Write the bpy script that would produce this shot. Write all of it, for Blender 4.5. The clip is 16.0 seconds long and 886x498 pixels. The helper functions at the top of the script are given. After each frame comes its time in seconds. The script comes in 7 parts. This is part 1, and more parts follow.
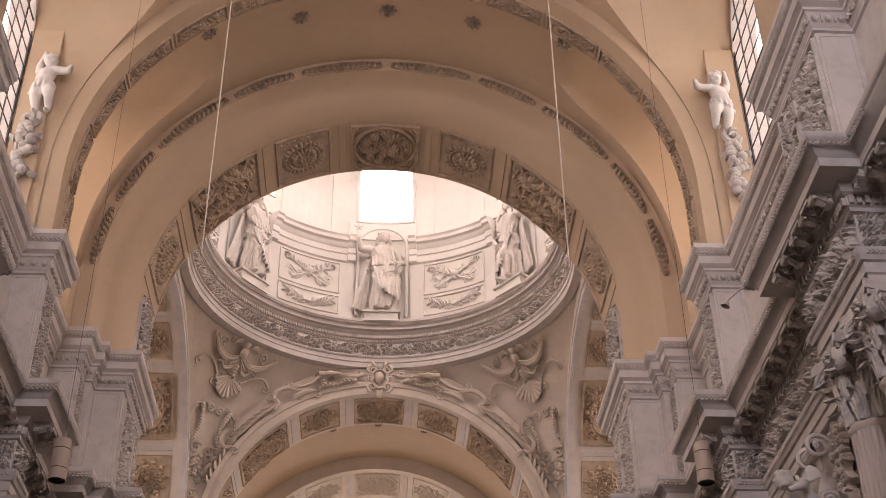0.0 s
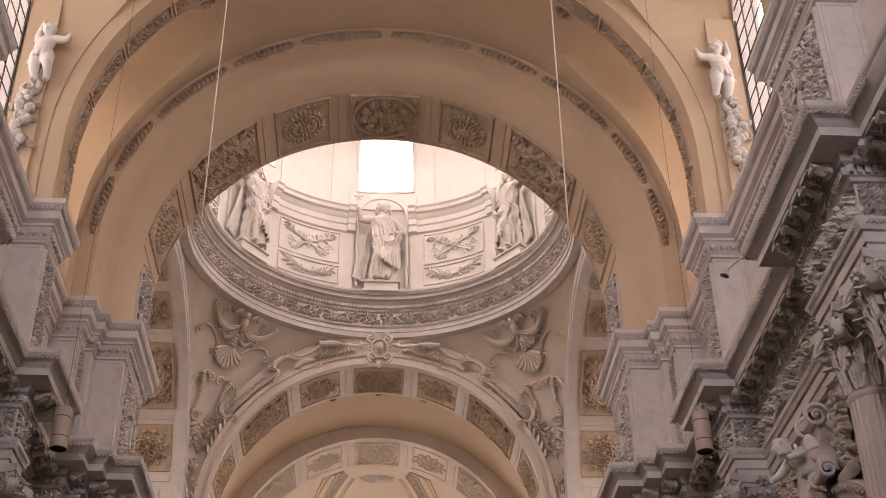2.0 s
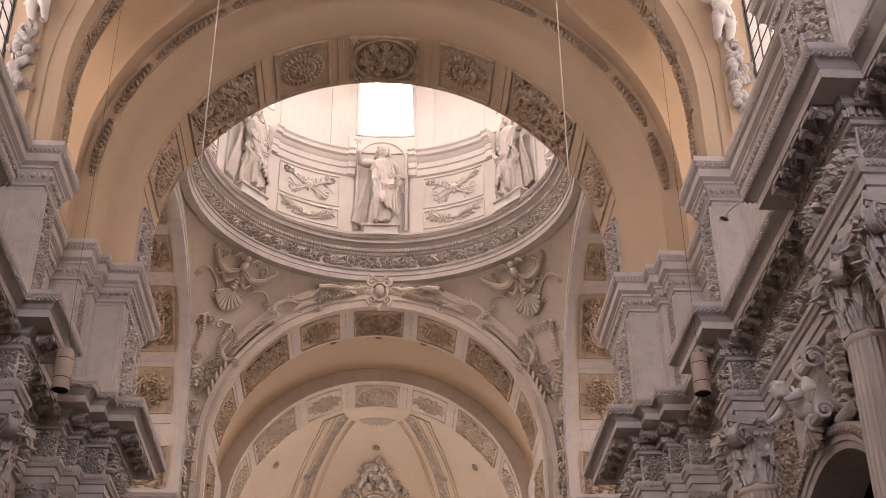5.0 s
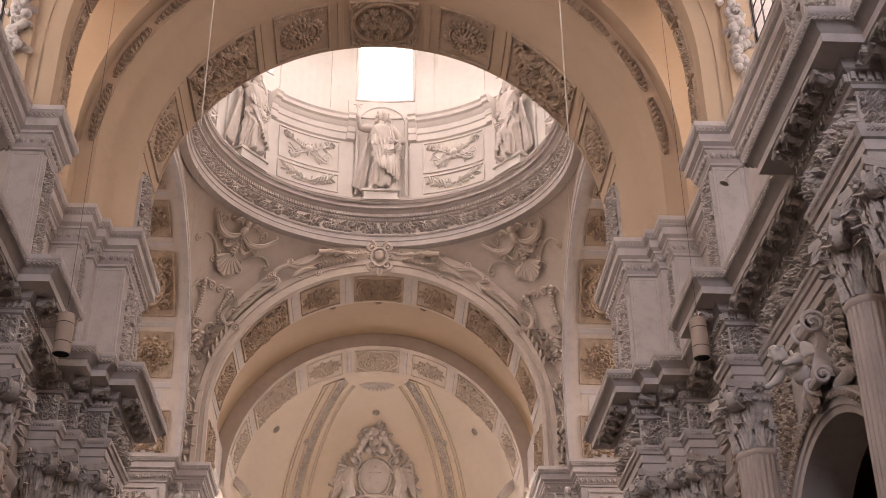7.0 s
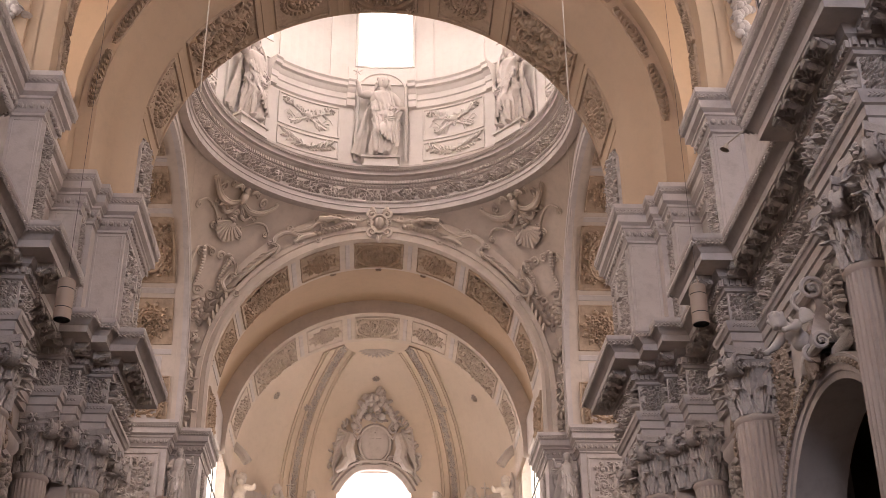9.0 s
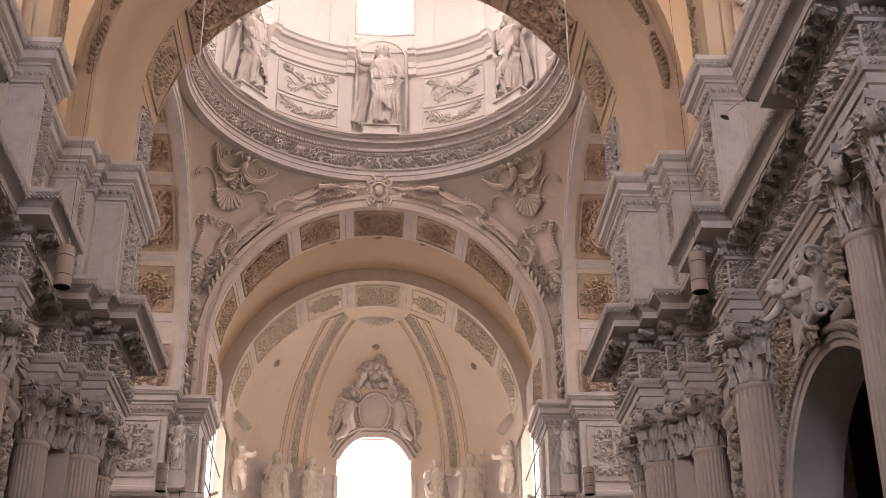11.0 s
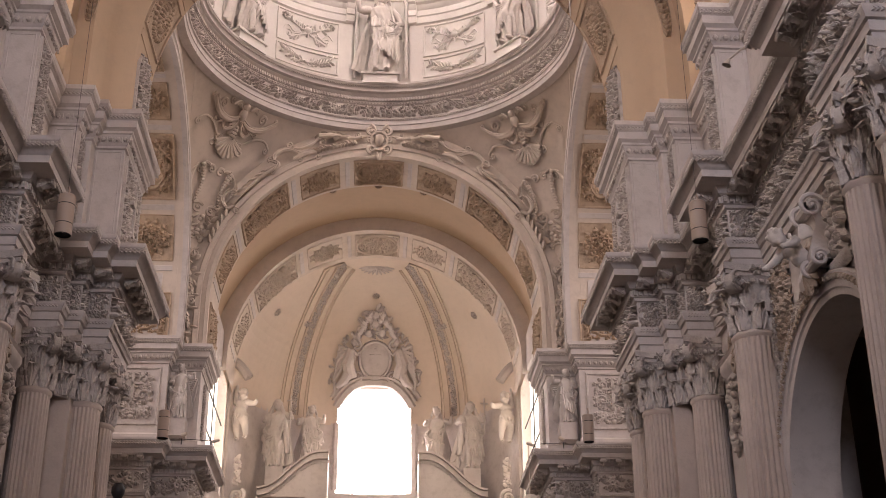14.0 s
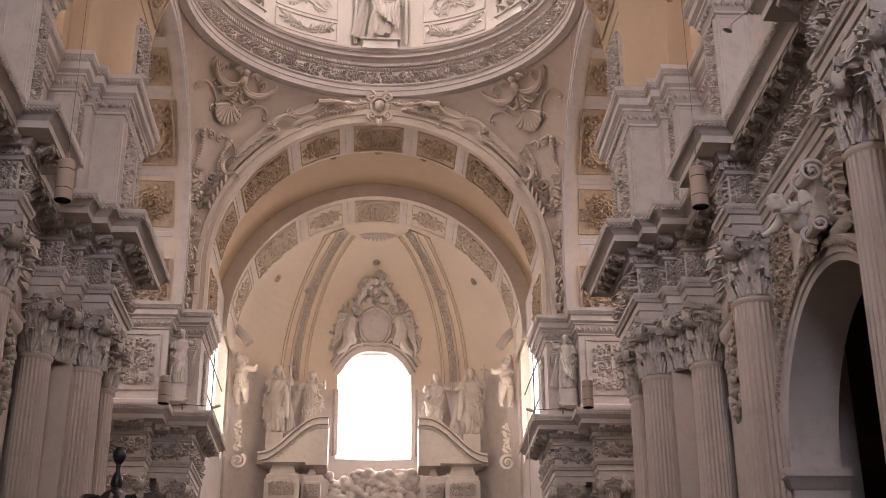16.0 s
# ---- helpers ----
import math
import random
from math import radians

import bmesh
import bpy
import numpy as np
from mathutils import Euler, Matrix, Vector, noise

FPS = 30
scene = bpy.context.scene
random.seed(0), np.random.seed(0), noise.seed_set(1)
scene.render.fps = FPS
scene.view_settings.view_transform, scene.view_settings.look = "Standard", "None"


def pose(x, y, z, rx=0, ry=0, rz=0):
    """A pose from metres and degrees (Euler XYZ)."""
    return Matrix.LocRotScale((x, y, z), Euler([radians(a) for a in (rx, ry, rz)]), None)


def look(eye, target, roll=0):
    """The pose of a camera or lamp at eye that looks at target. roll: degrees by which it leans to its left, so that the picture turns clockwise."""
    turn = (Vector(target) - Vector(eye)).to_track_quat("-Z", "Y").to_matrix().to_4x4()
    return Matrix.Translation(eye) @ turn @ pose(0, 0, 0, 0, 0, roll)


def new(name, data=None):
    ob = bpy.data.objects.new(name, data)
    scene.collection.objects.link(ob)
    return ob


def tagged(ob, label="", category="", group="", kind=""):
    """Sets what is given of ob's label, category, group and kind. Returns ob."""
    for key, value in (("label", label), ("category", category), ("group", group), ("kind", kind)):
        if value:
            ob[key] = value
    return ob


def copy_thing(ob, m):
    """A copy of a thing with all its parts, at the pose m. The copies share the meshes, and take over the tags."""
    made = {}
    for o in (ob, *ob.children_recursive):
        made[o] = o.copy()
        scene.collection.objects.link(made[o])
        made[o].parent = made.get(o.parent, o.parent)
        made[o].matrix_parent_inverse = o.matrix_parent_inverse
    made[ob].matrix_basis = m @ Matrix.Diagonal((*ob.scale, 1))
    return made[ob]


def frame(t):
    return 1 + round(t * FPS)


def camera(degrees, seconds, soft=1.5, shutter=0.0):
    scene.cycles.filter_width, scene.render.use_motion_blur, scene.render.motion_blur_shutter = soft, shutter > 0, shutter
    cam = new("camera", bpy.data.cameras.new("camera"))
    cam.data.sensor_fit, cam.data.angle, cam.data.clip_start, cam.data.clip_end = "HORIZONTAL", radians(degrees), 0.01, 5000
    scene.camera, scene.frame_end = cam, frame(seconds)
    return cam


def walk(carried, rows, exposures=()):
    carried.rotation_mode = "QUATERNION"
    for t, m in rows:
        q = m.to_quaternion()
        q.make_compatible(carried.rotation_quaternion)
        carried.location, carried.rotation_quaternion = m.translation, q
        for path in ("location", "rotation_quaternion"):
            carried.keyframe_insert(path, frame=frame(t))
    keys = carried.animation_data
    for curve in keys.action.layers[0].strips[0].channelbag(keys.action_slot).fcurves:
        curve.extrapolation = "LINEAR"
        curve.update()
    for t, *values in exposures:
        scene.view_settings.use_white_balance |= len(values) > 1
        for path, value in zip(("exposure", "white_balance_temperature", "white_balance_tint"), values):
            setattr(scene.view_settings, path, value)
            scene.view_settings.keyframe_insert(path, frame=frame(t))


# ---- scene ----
EXPOSURE = 0.12
# one lens; the eye stays on the nave's axis and tips slowly down
cam = camera(37.65, 16.0, soft=0.6)
# seconds, eye height, pitch, yaw, roll
ROWS = [
    (0.0, 1.600, 35.25, -3.31, -0.68),
    (0.5, 1.594, 34.97, -3.31, -0.67),
    (1.0, 1.588, 34.64, -3.30, -0.66),
    (1.5, 1.582, 34.30, -3.30, -0.64),
    (2.0, 1.576, 33.95, -3.30, -0.63),
    (2.5, 1.570, 33.57, -3.30, -0.62),
    (3.0, 1.563, 33.16, -3.29, -0.60),
    (3.5, 1.557, 32.76, -3.29, -0.59),
    (4.0, 1.551, 32.32, -3.29, -0.58),
    (6.5, 1.521, 30.37, -3.27, -0.52),
    (7.0, 1.515, 29.99, -3.27, -0.51),
    (7.5, 1.509, 29.62, -3.27, -0.49),
    (8.0, 1.503, 29.23, -3.27, -0.48),
    (8.5, 1.496, 28.89, -3.26, -0.47),
    (9.0, 1.490, 28.55, -3.26, -0.46),
    (11.5, 1.460, 26.78, -3.25, -0.39),
    (12.0, 1.454, 26.38, -3.24, -0.38),
    (12.5, 1.448, 26.03, -3.24, -0.37),
    (13.0, 1.442, 25.66, -3.24, -0.36),
    (13.5, 1.435, 25.30, -3.23, -0.34),
    (14.0, 1.429, 24.97, -3.23, -0.33),
    (14.5, 1.423, 24.60, -3.23, -0.32),
    (15.0, 1.417, 24.22, -3.23, -0.31),
    (15.5, 1.411, 23.87, -3.22, -0.29),
    (16.0, 1.405, 23.51, -3.22, -0.28),
]
walk(cam, [(t, pose(-0.034, 0, z, 90 + pitch, 0, yaw) @ pose(0, 0, 0, 0, 0, roll)) for t, z, pitch, yaw, roll in ROWS],
     exposures=[(0.0, EXPOSURE, 6900, 26), (16.0, EXPOSURE, 6750, 25)])

# ---- world, sun and window light ----
def make_world():
    w = bpy.data.worlds.new("sky")
    w.use_nodes = True
    nt = w.node_tree
    nt.nodes.clear()
    sky = nt.nodes.new("ShaderNodeTexSky")
    sky.sky_type = "NISHITA"
    sky.sun_disc = False
    sky.sun_elevation = radians(42)
    sky.sun_rotation = radians(20)
    bg = nt.nodes.new("ShaderNodeBackground")
    bg.inputs["Strength"].default_value = 0.15
    out = nt.nodes.new("ShaderNodeOutputWorld")
    nt.links.new(sky.outputs[0], bg.inputs[0])
    nt.links.new(bg.outputs[0], out.inputs[0])
    scene.world = w


make_world()


def sun_lamp(strength, elevation, azimuth):
    d = bpy.data.lights.new("sun", "SUN")
    d.energy, d.angle, d.color = strength, radians(0.6), (1.0, 0.93, 0.82)
    ob = new("sun", d)
    a, e = radians(azimuth), radians(elevation)
    toward = Vector((math.sin(a) * math.cos(e), math.cos(a) * math.cos(e), math.sin(e)))
    ob.matrix_basis = look(toward * 90, (0, 0, 0))
    return ob


sun_lamp(3.0, 42, 20)


def window_light(x, y, z, w, h, target, watts, color=(1.0, 0.95, 0.88), spread=150):
    """Sky light standing in a window's opening."""
    d = bpy.data.lights.new("window_light", "AREA")
    d.shape, d.size, d.size_y, d.energy, d.color = "RECTANGLE", w, h, watts, color
    d.spread = radians(spread)
    ob = new("window_light", d)
    ob.matrix_basis = look((x, y, z), target)
    return ob


# ---- materials ----
def plaster(name, color, rough=0.75, vary=0.08, grime=0.25, bump=0.15, fine=22.0, coarse=0.7, dirt=(0.30, 0.25, 0.20)):
    """Painted stucco: broad unevenness, blotchy dust, fine trowel grain."""
    m = bpy.data.materials.new(name)
    m.use_nodes = True
    nt = m.node_tree
    b = nt.nodes["Principled BSDF"]
    b.inputs["Roughness"].default_value = rough
    geo = nt.nodes.new("ShaderNodeNewGeometry")
    big = nt.nodes.new("ShaderNodeTexNoise")
    big.inputs["Scale"].default_value, big.inputs["Detail"].default_value = coarse, 7
    small = nt.nodes.new("ShaderNodeTexNoise")
    small.inputs["Scale"].default_value, small.inputs["Detail"].default_value = fine, 5
    for n in (big, small):
        nt.links.new(geo.outputs["Position"], n.inputs["Vector"])
    ramp = nt.nodes.new("ShaderNodeValToRGB")
    lo = [c * (1 - vary) for c in color]
    hi = [min(0.9, c * (1 + vary)) for c in color]
    ramp.color_ramp.elements[0].position, ramp.color_ramp.elements[0].color = 0.3, (*lo, 1)
    ramp.color_ramp.elements[1].position, ramp.color_ramp.elements[1].color = 0.7, (*hi, 1)
    nt.links.new(big.outputs["Fac"], ramp.inputs[0])
    mix = nt.nodes.new("ShaderNodeMix")
    mix.data_type = "RGBA"
    spots = nt.nodes.new("ShaderNodeTexNoise")
    spots.inputs["Scale"].default_value, spots.inputs["Detail"].default_value, spots.inputs["Roughness"].default_value = 3.1, 9, 0.7
    nt.links.new(geo.outputs["Position"], spots.inputs["Vector"])
    cut = nt.nodes.new("ShaderNodeMapRange")
    cut.inputs["From Min"].default_value, cut.inputs["From Max"].default_value = 0.48, 0.78
    cut.inputs["To Max"].default_value = grime
    nt.links.new(spots.outputs["Fac"], cut.inputs["Value"])
    nt.links.new(cut.outputs["Result"], mix.inputs["Factor"])
    nt.links.new(ramp.outputs[0], mix.inputs["A"])
    mix.inputs["B"].default_value = (*dirt, 1)
    nt.links.new(mix.outputs["Result"], b.inputs["Base Color"])
    bp = nt.nodes.new("ShaderNodeBump")
    bp.inputs["Strength"].default_value, bp.inputs["Distance"].default_value = bump, 0.03
    nt.links.new(small.outputs["Fac"], bp.inputs["Height"])
    nt.links.new(bp.outputs[0], b.inputs["Normal"])
    return m


def plain(name, color, rough=0.5, metal=0.0):
    m = bpy.data.materials.new(name)
    m.use_nodes = True
    b = m.node_tree.nodes["Principled BSDF"]
    b.inputs["Base Color"].default_value = (*color, 1)
    b.inputs["Roughness"].default_value, b.inputs["Metallic"].default_value = rough, metal
    return m


WHITE = plaster("white_stucco", (0.58, 0.52, 0.48), grime=0.38, dirt=(0.24, 0.19, 0.15))
RELIEF = plaster("stucco_relief", (0.55, 0.49, 0.44), vary=0.1, grime=0.6, bump=0.5, dirt=(0.15, 0.12, 0.10))
ORNAMENT = plaster("dusty_stucco_relief", (0.44, 0.35, 0.275), vary=0.14, grime=0.7, bump=0.4, dirt=(0.12, 0.09, 0.065))
VAULT = plaster("vault_plaster", (0.535, 0.39, 0.26), vary=0.06, grime=0.2, bump=0.06, coarse=0.35)
APSE = plaster("apse_plaster", (0.64, 0.53, 0.42), vary=0.05, grime=0.15, bump=0.06, coarse=0.35)
# dusty relief whose brown is also darkened for the shade of the soffits
BANDS = plaster("dusty_shaded_band_relief", (0.49, 0.365, 0.255), vary=0.12, grime=0.65, bump=0.4, dirt=(0.12, 0.085, 0.06))
CREAM = plaster("cream_stucco", (0.62, 0.525, 0.435), vary=0.07, grime=0.3)
COLUMN = plaster("column_stucco", (0.56, 0.465, 0.395), vary=0.08, grime=0.35, bump=0.2)
DRUM = plaster("drum_stucco", (0.72, 0.67, 0.62), vary=0.04, grime=0.15)
SCULPT = plaster("statue_stucco", (0.64, 0.58, 0.53), vary=0.06, grime=0.3, bump=0.2)
STONE = plaster("floor_stone", (0.11, 0.095, 0.085), rough=0.4, vary=0.2, coarse=1.5)
DARK = plain("dark_wood", (0.015, 0.012, 0.012), 0.35)
STEEL = plain("grey_lead", (0.05, 0.045, 0.04), 0.5)
CABLE = plain("pale_wire", (0.55, 0.47, 0.38), 0.6)
SPEAKER = plaster("speaker_paint", (0.42, 0.32, 0.25), vary=0.03, grime=0.15, bump=0.02, rough=0.5)
BLACK = plain("black_grille", (0.012, 0.011, 0.010), 0.6)


def pane_glass():
    m = bpy.data.materials.new("clear_pane")
    m.use_nodes = True
    b = m.node_tree.nodes["Principled BSDF"]
    b.inputs["Base Color"].default_value = (0.97, 0.97, 0.95, 1)
    b.inputs["Roughness"].default_value = 0.05
    b.inputs["Transmission Weight"].default_value = 1.0
    b.inputs["IOR"].default_value = 1.05
    return m


GLASS = pane_glass()


# ---- mesh tools ----
class Geo:
    """Points and faces gathered for one mesh."""

    def __init__(self):
        self.v, self.f = [], []

    def add(self, verts, faces, m=None):
        o = len(self.v)
        self.v.extend(tuple(m @ Vector(p)) if m else tuple(p) for p in verts)
        self.f.extend(tuple(i + o for i in f) for f in faces)
        return self

    def join(self, other, fn=None):
        return self.add([fn(*p) for p in other.v] if fn else other.v, other.f)

    def box(self, x0, x1, y0, y1, z0, z1, m=None):
        v = [(x, y, z) for x in (x0, x1) for y in (y0, y1) for z in (z0, z1)]
        f = [(0, 1, 3, 2), (4, 6, 7, 5), (0, 4, 5, 1), (2, 3, 7, 6), (0, 2, 6, 4), (1, 5, 7, 3)]
        return self.add(v, f, m)

    def grid(self, rows, close_u=False, close_v=False):
        """rows of points; skips nothing."""
        n, k = len(rows), len(rows[0])
        v = [p for r in rows for p in r]
        f = []
        for i in range(n if close_u else n - 1):
            for j in range(k if close_v else k - 1):
                a, b = i, (i + 1) % n
                c, d = j, (j + 1) % k
                f.append((a * k + c, a * k + d, b * k + d, b * k + c))
        return self.add(v, f)

    def blob(self, c, r, n=6, k=4, m=None):
        """A small rounded lump; r is a radius or three."""
        rx, ry, rz = (r, r, r) if not hasattr(r, "__len__") else r
        v = [(c[0], c[1], c[2] + rz)]
        for i in range(1, k):
            a = math.pi * i / k
            for j in range(n):
                b = 2 * math.pi * (j + 0.5 * (i % 2)) / n
                v.append((c[0] + rx * math.sin(a) * math.cos(b), c[1] + ry * math.sin(a) * math.sin(b), c[2] + rz * math.cos(a)))
        v.append((c[0], c[1], c[2] - rz))
        f = [(0, 1 + j, 1 + (j + 1) % n) for j in range(n)]
        for i in range(k - 2):
            for j in range(n):
                a, b = 1 + i * n + j, 1 + i * n + (j + 1) % n
                f.append((a, a + n, b + n, b))
        last = len(v) - 1
        o = 1 + (k - 2) * n
        f += [(last, o + (j + 1) % n, o + j) for j in range(n)]
        return self.add(v, f, m)

    def tube(self, pts, rad, n=6):
        """A tube along points, with a radius at each."""
        rows = []
        for i, p in enumerate(pts):
            p = Vector(p)
            d = Vector(pts[min(i + 1, len(pts) - 1)]) - Vector(pts[max(i - 1, 0)])
            d = d.normalized() if d.length > 1e-9 else Vector((0, 0, 1))
            a = d.orthogonal() if abs(d.z) > 0.95 else d.cross(Vector((0, 0, 1)))
            a.normalize()
            b = d.cross(a)
            r = rad[i] if hasattr(rad, "__len__") else rad
            rows.append([tuple(p + (a * math.cos(2 * math.pi * j / n) + b * math.sin(2 * math.pi * j / n)) * r) for j in range(n)])
        return self.grid(rows, close_v=True)

    def lathe(self, prof, n=48, a0=0.0, a1=360.0, cx=0.0, cy=0.0):
        full = abs(a1 - a0 - 360) < 1e-6
        rows = []
        for i in range(n if full else n + 1):
            a = radians(a0 + (a1 - a0) * i / n)
            rows.append([(cx + r * math.sin(a), cy + r * math.cos(a), z) for r, z in prof])
        return self.grid(rows, close_u=full)

    def run(self, prof, path, closed=False):
        """A moulding: profile of (out, z) along a plan line, mitred; out points to the left of the way."""
        rows = []
        n = len(path)
        for i, p in enumerate(path):
            p = Vector(p)
            q0 = Vector(path[i - 1]) if (i > 0 or closed) else None
            q1 = Vector(path[(i + 1) % n]) if (i < n - 1 or closed) else None
            d0 = (p - q0).normalized() if q0 is not None else (q1 - p).normalized()
            d1 = (q1 - p).normalized() if q1 is not None else d0
            n0, n1 = Vector((-d0.y, d0.x)), Vector((-d1.y, d1.x))
            m = (n0 + n1) / max(0.2, 1 + n0.dot(n1))
            rows.append([(p.x + m.x * o, p.y + m.y * o, z) for o, z in prof])
        return self.grid(rows, close_u=closed)

    def arch(self, prof, zc, foot=None, n=48, axis="y", c=0.0, a0=-90.0, a1=90.0, close=True):
        """A profile of (radius, depth) swept round an arch, with upright legs down to foot."""
        rows = []
        if foot is not None:
            rows.append([(-r, d, foot) for r, d in prof])
        for i in range(n + 1):
            a = radians(a0 + (a1 - a0) * i / n)
            rows.append([(r * math.sin(a), d, zc + r * math.cos(a)) for r, d in prof])
        if foot is not None:
            rows.append([(r, d, foot) for r, d in prof])
        if axis == "y":
            rows = [[(x + c, d, z) for x, d, z in row] for row in rows]
        else:
            rows = [[(d, x + c, z) for x, d, z in row] for row in rows]
        return self.grid(rows, close_v=close)

    def mesh(self, name, smooth=35):
        me = bpy.data.meshes.new(name)
        me.from_pydata(self.v, [], self.f)
        me.validate()
        bm = bmesh.new()
        bm.from_mesh(me)
        bmesh.ops.recalc_face_normals(bm, faces=bm.faces)
        bm.to_mesh(me)
        bm.free()
        if smooth:
            me.polygons.foreach_set("use_smooth", [True] * len(me.polygons))
            me.set_sharp_from_angle(angle=radians(smooth))
        return me


def mirror(g):
    """The same on the other side of the nave's axis."""
    o = Geo()
    o.v = [(-x, y, z) for x, y, z in g.v]
    o.f = [tuple(reversed(f)) for f in g.f]
    return o


def thing(name, label, category="", kind="", at=(0, 0, 0), group=""):
    ob = new(name)
    ob.empty_display_size = 0.2
    ob.location = at
    return tagged(ob, label, category, group, kind)


def part(name, geo, material, parent=None, label="", smooth=35):
    me = geo if isinstance(geo, bpy.types.Mesh) else geo.mesh(name, smooth)
    if not me.materials:
        me.materials.append(material)
    ob = new(name, me)
    if parent is not None:
        ob.parent = parent
        if not isinstance(geo, bpy.types.Mesh):
            at = parent.location.copy()
            p = parent.parent
            while p is not None:
                at += p.location
                p = p.parent
            if at.length > 0:
                me.transform(Matrix.Translation(-at))
    return tagged(ob, label)


def weld(geo):
    """Joins points that lie on one another."""
    seen, remap, out = {}, [], []
    for p in geo.v:
        k = (round(p[0], 4), round(p[1], 4), round(p[2], 4))
        if k not in seen:
            seen[k] = len(out)
            out.append(p)
        remap.append(seen[k])
    faces, done = [], set()
    for f in geo.f:
        q = []
        for i in f:
            if remap[i] not in q:
                q.append(remap[i])
        if len(q) > 2 and frozenset(q) not in done:
            done.add(frozenset(q))
            faces.append(tuple(q))
    geo.v, geo.f = out, faces
    return geo


def structure(name, geo, material, label, smooth=35):
    return tagged(part(name, geo, material, None, label, smooth), kind="structure")

CY, RD = 39.1, 7.25
NICHES = [360 / 7 * i for i in range(7)]


# ---- sky light in the window openings ----
SKYC = (1.0, 0.93, 0.86)
WARM = (1.0, 0.70, 0.42)
for s in (1, -1):
    window_light(s * 11.0, 19.6, 23.6, 5.8, 6.5, (0, 21.6, 20.5), 30 if s > 0 else 38, WARM)
    for y, w in ((12.2, 5.0), (4.0, 5.0)):
        window_light(s * 8.78, y, 22.8, w, 5.5, (0, y + 15, 16.5), 60 if s > 0 else 135, (1.0, 0.95, 0.9), 100)
    window_light(s * 8.78, 26.62, 22.6, 1.7, 5.5, (0, 26.62, 22), 28, WARM)
    window_light(s * 16.9, CY, 22.5, 4.2, 5.8, (0, CY, 12), 650, SKYC)
    window_light(s * 6.5, 54.6, 18.0, 2.4, 4.6, (0, 59.5, 19.5), 95, (1.0, 0.84, 0.58))
window_light(-0.4, -8.9, 19, 3.4, 6.8, (4, 27, 17), 780, (0.86, 0.93, 1.06), 110)
window_light(0, 62.3, 20.0, 3.4, 5.2, (1, 45, 5), 560, SKYC)
for a in NICHES:
    t = radians(a)
    window_light((RD + 0.3) * math.sin(t), CY + (RD + 0.3) * math.cos(t), 37.8, 2.2, 3.9, (0, CY, 24), 160, SKYC)


# ---- the large structure ----
ZC, ZA, ZO = 14.55, 18.7, 20.66      # main cornice, upper cornice, centre of the arches
CY = 39.1                            # centre of the crossing
BOTH = ((1, "right"), (-1, "left"))


def sided(g, s):
    return g if s > 0 else mirror(g)


# main entablature: out, z
ENT = [(-0.6, 12.3), (0, 12.3), (0, 12.48), (0.04, 12.5), (0.04, 12.68), (0.09, 12.7), (0.12, 12.78), (0.15, 12.84), (0.15, 12.9), (0.0, 12.93),
       (0.0, 13.6), (0.06, 13.62), (0.08, 13.68), (0.12, 13.7), (0.12, 13.86), (0.2, 13.9), (0.24, 14.0), (0.26, 14.04), (0.64, 14.04),
       (0.64, 14.2), (0.67, 14.22), (0.7, 14.25), (0.78, 14.36), (0.8, 14.42), (0.83, 14.44), (0.85, 14.47), (0.85, ZC), (-0.6, 14.6)]
# upper cornice with its pedestal wall
ATT = [(-0.1, 14.55), (0.07, 14.55), (0.07, 15.05), (0.03, 15.08), (0, 15.12), (0, 17.72), (0.05, 17.74), (0.05, 17.8), (0.09, 17.84), (0.14, 18.02), (0.16, 18.08),
       (0.2, 18.1), (0.2, 18.16), (0.3, 18.22), (0.3, 18.42), (0.33, 18.44), (0.38, 18.56), (0.4, 18.58), (0.4, ZA), (-0.3, 18.76)]
MAIN_PATH = [(7.9, -9), (7.9, 15.79), (7.26, 15.79), (7.26, 18.19), (7.9, 18.19), (7.9, 23.91), (7.26, 23.91), (7.26, 24.75), (7.9, 24.75),
             (7.9, 27.93), (7.26, 27.93), (7.26, 28.48), (6.92, 28.48), (6.92, 28.97), (6.33, 28.97), (6.33, 31.39), (9.7, 31.39), (9.7, 30.4), (17, 30.4)]
ATT_PATH = [(8.15, -9), (8.15, 16.0), (7.44, 16.0), (7.44, 18.37), (8.15, 18.37), (8.15, 24.1), (7.44, 24.1), (7.44, 25.05), (8.15, 25.05),
            (8.15, 28.2), (7.44, 28.2), (7.44, 28.88), (7.23, 28.88), (7.23, 29.32), (6.48, 29.32), (6.48, 31.85), (9.8, 31.85), (9.8, 30.6), (17, 30.6)]
MAIN_FAR = [(17, 47.6), (9.8, 47.6), (9.8, 44.75), (7.95, 44.75), (7.95, 45.65), (6.54, 45.65), (6.54, 48.7), (7.7, 48.7), (7.7, 56.4)]
ATT_FAR = [(17, 47.4), (9.8, 47.4), (9.8, 45.3), (7.55, 45.3), (7.55, 46.12), (6.46, 46.12), (6.46, 48.45), (7.5, 48.45), (7.5, 50.2)]

for s, side in BOTH:
    structure("entablature_" + side, sided(Geo().run(ENT, MAIN_PATH), s), WHITE, "white stucco entablature with projecting blocks over the columns")
    structure("upper_cornice_" + side, sided(Geo().run(ATT, ATT_PATH), s), WHITE, "pale stucco pedestal wall with stepped upper cornice")
    structure("choir_entablature_" + side, sided(Geo().run(ENT, MAIN_FAR), s), WHITE, "stucco entablature round the far crossing pier")
    structure("choir_upper_cornice_" + side, sided(Geo().run(ATT, ATT_FAR), s), WHITE, "stucco pedestal wall with cornice below the choir arch")


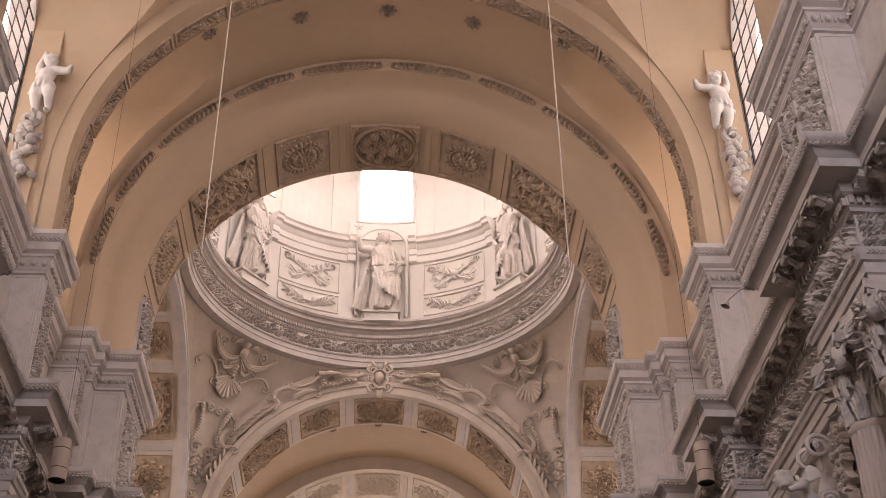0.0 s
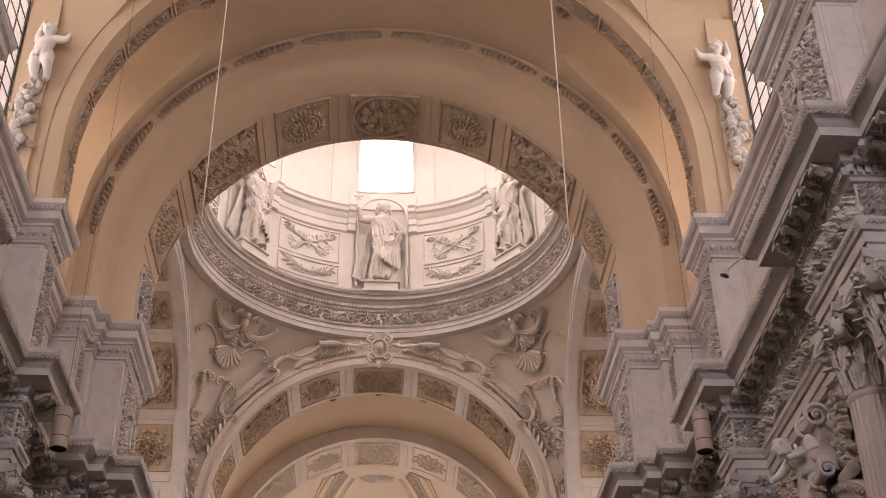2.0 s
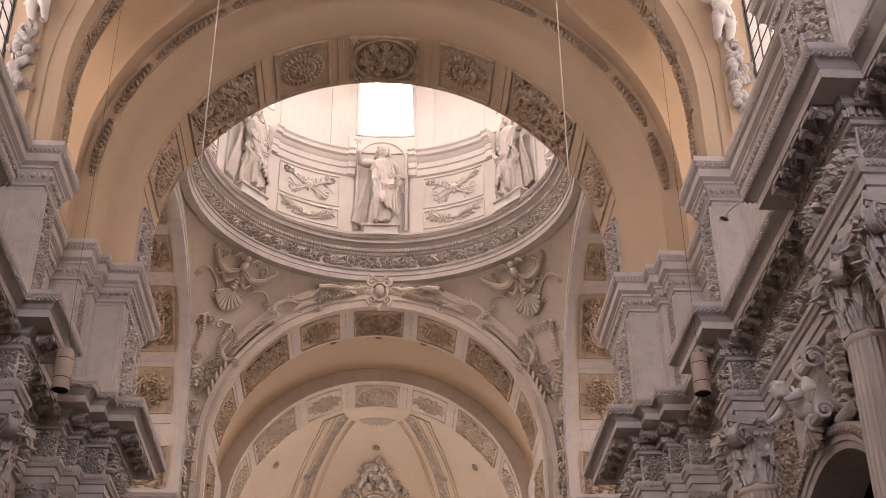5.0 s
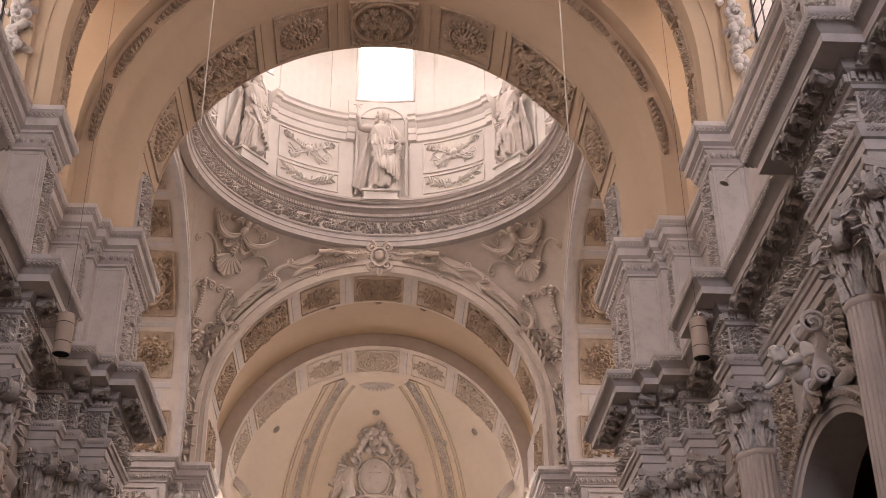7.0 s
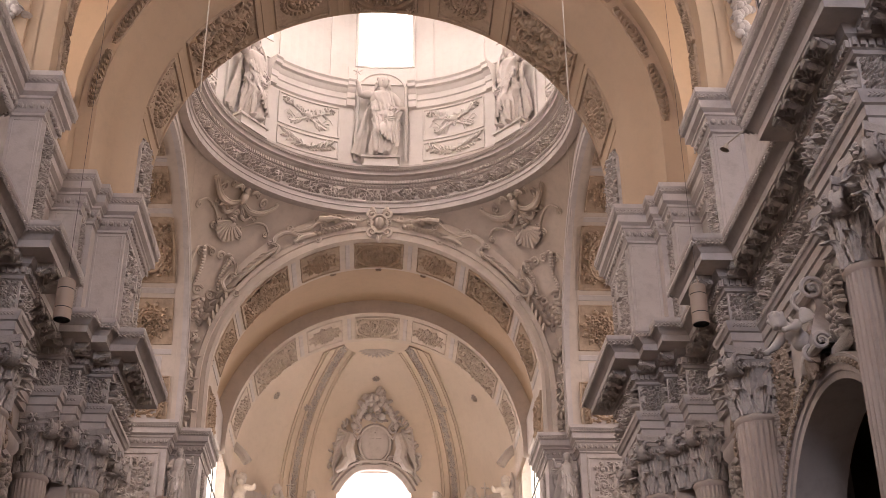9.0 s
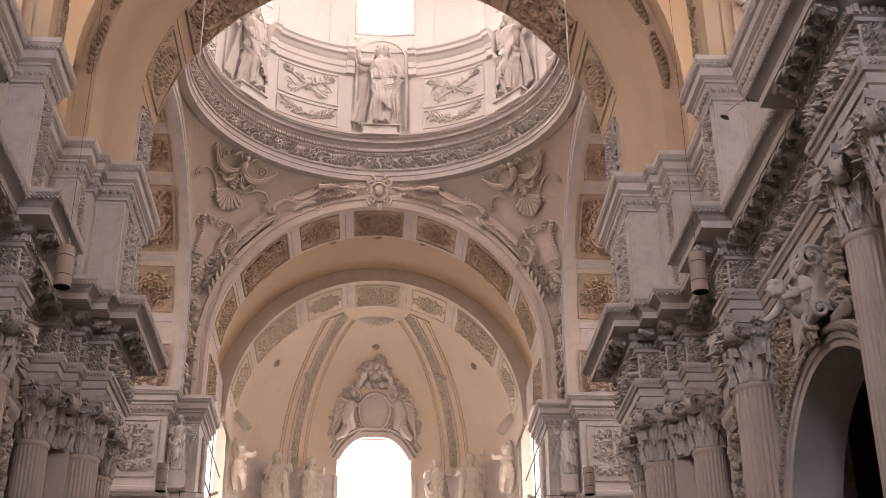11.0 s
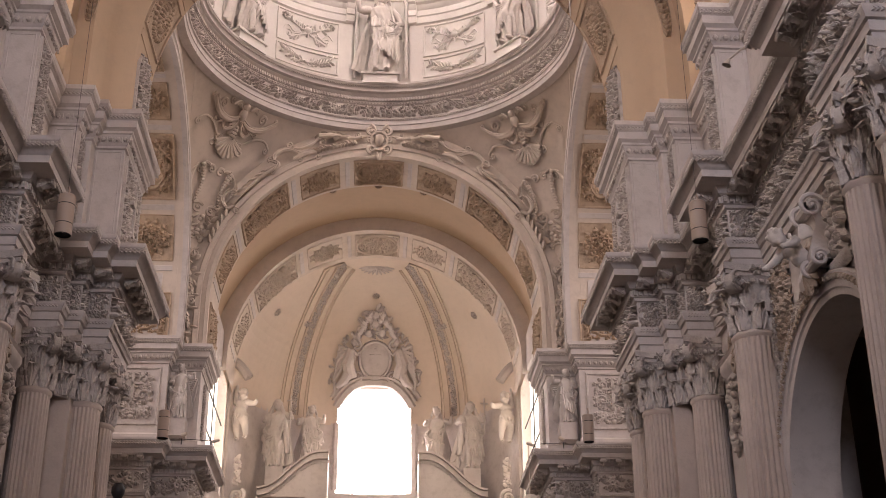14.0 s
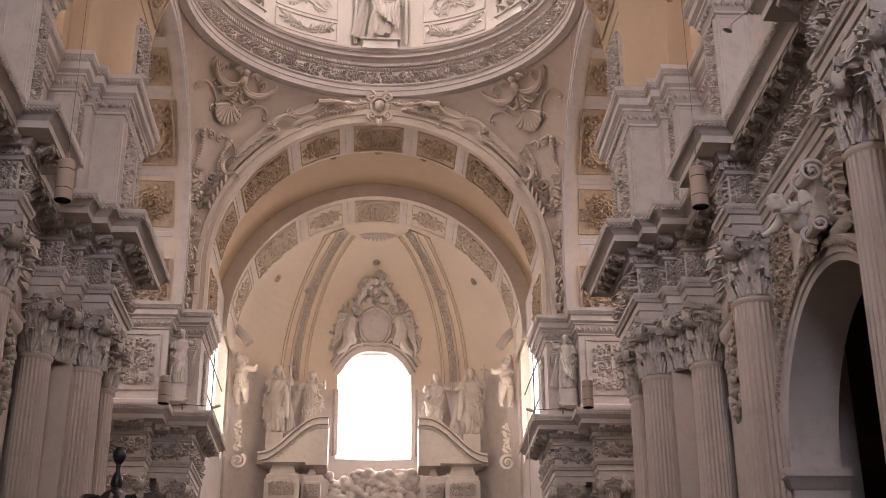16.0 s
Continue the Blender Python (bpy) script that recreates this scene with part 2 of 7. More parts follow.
# nave walls below the entablature, with a tall arch between the columns
def nave_wall():
    g = Geo()
    x0, x1 = 8.0, 9.6
    yc, r, zs = 21.0, 2.85, 7.38
    g.box(x0, x1, -9, yc - r, 0, 12.4)
    g.box(x0, x0 + 0.88, yc + r, 27.9, 0, 12.4)
    g.box(x0 + 0.88, x1, yc + r + 0.9, 27.9, 0, 12.4)
    arc = [(yc - r * math.cos(radians(a)), zs + r * math.sin(radians(a))) for a in range(0, 181, 6)]
    g.grid([[(x0, y, z), (x0, y, 12.4), (x0 + 0.88, y, 12.4), (x0 + 0.88, y, z)] for y, z in arc], close_v=True)
    # piers behind the crossing columns
    g.box(7.75, 9.6, 28.35, 31.0, 0, 12.4)
    g.box(7.2, 9.6, 28.9, 30.9, 0, 12.4)
    return g


def arch_trim():
    """Archivolt, keystone scroll and impost of the nave arch."""
    yc, r, zs = 21.0, 2.85, 7.38
    g = Geo()
    prof = [(r, 8.02), (r, 7.9), (r + 0.12, 7.88), (r + 0.14, 7.84), (r + 0.3, 7.84), (r + 0.32, 7.8), (r + 0.42, 7.78), (r + 0.45, 7.86), (r + 0.45, 8.02)]
    g.arch(prof, zs, foot=zs, n=40, axis="x", c=yc)
    return g


for s, side in BOTH:
    w = structure("wall_" + side, sided(nave_wall(), s), WHITE, "white plastered nave wall with a tall arched chapel opening")
    part("archivolt", sided(arch_trim(), s), WHITE, w, "moulded white arch edge")
    for y0, y1 in ((23.82, 24.9), (16.9, 18.18)):
        imp = [(0, 6.75), (0.06, 6.77), (0.06, 6.95), (0.14, 7.0), (0.2, 7.14), (0.26, 7.18), (0.26, 7.34), (0, 7.4)]
        path = [(8.95, y0), (7.95, y0), (7.95, y1), (8.95, y1)]
        part("impost", sided(Geo().run(imp, path), s), WHITE, w)
    # chapel behind the arch; its deep shade is put into the wall colour
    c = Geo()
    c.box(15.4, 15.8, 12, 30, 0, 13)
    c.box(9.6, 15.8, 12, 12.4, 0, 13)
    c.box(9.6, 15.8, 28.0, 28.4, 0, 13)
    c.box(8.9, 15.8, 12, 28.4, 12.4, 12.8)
    structure("chapel_wall_" + side, sided(c, s), plaster("chapel_" + side, (0.2, 0.14, 0.1)), "plastered side chapel walls coloured dark for their shade")

structure("floor", Geo().box(-18, 18, -10, 66, -0.3, 0), STONE, "grey and reddish stone church floor")
structure("ground", Geo().box(-900, 900, -900, 900, -0.5, -0.32), plaster("paving_outside", (0.35, 0.33, 0.30)), "pale paved ground outside the church")
WR = 7.85


# vault with side cells cut in for the windows
def vault_bay(y0, y1, cells, n=40):
    """Barrel from y0 to y1; cells are (centre, half width, springing, wall x)."""
    g = Geo()

    def strip(ys, cell):
        rows = []
        for y in ys:
            x = WR
            if cell:
                yc, w, zs, xw = cell
                zl = zs + math.sqrt(max(0, w * w - (y - yc) ** 2))
                x = math.sqrt(max(0, WR * WR - (zl - ZO) ** 2))
            t = math.asin(min(1, x / WR))
            rows.append([(WR * math.sin(t * (2 * i / n - 1)), y, ZO + WR * math.cos(t * (2 * i / n - 1))) for i in range(n + 1)])
        g.grid(rows)

    last = y0
    for cell in sorted(cells):
        yc, w = cell[:2]
        if yc - w - last > 0.01:
            strip([last, yc - w], None)
        strip([yc - w + 2 * w * i / 24 for i in range(25)], cell)
        last = yc + w
    strip([last, y1], None)
    for yc, w, zs, xw in cells:
        for s in (1, -1):
            rows = []
            for i in range(25):
                y = yc - w + 2 * w * i / 24
                zl = zs + math.sqrt(max(0, w * w - (y - yc) ** 2))
                x = math.sqrt(max(0, WR * WR - (zl - ZO) ** 2))
                rows.append([(s * (x + (xw - x) * k / 6), y, zl) for k in range(7)])
            g.grid(rows)
            for e in (-1, 1):
                y = yc + e * w
                g.add([(s * WR * math.sin(a), y, ZO + WR * math.cos(a)) for a in [math.acos((zs - ZO) / WR) + (math.pi / 2 - math.acos((zs - ZO) / WR)) * i / 8 for i in range(9)]]
                      + [(s * WR, y, ZA - 0.2), (s * xw, y, ZA - 0.2), (s * xw, y, zs)], [tuple(range(12))])
    # upright feet of the barrel between the cells
    spans = []
    last = y0
    for yc, w, zs, xw in sorted(cells):
        spans.append((last, yc - w))
        last = yc + w
    spans.append((last, y1))
    for a, b in spans:
        if b - a > 0.1:
            for s in (1, -1):
                g.box(s * WR, s * 9.2, a + 0.03, b - 0.03, ZA - 0.3, ZO)
    return g


NARROW = (26.62, 1.1, 25.9, 8.84)
WIDE = (21.22, 2.8, 24.4, 8.84)
vault = structure("vault_nave", weld(vault_bay(-9, 28.4, [WIDE, NARROW, (12.2, 3.0, 24.1, 8.84), (4.0, 3.0, 24.1, 8.84)])), VAULT, "cream plastered barrel vault with side cells over the windows", 50)


def clerestory(y0, y1, yc, w, zb, zs):
    """Wall at the end of a side cell with an arched window opening."""
    g = Geo()
    x0, x1 = 8.84, 9.5
    g.box(x0, x1, y0, yc - w, ZA - 0.4, 29)
    g.box(x0, x1, yc + w, y1, ZA - 0.4, 29)
    g.box(x0, x1, yc - w, yc + w, ZA - 0.4, zb)
    arc = [(yc - w * math.cos(radians(a)), zs + w * math.sin(radians(a))) for a in range(0, 181, 9)]
    g.grid([[(x0, y, z), (x0, y, 29), (x1, y, 29), (x1, y, z)] for y, z in arc], close_v=True)
    return g


def lattice(y0, y1, zb, zt, x, step=0.42, cols=5):
    """Leaded window: frame, bars and panes."""
    frame_, bars = Geo(), Geo()
    frame_.box(x - 0.02, x + 0.02, y0, y0 + 0.06, zb, zt)
    frame_.box(x - 0.02, x + 0.02, y1 - 0.06, y1, zb, zt)
    frame_.box(x - 0.02, x + 0.02, y0, y1, zb, zb + 0.06)
    for i in range(1, cols):
        y = y0 + (y1 - y0) * i / cols
        t = 0.022 if i % 2 else 0.01
        bars.box(x - 0.012, x + 0.012, y - t, y + t, zb, zt)
    z = zb + step
    k = 0
    while z < zt:
        t = 0.024 if k % 4 == 3 else 0.011
        bars.box(x - 0.012, x + 0.012, y0, y1, z - t, z + t)
        z += step
        k += 1
    return frame_, bars


wn = 0
for s, side in BOTH:
    g = Geo()
    for a, b, c, w, zb, zs in ((16.6, 24.2, 21.22, 2.7, 19.2, 24.35), (25.0, 28.2, 26.62, 0.95, 19.6, 25.3), (8.6, 16.0, 12.2, 2.7, 19.6, 24.1), (0.4, 8.0, 4.0, 2.7, 19.6, 24.1)):
        g.join(clerestory(a, b, c, w, zb, zs))
    g.box(9.0, 9.6, -9, 0.4, ZA - 0.4, 29)
    g.box(8.2, 9.1, -9, 28.3, 18.2, 18.74)
    structure("clerestory_" + side, sided(g, s), WHITE, "white clerestory wall with deep arched window openings")
    for c, w, zb, zt in ((21.22, 2.7, 19.2, 27.1), (26.62, 0.95, 19.6, 26.3), (12.2, 2.7, 19.6, 26.9), (4.0, 2.7, 19.6, 26.9)):
        wn += 1
        win = tagged(thing("window_%d" % wn, "tall arched church window with dark leaded bars", at=(s * 8.88, c, zb)), kind="structure")
        f, b = lattice(c - w, c + w, zb, zt, s * 8.88, 0.5, max(3, int(w * 3)))
        part("window_frame", f, STEEL, win)
        part("glazing_bars", b, STEEL, win)
        pane = part("pane", Geo().box(s * 8.9, s * 8.906, c - w, c + w, zb, zt), GLASS, win)
        pane.visible_shadow = False


# ribs and the arch before the crossing
def ribs():
    g = Geo()
    for y0, y1 in ((15.95, 18.42), (24.05, 25.1), (6.5, 8.8)):
        g.arch([(7.46, y0), (7.46, y1), (9.4, y1), (9.4, y0)], ZO, foot=ZA - 0.05, n=60)
    return g


structure("vault_ribs", ribs(), VAULT, "broad cream plaster ribs across the nave vault", 40)
FA0, FA1 = 29.62, 31.97       # coffered arch before the crossing
RI = 6.55
fa = Geo()
fa.arch([(7.46, 28.3), (7.4, 28.32), (7.34, 28.6), (7.26, 28.8), (7.2, 28.88), (7.14, 28.93), (7.0, 29.0), (6.85, 29.12), (6.72, 29.28), (6.63, 29.45), (RI + 0.02, 29.6), (RI, 29.66), (RI, FA1), (9.8, FA1), (9.8, 28.3)],
        ZO, foot=ZA - 0.05, n=72)
front_arch = structure("crossing_arch_front", fa, VAULT, "broad stepped plaster arch before the domed crossing", 40)

# far arch, choir vault, apse arch
FB0, FB1 = 46.2, 48.75
fb = Geo()
RF = 6.38
fb.arch([(RF, FB0), (RF, FB1), (9.8, FB1), (9.8, FB0)], ZO, foot=ZA - 0.05, n=60)
far_arch = structure("crossing_arch_far", fb, CREAM, "coffered plaster arch between crossing and choir", 40)
trim = [(RF - 0.02, FB0 + 0.1), (RF - 0.02, FB0 - 0.14), (RF + 0.12, FB0 - 0.16), (RF + 0.14, FB0 - 0.1), (RF + 0.3, FB0 - 0.1), (RF + 0.32, FB0 - 0.17), (RF + 0.5, FB0 - 0.19), (RF + 0.56, FB0 - 0.1), (RF + 0.58, FB0 + 0.1)]
part("archivolt", Geo().arch(trim, ZO, foot=ZA, n=60), CREAM, far_arch, "white moulded arch edge")
ch = Geo()
ch.arch([(7.1, FB1 - 0.05), (7.1, 53.1), (7.5, 53.1), (7.5, FB1 - 0.05)], ZO - 0.1, foot=ZO - 0.12, n=60)
structure("vault_choir", ch, VAULT, "ochre-lit plaster barrel vault of the choir", 50)
AA0, AA1 = 53.0, 56.05
apse_arch = structure("apse_arch", Geo().arch([(RF, AA0), (RF, AA1), (8.6, AA1), (8.6, AA0)], ZO, foot=ZO - 0.4, n=60), CREAM, "coffered plaster arch before the apse", 40)

# crossing: side arches, pendentives, transept arms
HX, HY = 7.3, 7.15
for s, side in BOTH:
    g = Geo().arch([(6.45, HX), (6.45, 9.9), (9.3, 9.9), (9.3, HX)], ZO, foot=ZA - 0.05, n=60, axis="x", c=CY)
    a = structure("crossing_arch_" + side, sided(g, s), CREAM, "coffered plaster arch into the transept", 40)
    tr = [(6.43, HX + 0.1), (6.43, HX - 0.1), (6.55, HX - 0.12), (6.58, HX - 0.06), (6.72, HX - 0.06), (6.74, HX - 0.12), (6.9, HX - 0.13), (6.94, HX + 0.1)]
    part("archivolt", sided(Geo().arch(tr, ZO, foot=ZA, n=60, axis="x", c=CY), s), WHITE, a)
    t = Geo()
    t.arch([(7.6, 9.9), (7.6, 17.2), (8.0, 17.2), (8.0, 9.9)], ZO, foot=0, n=40, axis="x", c=CY)
    yw, zw0, zw1 = 2.2, 19.5, 25.5
    t.box(17, 17.5, CY - 8.5, CY - yw, 0, 29.5)
    t.box(17, 17.5, CY + yw, CY + 8.5, 0, 29.5)
    t.box(17, 17.5, CY - yw, CY + yw, 0, zw0)
    t.box(17, 17.5, CY - yw, CY + yw, zw1, 29.5)
    structure("transept_" + side, sided(t, s), WHITE, "pale plastered transept arm with a large end window", 50)
    pier = Geo()
    pier.box(9.75, 10.3, 30.8, 31.8, 0, 28.5)
    pier.box(7.6, 9.8, 28.5, 30.9, 12, 28.5)
    pier.box(6.6, 12, 46.3, 48.4, 0, 22)
    pier.box(8.1, 12, 45.5, 48.4, 0, 22)
    pier.box(7.7, 12, 48, 56.6, 0, 15)
    structure("crossing_piers_" + side, sided(pier, s), WHITE, "massive white plastered crossing piers")


def pendentive(sx, sy):
    g = Geo()
    rr = 7.08
    rows = []
    for i in range(33):
        a = radians(90 * i / 32)
        c, d = math.cos(a), math.sin(a)
        rb = min(HX / max(c, 1e-6), HY / max(d, 1e-6)) + 0.01
        row = []
        for k in range(15):
            r = rr + (rb - rr) * k / 14
            x, y = r * c, r * d
            q = (x / HX) ** 2 + (y / HY) ** 2
            z = ZO + 0.1 + 7.6 * math.sqrt(max(0, 2.0 - q))
            row.append((sx * x, CY + sy * y, z))
        rows.append(row)
    return g.grid(rows)


pend = {}
for sx in (1, -1):
    for sy in (1, -1):
        pend[sx, sy] = structure("pendentive_%s_%s" % ("right" if sx > 0 else "left", "far" if sy > 0 else "near"), pendentive(sx, sy), CREAM, "curved white plaster pendentive below the dome ring", 60)

RING = [(7.3, 28.2), (6.98, 28.22), (6.96, 28.42), (6.92, 28.44), (6.92, 28.62), (6.86, 28.68), (6.86, 28.72), (7.0, 28.76), (7.0, 29.36), (6.92, 29.4), (6.9, 29.5),
        (6.84, 29.52), (6.84, 29.66), (6.76, 29.72), (6.72, 29.78), (6.6, 29.82), (6.6, 29.98), (6.54, 30.08), (6.5, 30.12), (6.5, 30.2), (7.3, 30.26)]
ring = structure("dome_ring", Geo().lathe(RING, 128, cy=CY), WHITE, "round stucco entablature ring carrying the dome")

RD = 7.25
NICHES = [360 / 7 * i for i in range(7)]


def drum_wall():
    """Drum with a window over each niche."""
    g = Geo()
    edges = []
    for a in NICHES:
        edges += [a - 8.1, a + 10.2]
    pts = sorted(set([round(x % 360, 3) for x in edges] + [round(i * 3.0, 3) for i in range(120)]))
    zs = [30.0, 35.75, 39.9, 43.0]
    for i, a in enumerate(pts):
        b = pts[(i + 1) % len(pts)] + (360 if i == len(pts) - 1 else 0)
        mid = (a + b) / 2
        hole = any(-8.1 < (mid - n + 180) % 360 - 180 < 10.2 for n in NICHES)
        for k in range(3):
            if hole and k == 1:
                continue
            q = []
            for r in (RD, RD + 0.7):
                for aa in (a, b):
                    for z in (zs[k], zs[k + 1]):
                        q.append((r * math.sin(radians(aa)), CY + r * math.cos(radians(aa)), z))
            g.add(q, [(0, 1, 3, 2), (4, 6, 7, 5), (0, 4, 5, 1), (2, 3, 7, 6), (0, 2, 6, 4), (1, 5, 7, 3)])
    dome = [(RD * math.cos(radians(t)), 43 + RD * math.sin(radians(t))) for t in range(0, 91, 6)]
    g.lathe([(max(r, 0.01), z) for r, z in dome], 64, cy=CY)
    return g


drum = structure("drum", weld(drum_wall()), DRUM, "white round drum wall with tall windows", 20)

# apse: wall, half dome
AY, AR = 56.0, 6.45


def apse():
    g = Geo()
    wa = 16.5
    segs = [-90 + 180 * i / 60 for i in range(61)]
    segs = sorted(set(segs + [-wa, wa]))
    for a, b in zip(segs, segs[1:]):
        mid = (a + b) / 2
        for z0, z1 in ((0, 17.3), (17.3, 22.7), (22.7, ZO + 2.2)):
            if abs(mid) < wa and z0 == 17.3:
                continue
            q = [(r * math.sin(radians(t)), AY + r * math.cos(radians(t)), z) for r in (AR, AR + 0.6) for t in (a, b) for z in (z0, z1)]
            g.add(q, [(0, 1, 3, 2), (4, 6, 7, 5), (0, 4, 5, 1), (2, 3, 7, 6), (0, 2, 6, 4), (1, 5, 7, 3)])
    return g


def half_dome():
    g = Geo()
    ang = sorted(set([-90 + 180 * i / 48 for i in range(49)] + [-16.5 + 1.1 * i for i in range(31)]))
    el = sorted(set([90 * k / 24 for k in range(25)] + [0.65 * k for k in range(31)]))

    def p(a, e):
        a, e = radians(a), radians(e)
        return (AR * math.cos(e) * math.sin(a), AY + AR * math.cos(e) * math.cos(a), ZO + AR * math.sin(e))

    for a0, a1 in zip(ang, ang[1:]):
        for e0, e1 in zip(el, el[1:]):
            mid = (a0 + a1) / 2
            if abs(mid) < 16.5 and (e0 + e1) / 2 < 19.4 - 12 * (abs(mid) / 16.5) ** 3:
                continue
            g.add([p(a0, e0), p(a0, e1), p(a1, e1), p(a1, e0)], [(0, 1, 2, 3)])
    return g


structure("apse_wall", apse(), WHITE, "curved white apse wall with a large window")
structure("apse_half_dome", half_dome(), APSE, "cream plaster half dome over the apse", 60)

# choir side walls with a window
for s, side in BOTH:
    g = Geo()
    g.box(6.56, 6.72, 48.3, 49.6, 14.5, 22)
    g.box(6.56, 6.62, 55.4, 57.0, 0, 22)
    g.box(6.56, 6.72, 49.6, 55.4, 20.4, 22)
    g.box(6.56, 6.72, 49.6, 55.4, 0, 15.4)
    structure("choir_wall_" + side, sided(g, s), WHITE, "white choir side wall with a tall window")

# outer shell that closes the nave behind the eye
back = Geo()
back.box(-9.6, -2.2, -9.6, -9, 0, 29)
back.box(2.2, 9.6, -9.6, -9, 0, 29)
back.box(-2.2, 2.2, -9.6, -9, 0, 15.5)
back.box(-2.2, 2.2, -9.6, -9, 22.5, 29)
structure("wall_entrance", back, WHITE, "plain white entrance wall with a large window")
roof = Geo()
roof.box(-18.5, -9.3, 30.6, 47.6, 29.2, 29.5)
roof.box(9.3, 18.5, 30.6, 47.6, 29.2, 29.5)
structure("ceiling", roof, WHITE, "plain plaster closing the transept roofs")


# bright hazy sky seen through the windows
def glow(name, color, strength):
    m = bpy.data.materials.new(name)
    m.use_nodes = True
    nt = m.node_tree
    nt.nodes.clear()
    e = nt.nodes.new("ShaderNodeEmission")
    e.inputs[0].default_value, e.inputs[1].default_value = (*color, 1), strength
    o = nt.nodes.new("ShaderNodeOutputMaterial")
    nt.links.new(e.outputs[0], o.inputs[0])
    return m


HAZE = glow("hazy_sky", (1.0, 0.97, 0.93), 3.0)
CHOIRHAZE = glow("warm_haze", (1.0, 0.93, 0.8), 2.0)
SUNHAZE = glow("sunlit_haze", (1.0, 0.97, 0.92), 7.0)
for s, side in BOTH:
    structure("backdrop_" + side, Geo().box(s * 11.6, s * 11.65, -8, 30.7, 18.5, 34), HAZE, "hazy bright sky beyond the nave windows")
    structure("backdrop_choir_" + side, Geo().box(s * 7.05, s * 7.08, 48.7, 68, 13.0, 27.0), CHOIRHAZE, "hazy bright sky beyond the choir window")
structure("backdrop_drum", Geo().lathe([(9.0, 34.5), (9.0, 41.5)], 48, cy=CY), SUNHAZE, "hazy bright sky beyond the drum windows")
structure("backdrop_apse", Geo().box(-5, 5, 64.5, 64.55, 15.5, 25), SUNHAZE, "sunlit haze beyond the apse window")


# ---- stucco ornament, in (along, up, out) ----
def leaf(g, u, v, ang, length, width, h=0.05, lobes=3, curl=0.6):
    """An acanthus leaf with a midrib, lobed edge and a tip that stands out."""
    c, s = math.cos(ang), math.sin(ang)
    rows = []
    n = 2 * lobes
    for i in range(n + 1):
        t = i / n
        w = width * 0.5 * math.sin(math.pi * min(1, 0.18 + 0.82 * (1 - t))) ** 0.7 * (1.0 if i % 2 else 0.68) if i < n else 0.02 * width
        lift = h * (0.3 + 0.75 * math.sin(math.pi * min(1.0, 0.12 + 0.8 * t)) + 0.25 * curl * t)
        row = []
        for k, e in ((-1, 0.15), (-0.5, 0.75), (0, 1.0), (0.5, 0.75), (1, 0.15)):
            a, b = t * length, k * w
            row.append((u + a * c - b * s, v + a * s + b * c, lift * e + 0.004))
        rows.append(row)
    g.grid(rows)


def scroll(g, u, v, r, start, turns=1.25, hand=1, th=0.03, eye=True):
    """A volute of rounded band winding in on (u, v)."""
    pts, rad = [], []
    n = max(10, int(turns * 16))
    for i in range(n + 1):
        t = i / n
        a = start + hand * 2 * math.pi * turns * t
        q = r * (1 - 0.82 * t)
        pts.append((u + q * math.cos(a), v + q * math.sin(a), th * (0.7 + 0.6 * t)))
        rad.append(th * (1 - 0.45 * t))
    g.tube(pts, rad, 6)
    if eye:
        g.blob((u, v, th), (r * 0.22, r * 0.22, th * 1.3), 6, 4)


def rosette(g, u, v, r, n=8, h=0.08, rows=2):
    for k in range(rows):
        q = r * (1 - 0.36 * k)
        for i in range(n):
            a = 2 * math.pi * (i + 0.5 * k) / n
            leaf(g, u + 0.12 * r * math.cos(a), v + 0.12 * r * math.sin(a), a, q * 0.88, q * 3.6 / n, h * (1 + 0.6 * k), 2, 0.4)
    g.blob((u, v, h * 1.2), (r * 0.2, r * 0.2, h * 0.9), 8, 4)


def band(g, pts, w, h, closed=False):
    """A raised moulding along flat points."""
    m = [Vector((p[0], p[1])) for p in pts]
    rows = []
    n = len(m)
    for i, p in enumerate(m):
        a = m[i - 1] if (i > 0 or closed) else p
        b = m[(i + 1) % n] if (i < n - 1 or closed) else p
        d = (b - a).normalized()
        q = Vector((-d.y, d.x)) * w * 0.5
        rows.append([(p.x - q.x, p.y - q.y, 0), (p.x - q.x * 0.6, p.y - q.y * 0.6, h), (p.x + q.x * 0.6, p.y + q.y * 0.6, h), (p.x + q.x, p.y + q.y, 0)])
    g.grid(rows, close_u=closed)


def rect_band(g, w, h, t=0.06, out=0.05, cx=0.0, cy=0.0, steps=6):
    a, b = w / 2, h / 2
    p = []
    for (x0, y0), (x1, y1) in (((-a, -b), (a, -b)), ((a, -b), (a, b)), ((a, b), (-a, b)), ((-a, b), (-a, -b))):
        for i in range(steps):
            p.append((cx + x0 + (x1 - x0) * i / steps, cy + y0 + (y1 - y0) * i / steps))
    band(g, p, t, out, True)


def oval_band(g, a, b, t=0.07, out=0.06, n=32, cx=0.0, cy=0.0):
    band(g, [(cx + a * math.cos(2 * math.pi * i / n), cy + b * math.sin(2 * math.pi * i / n)) for i in range(n)], t, out, True)


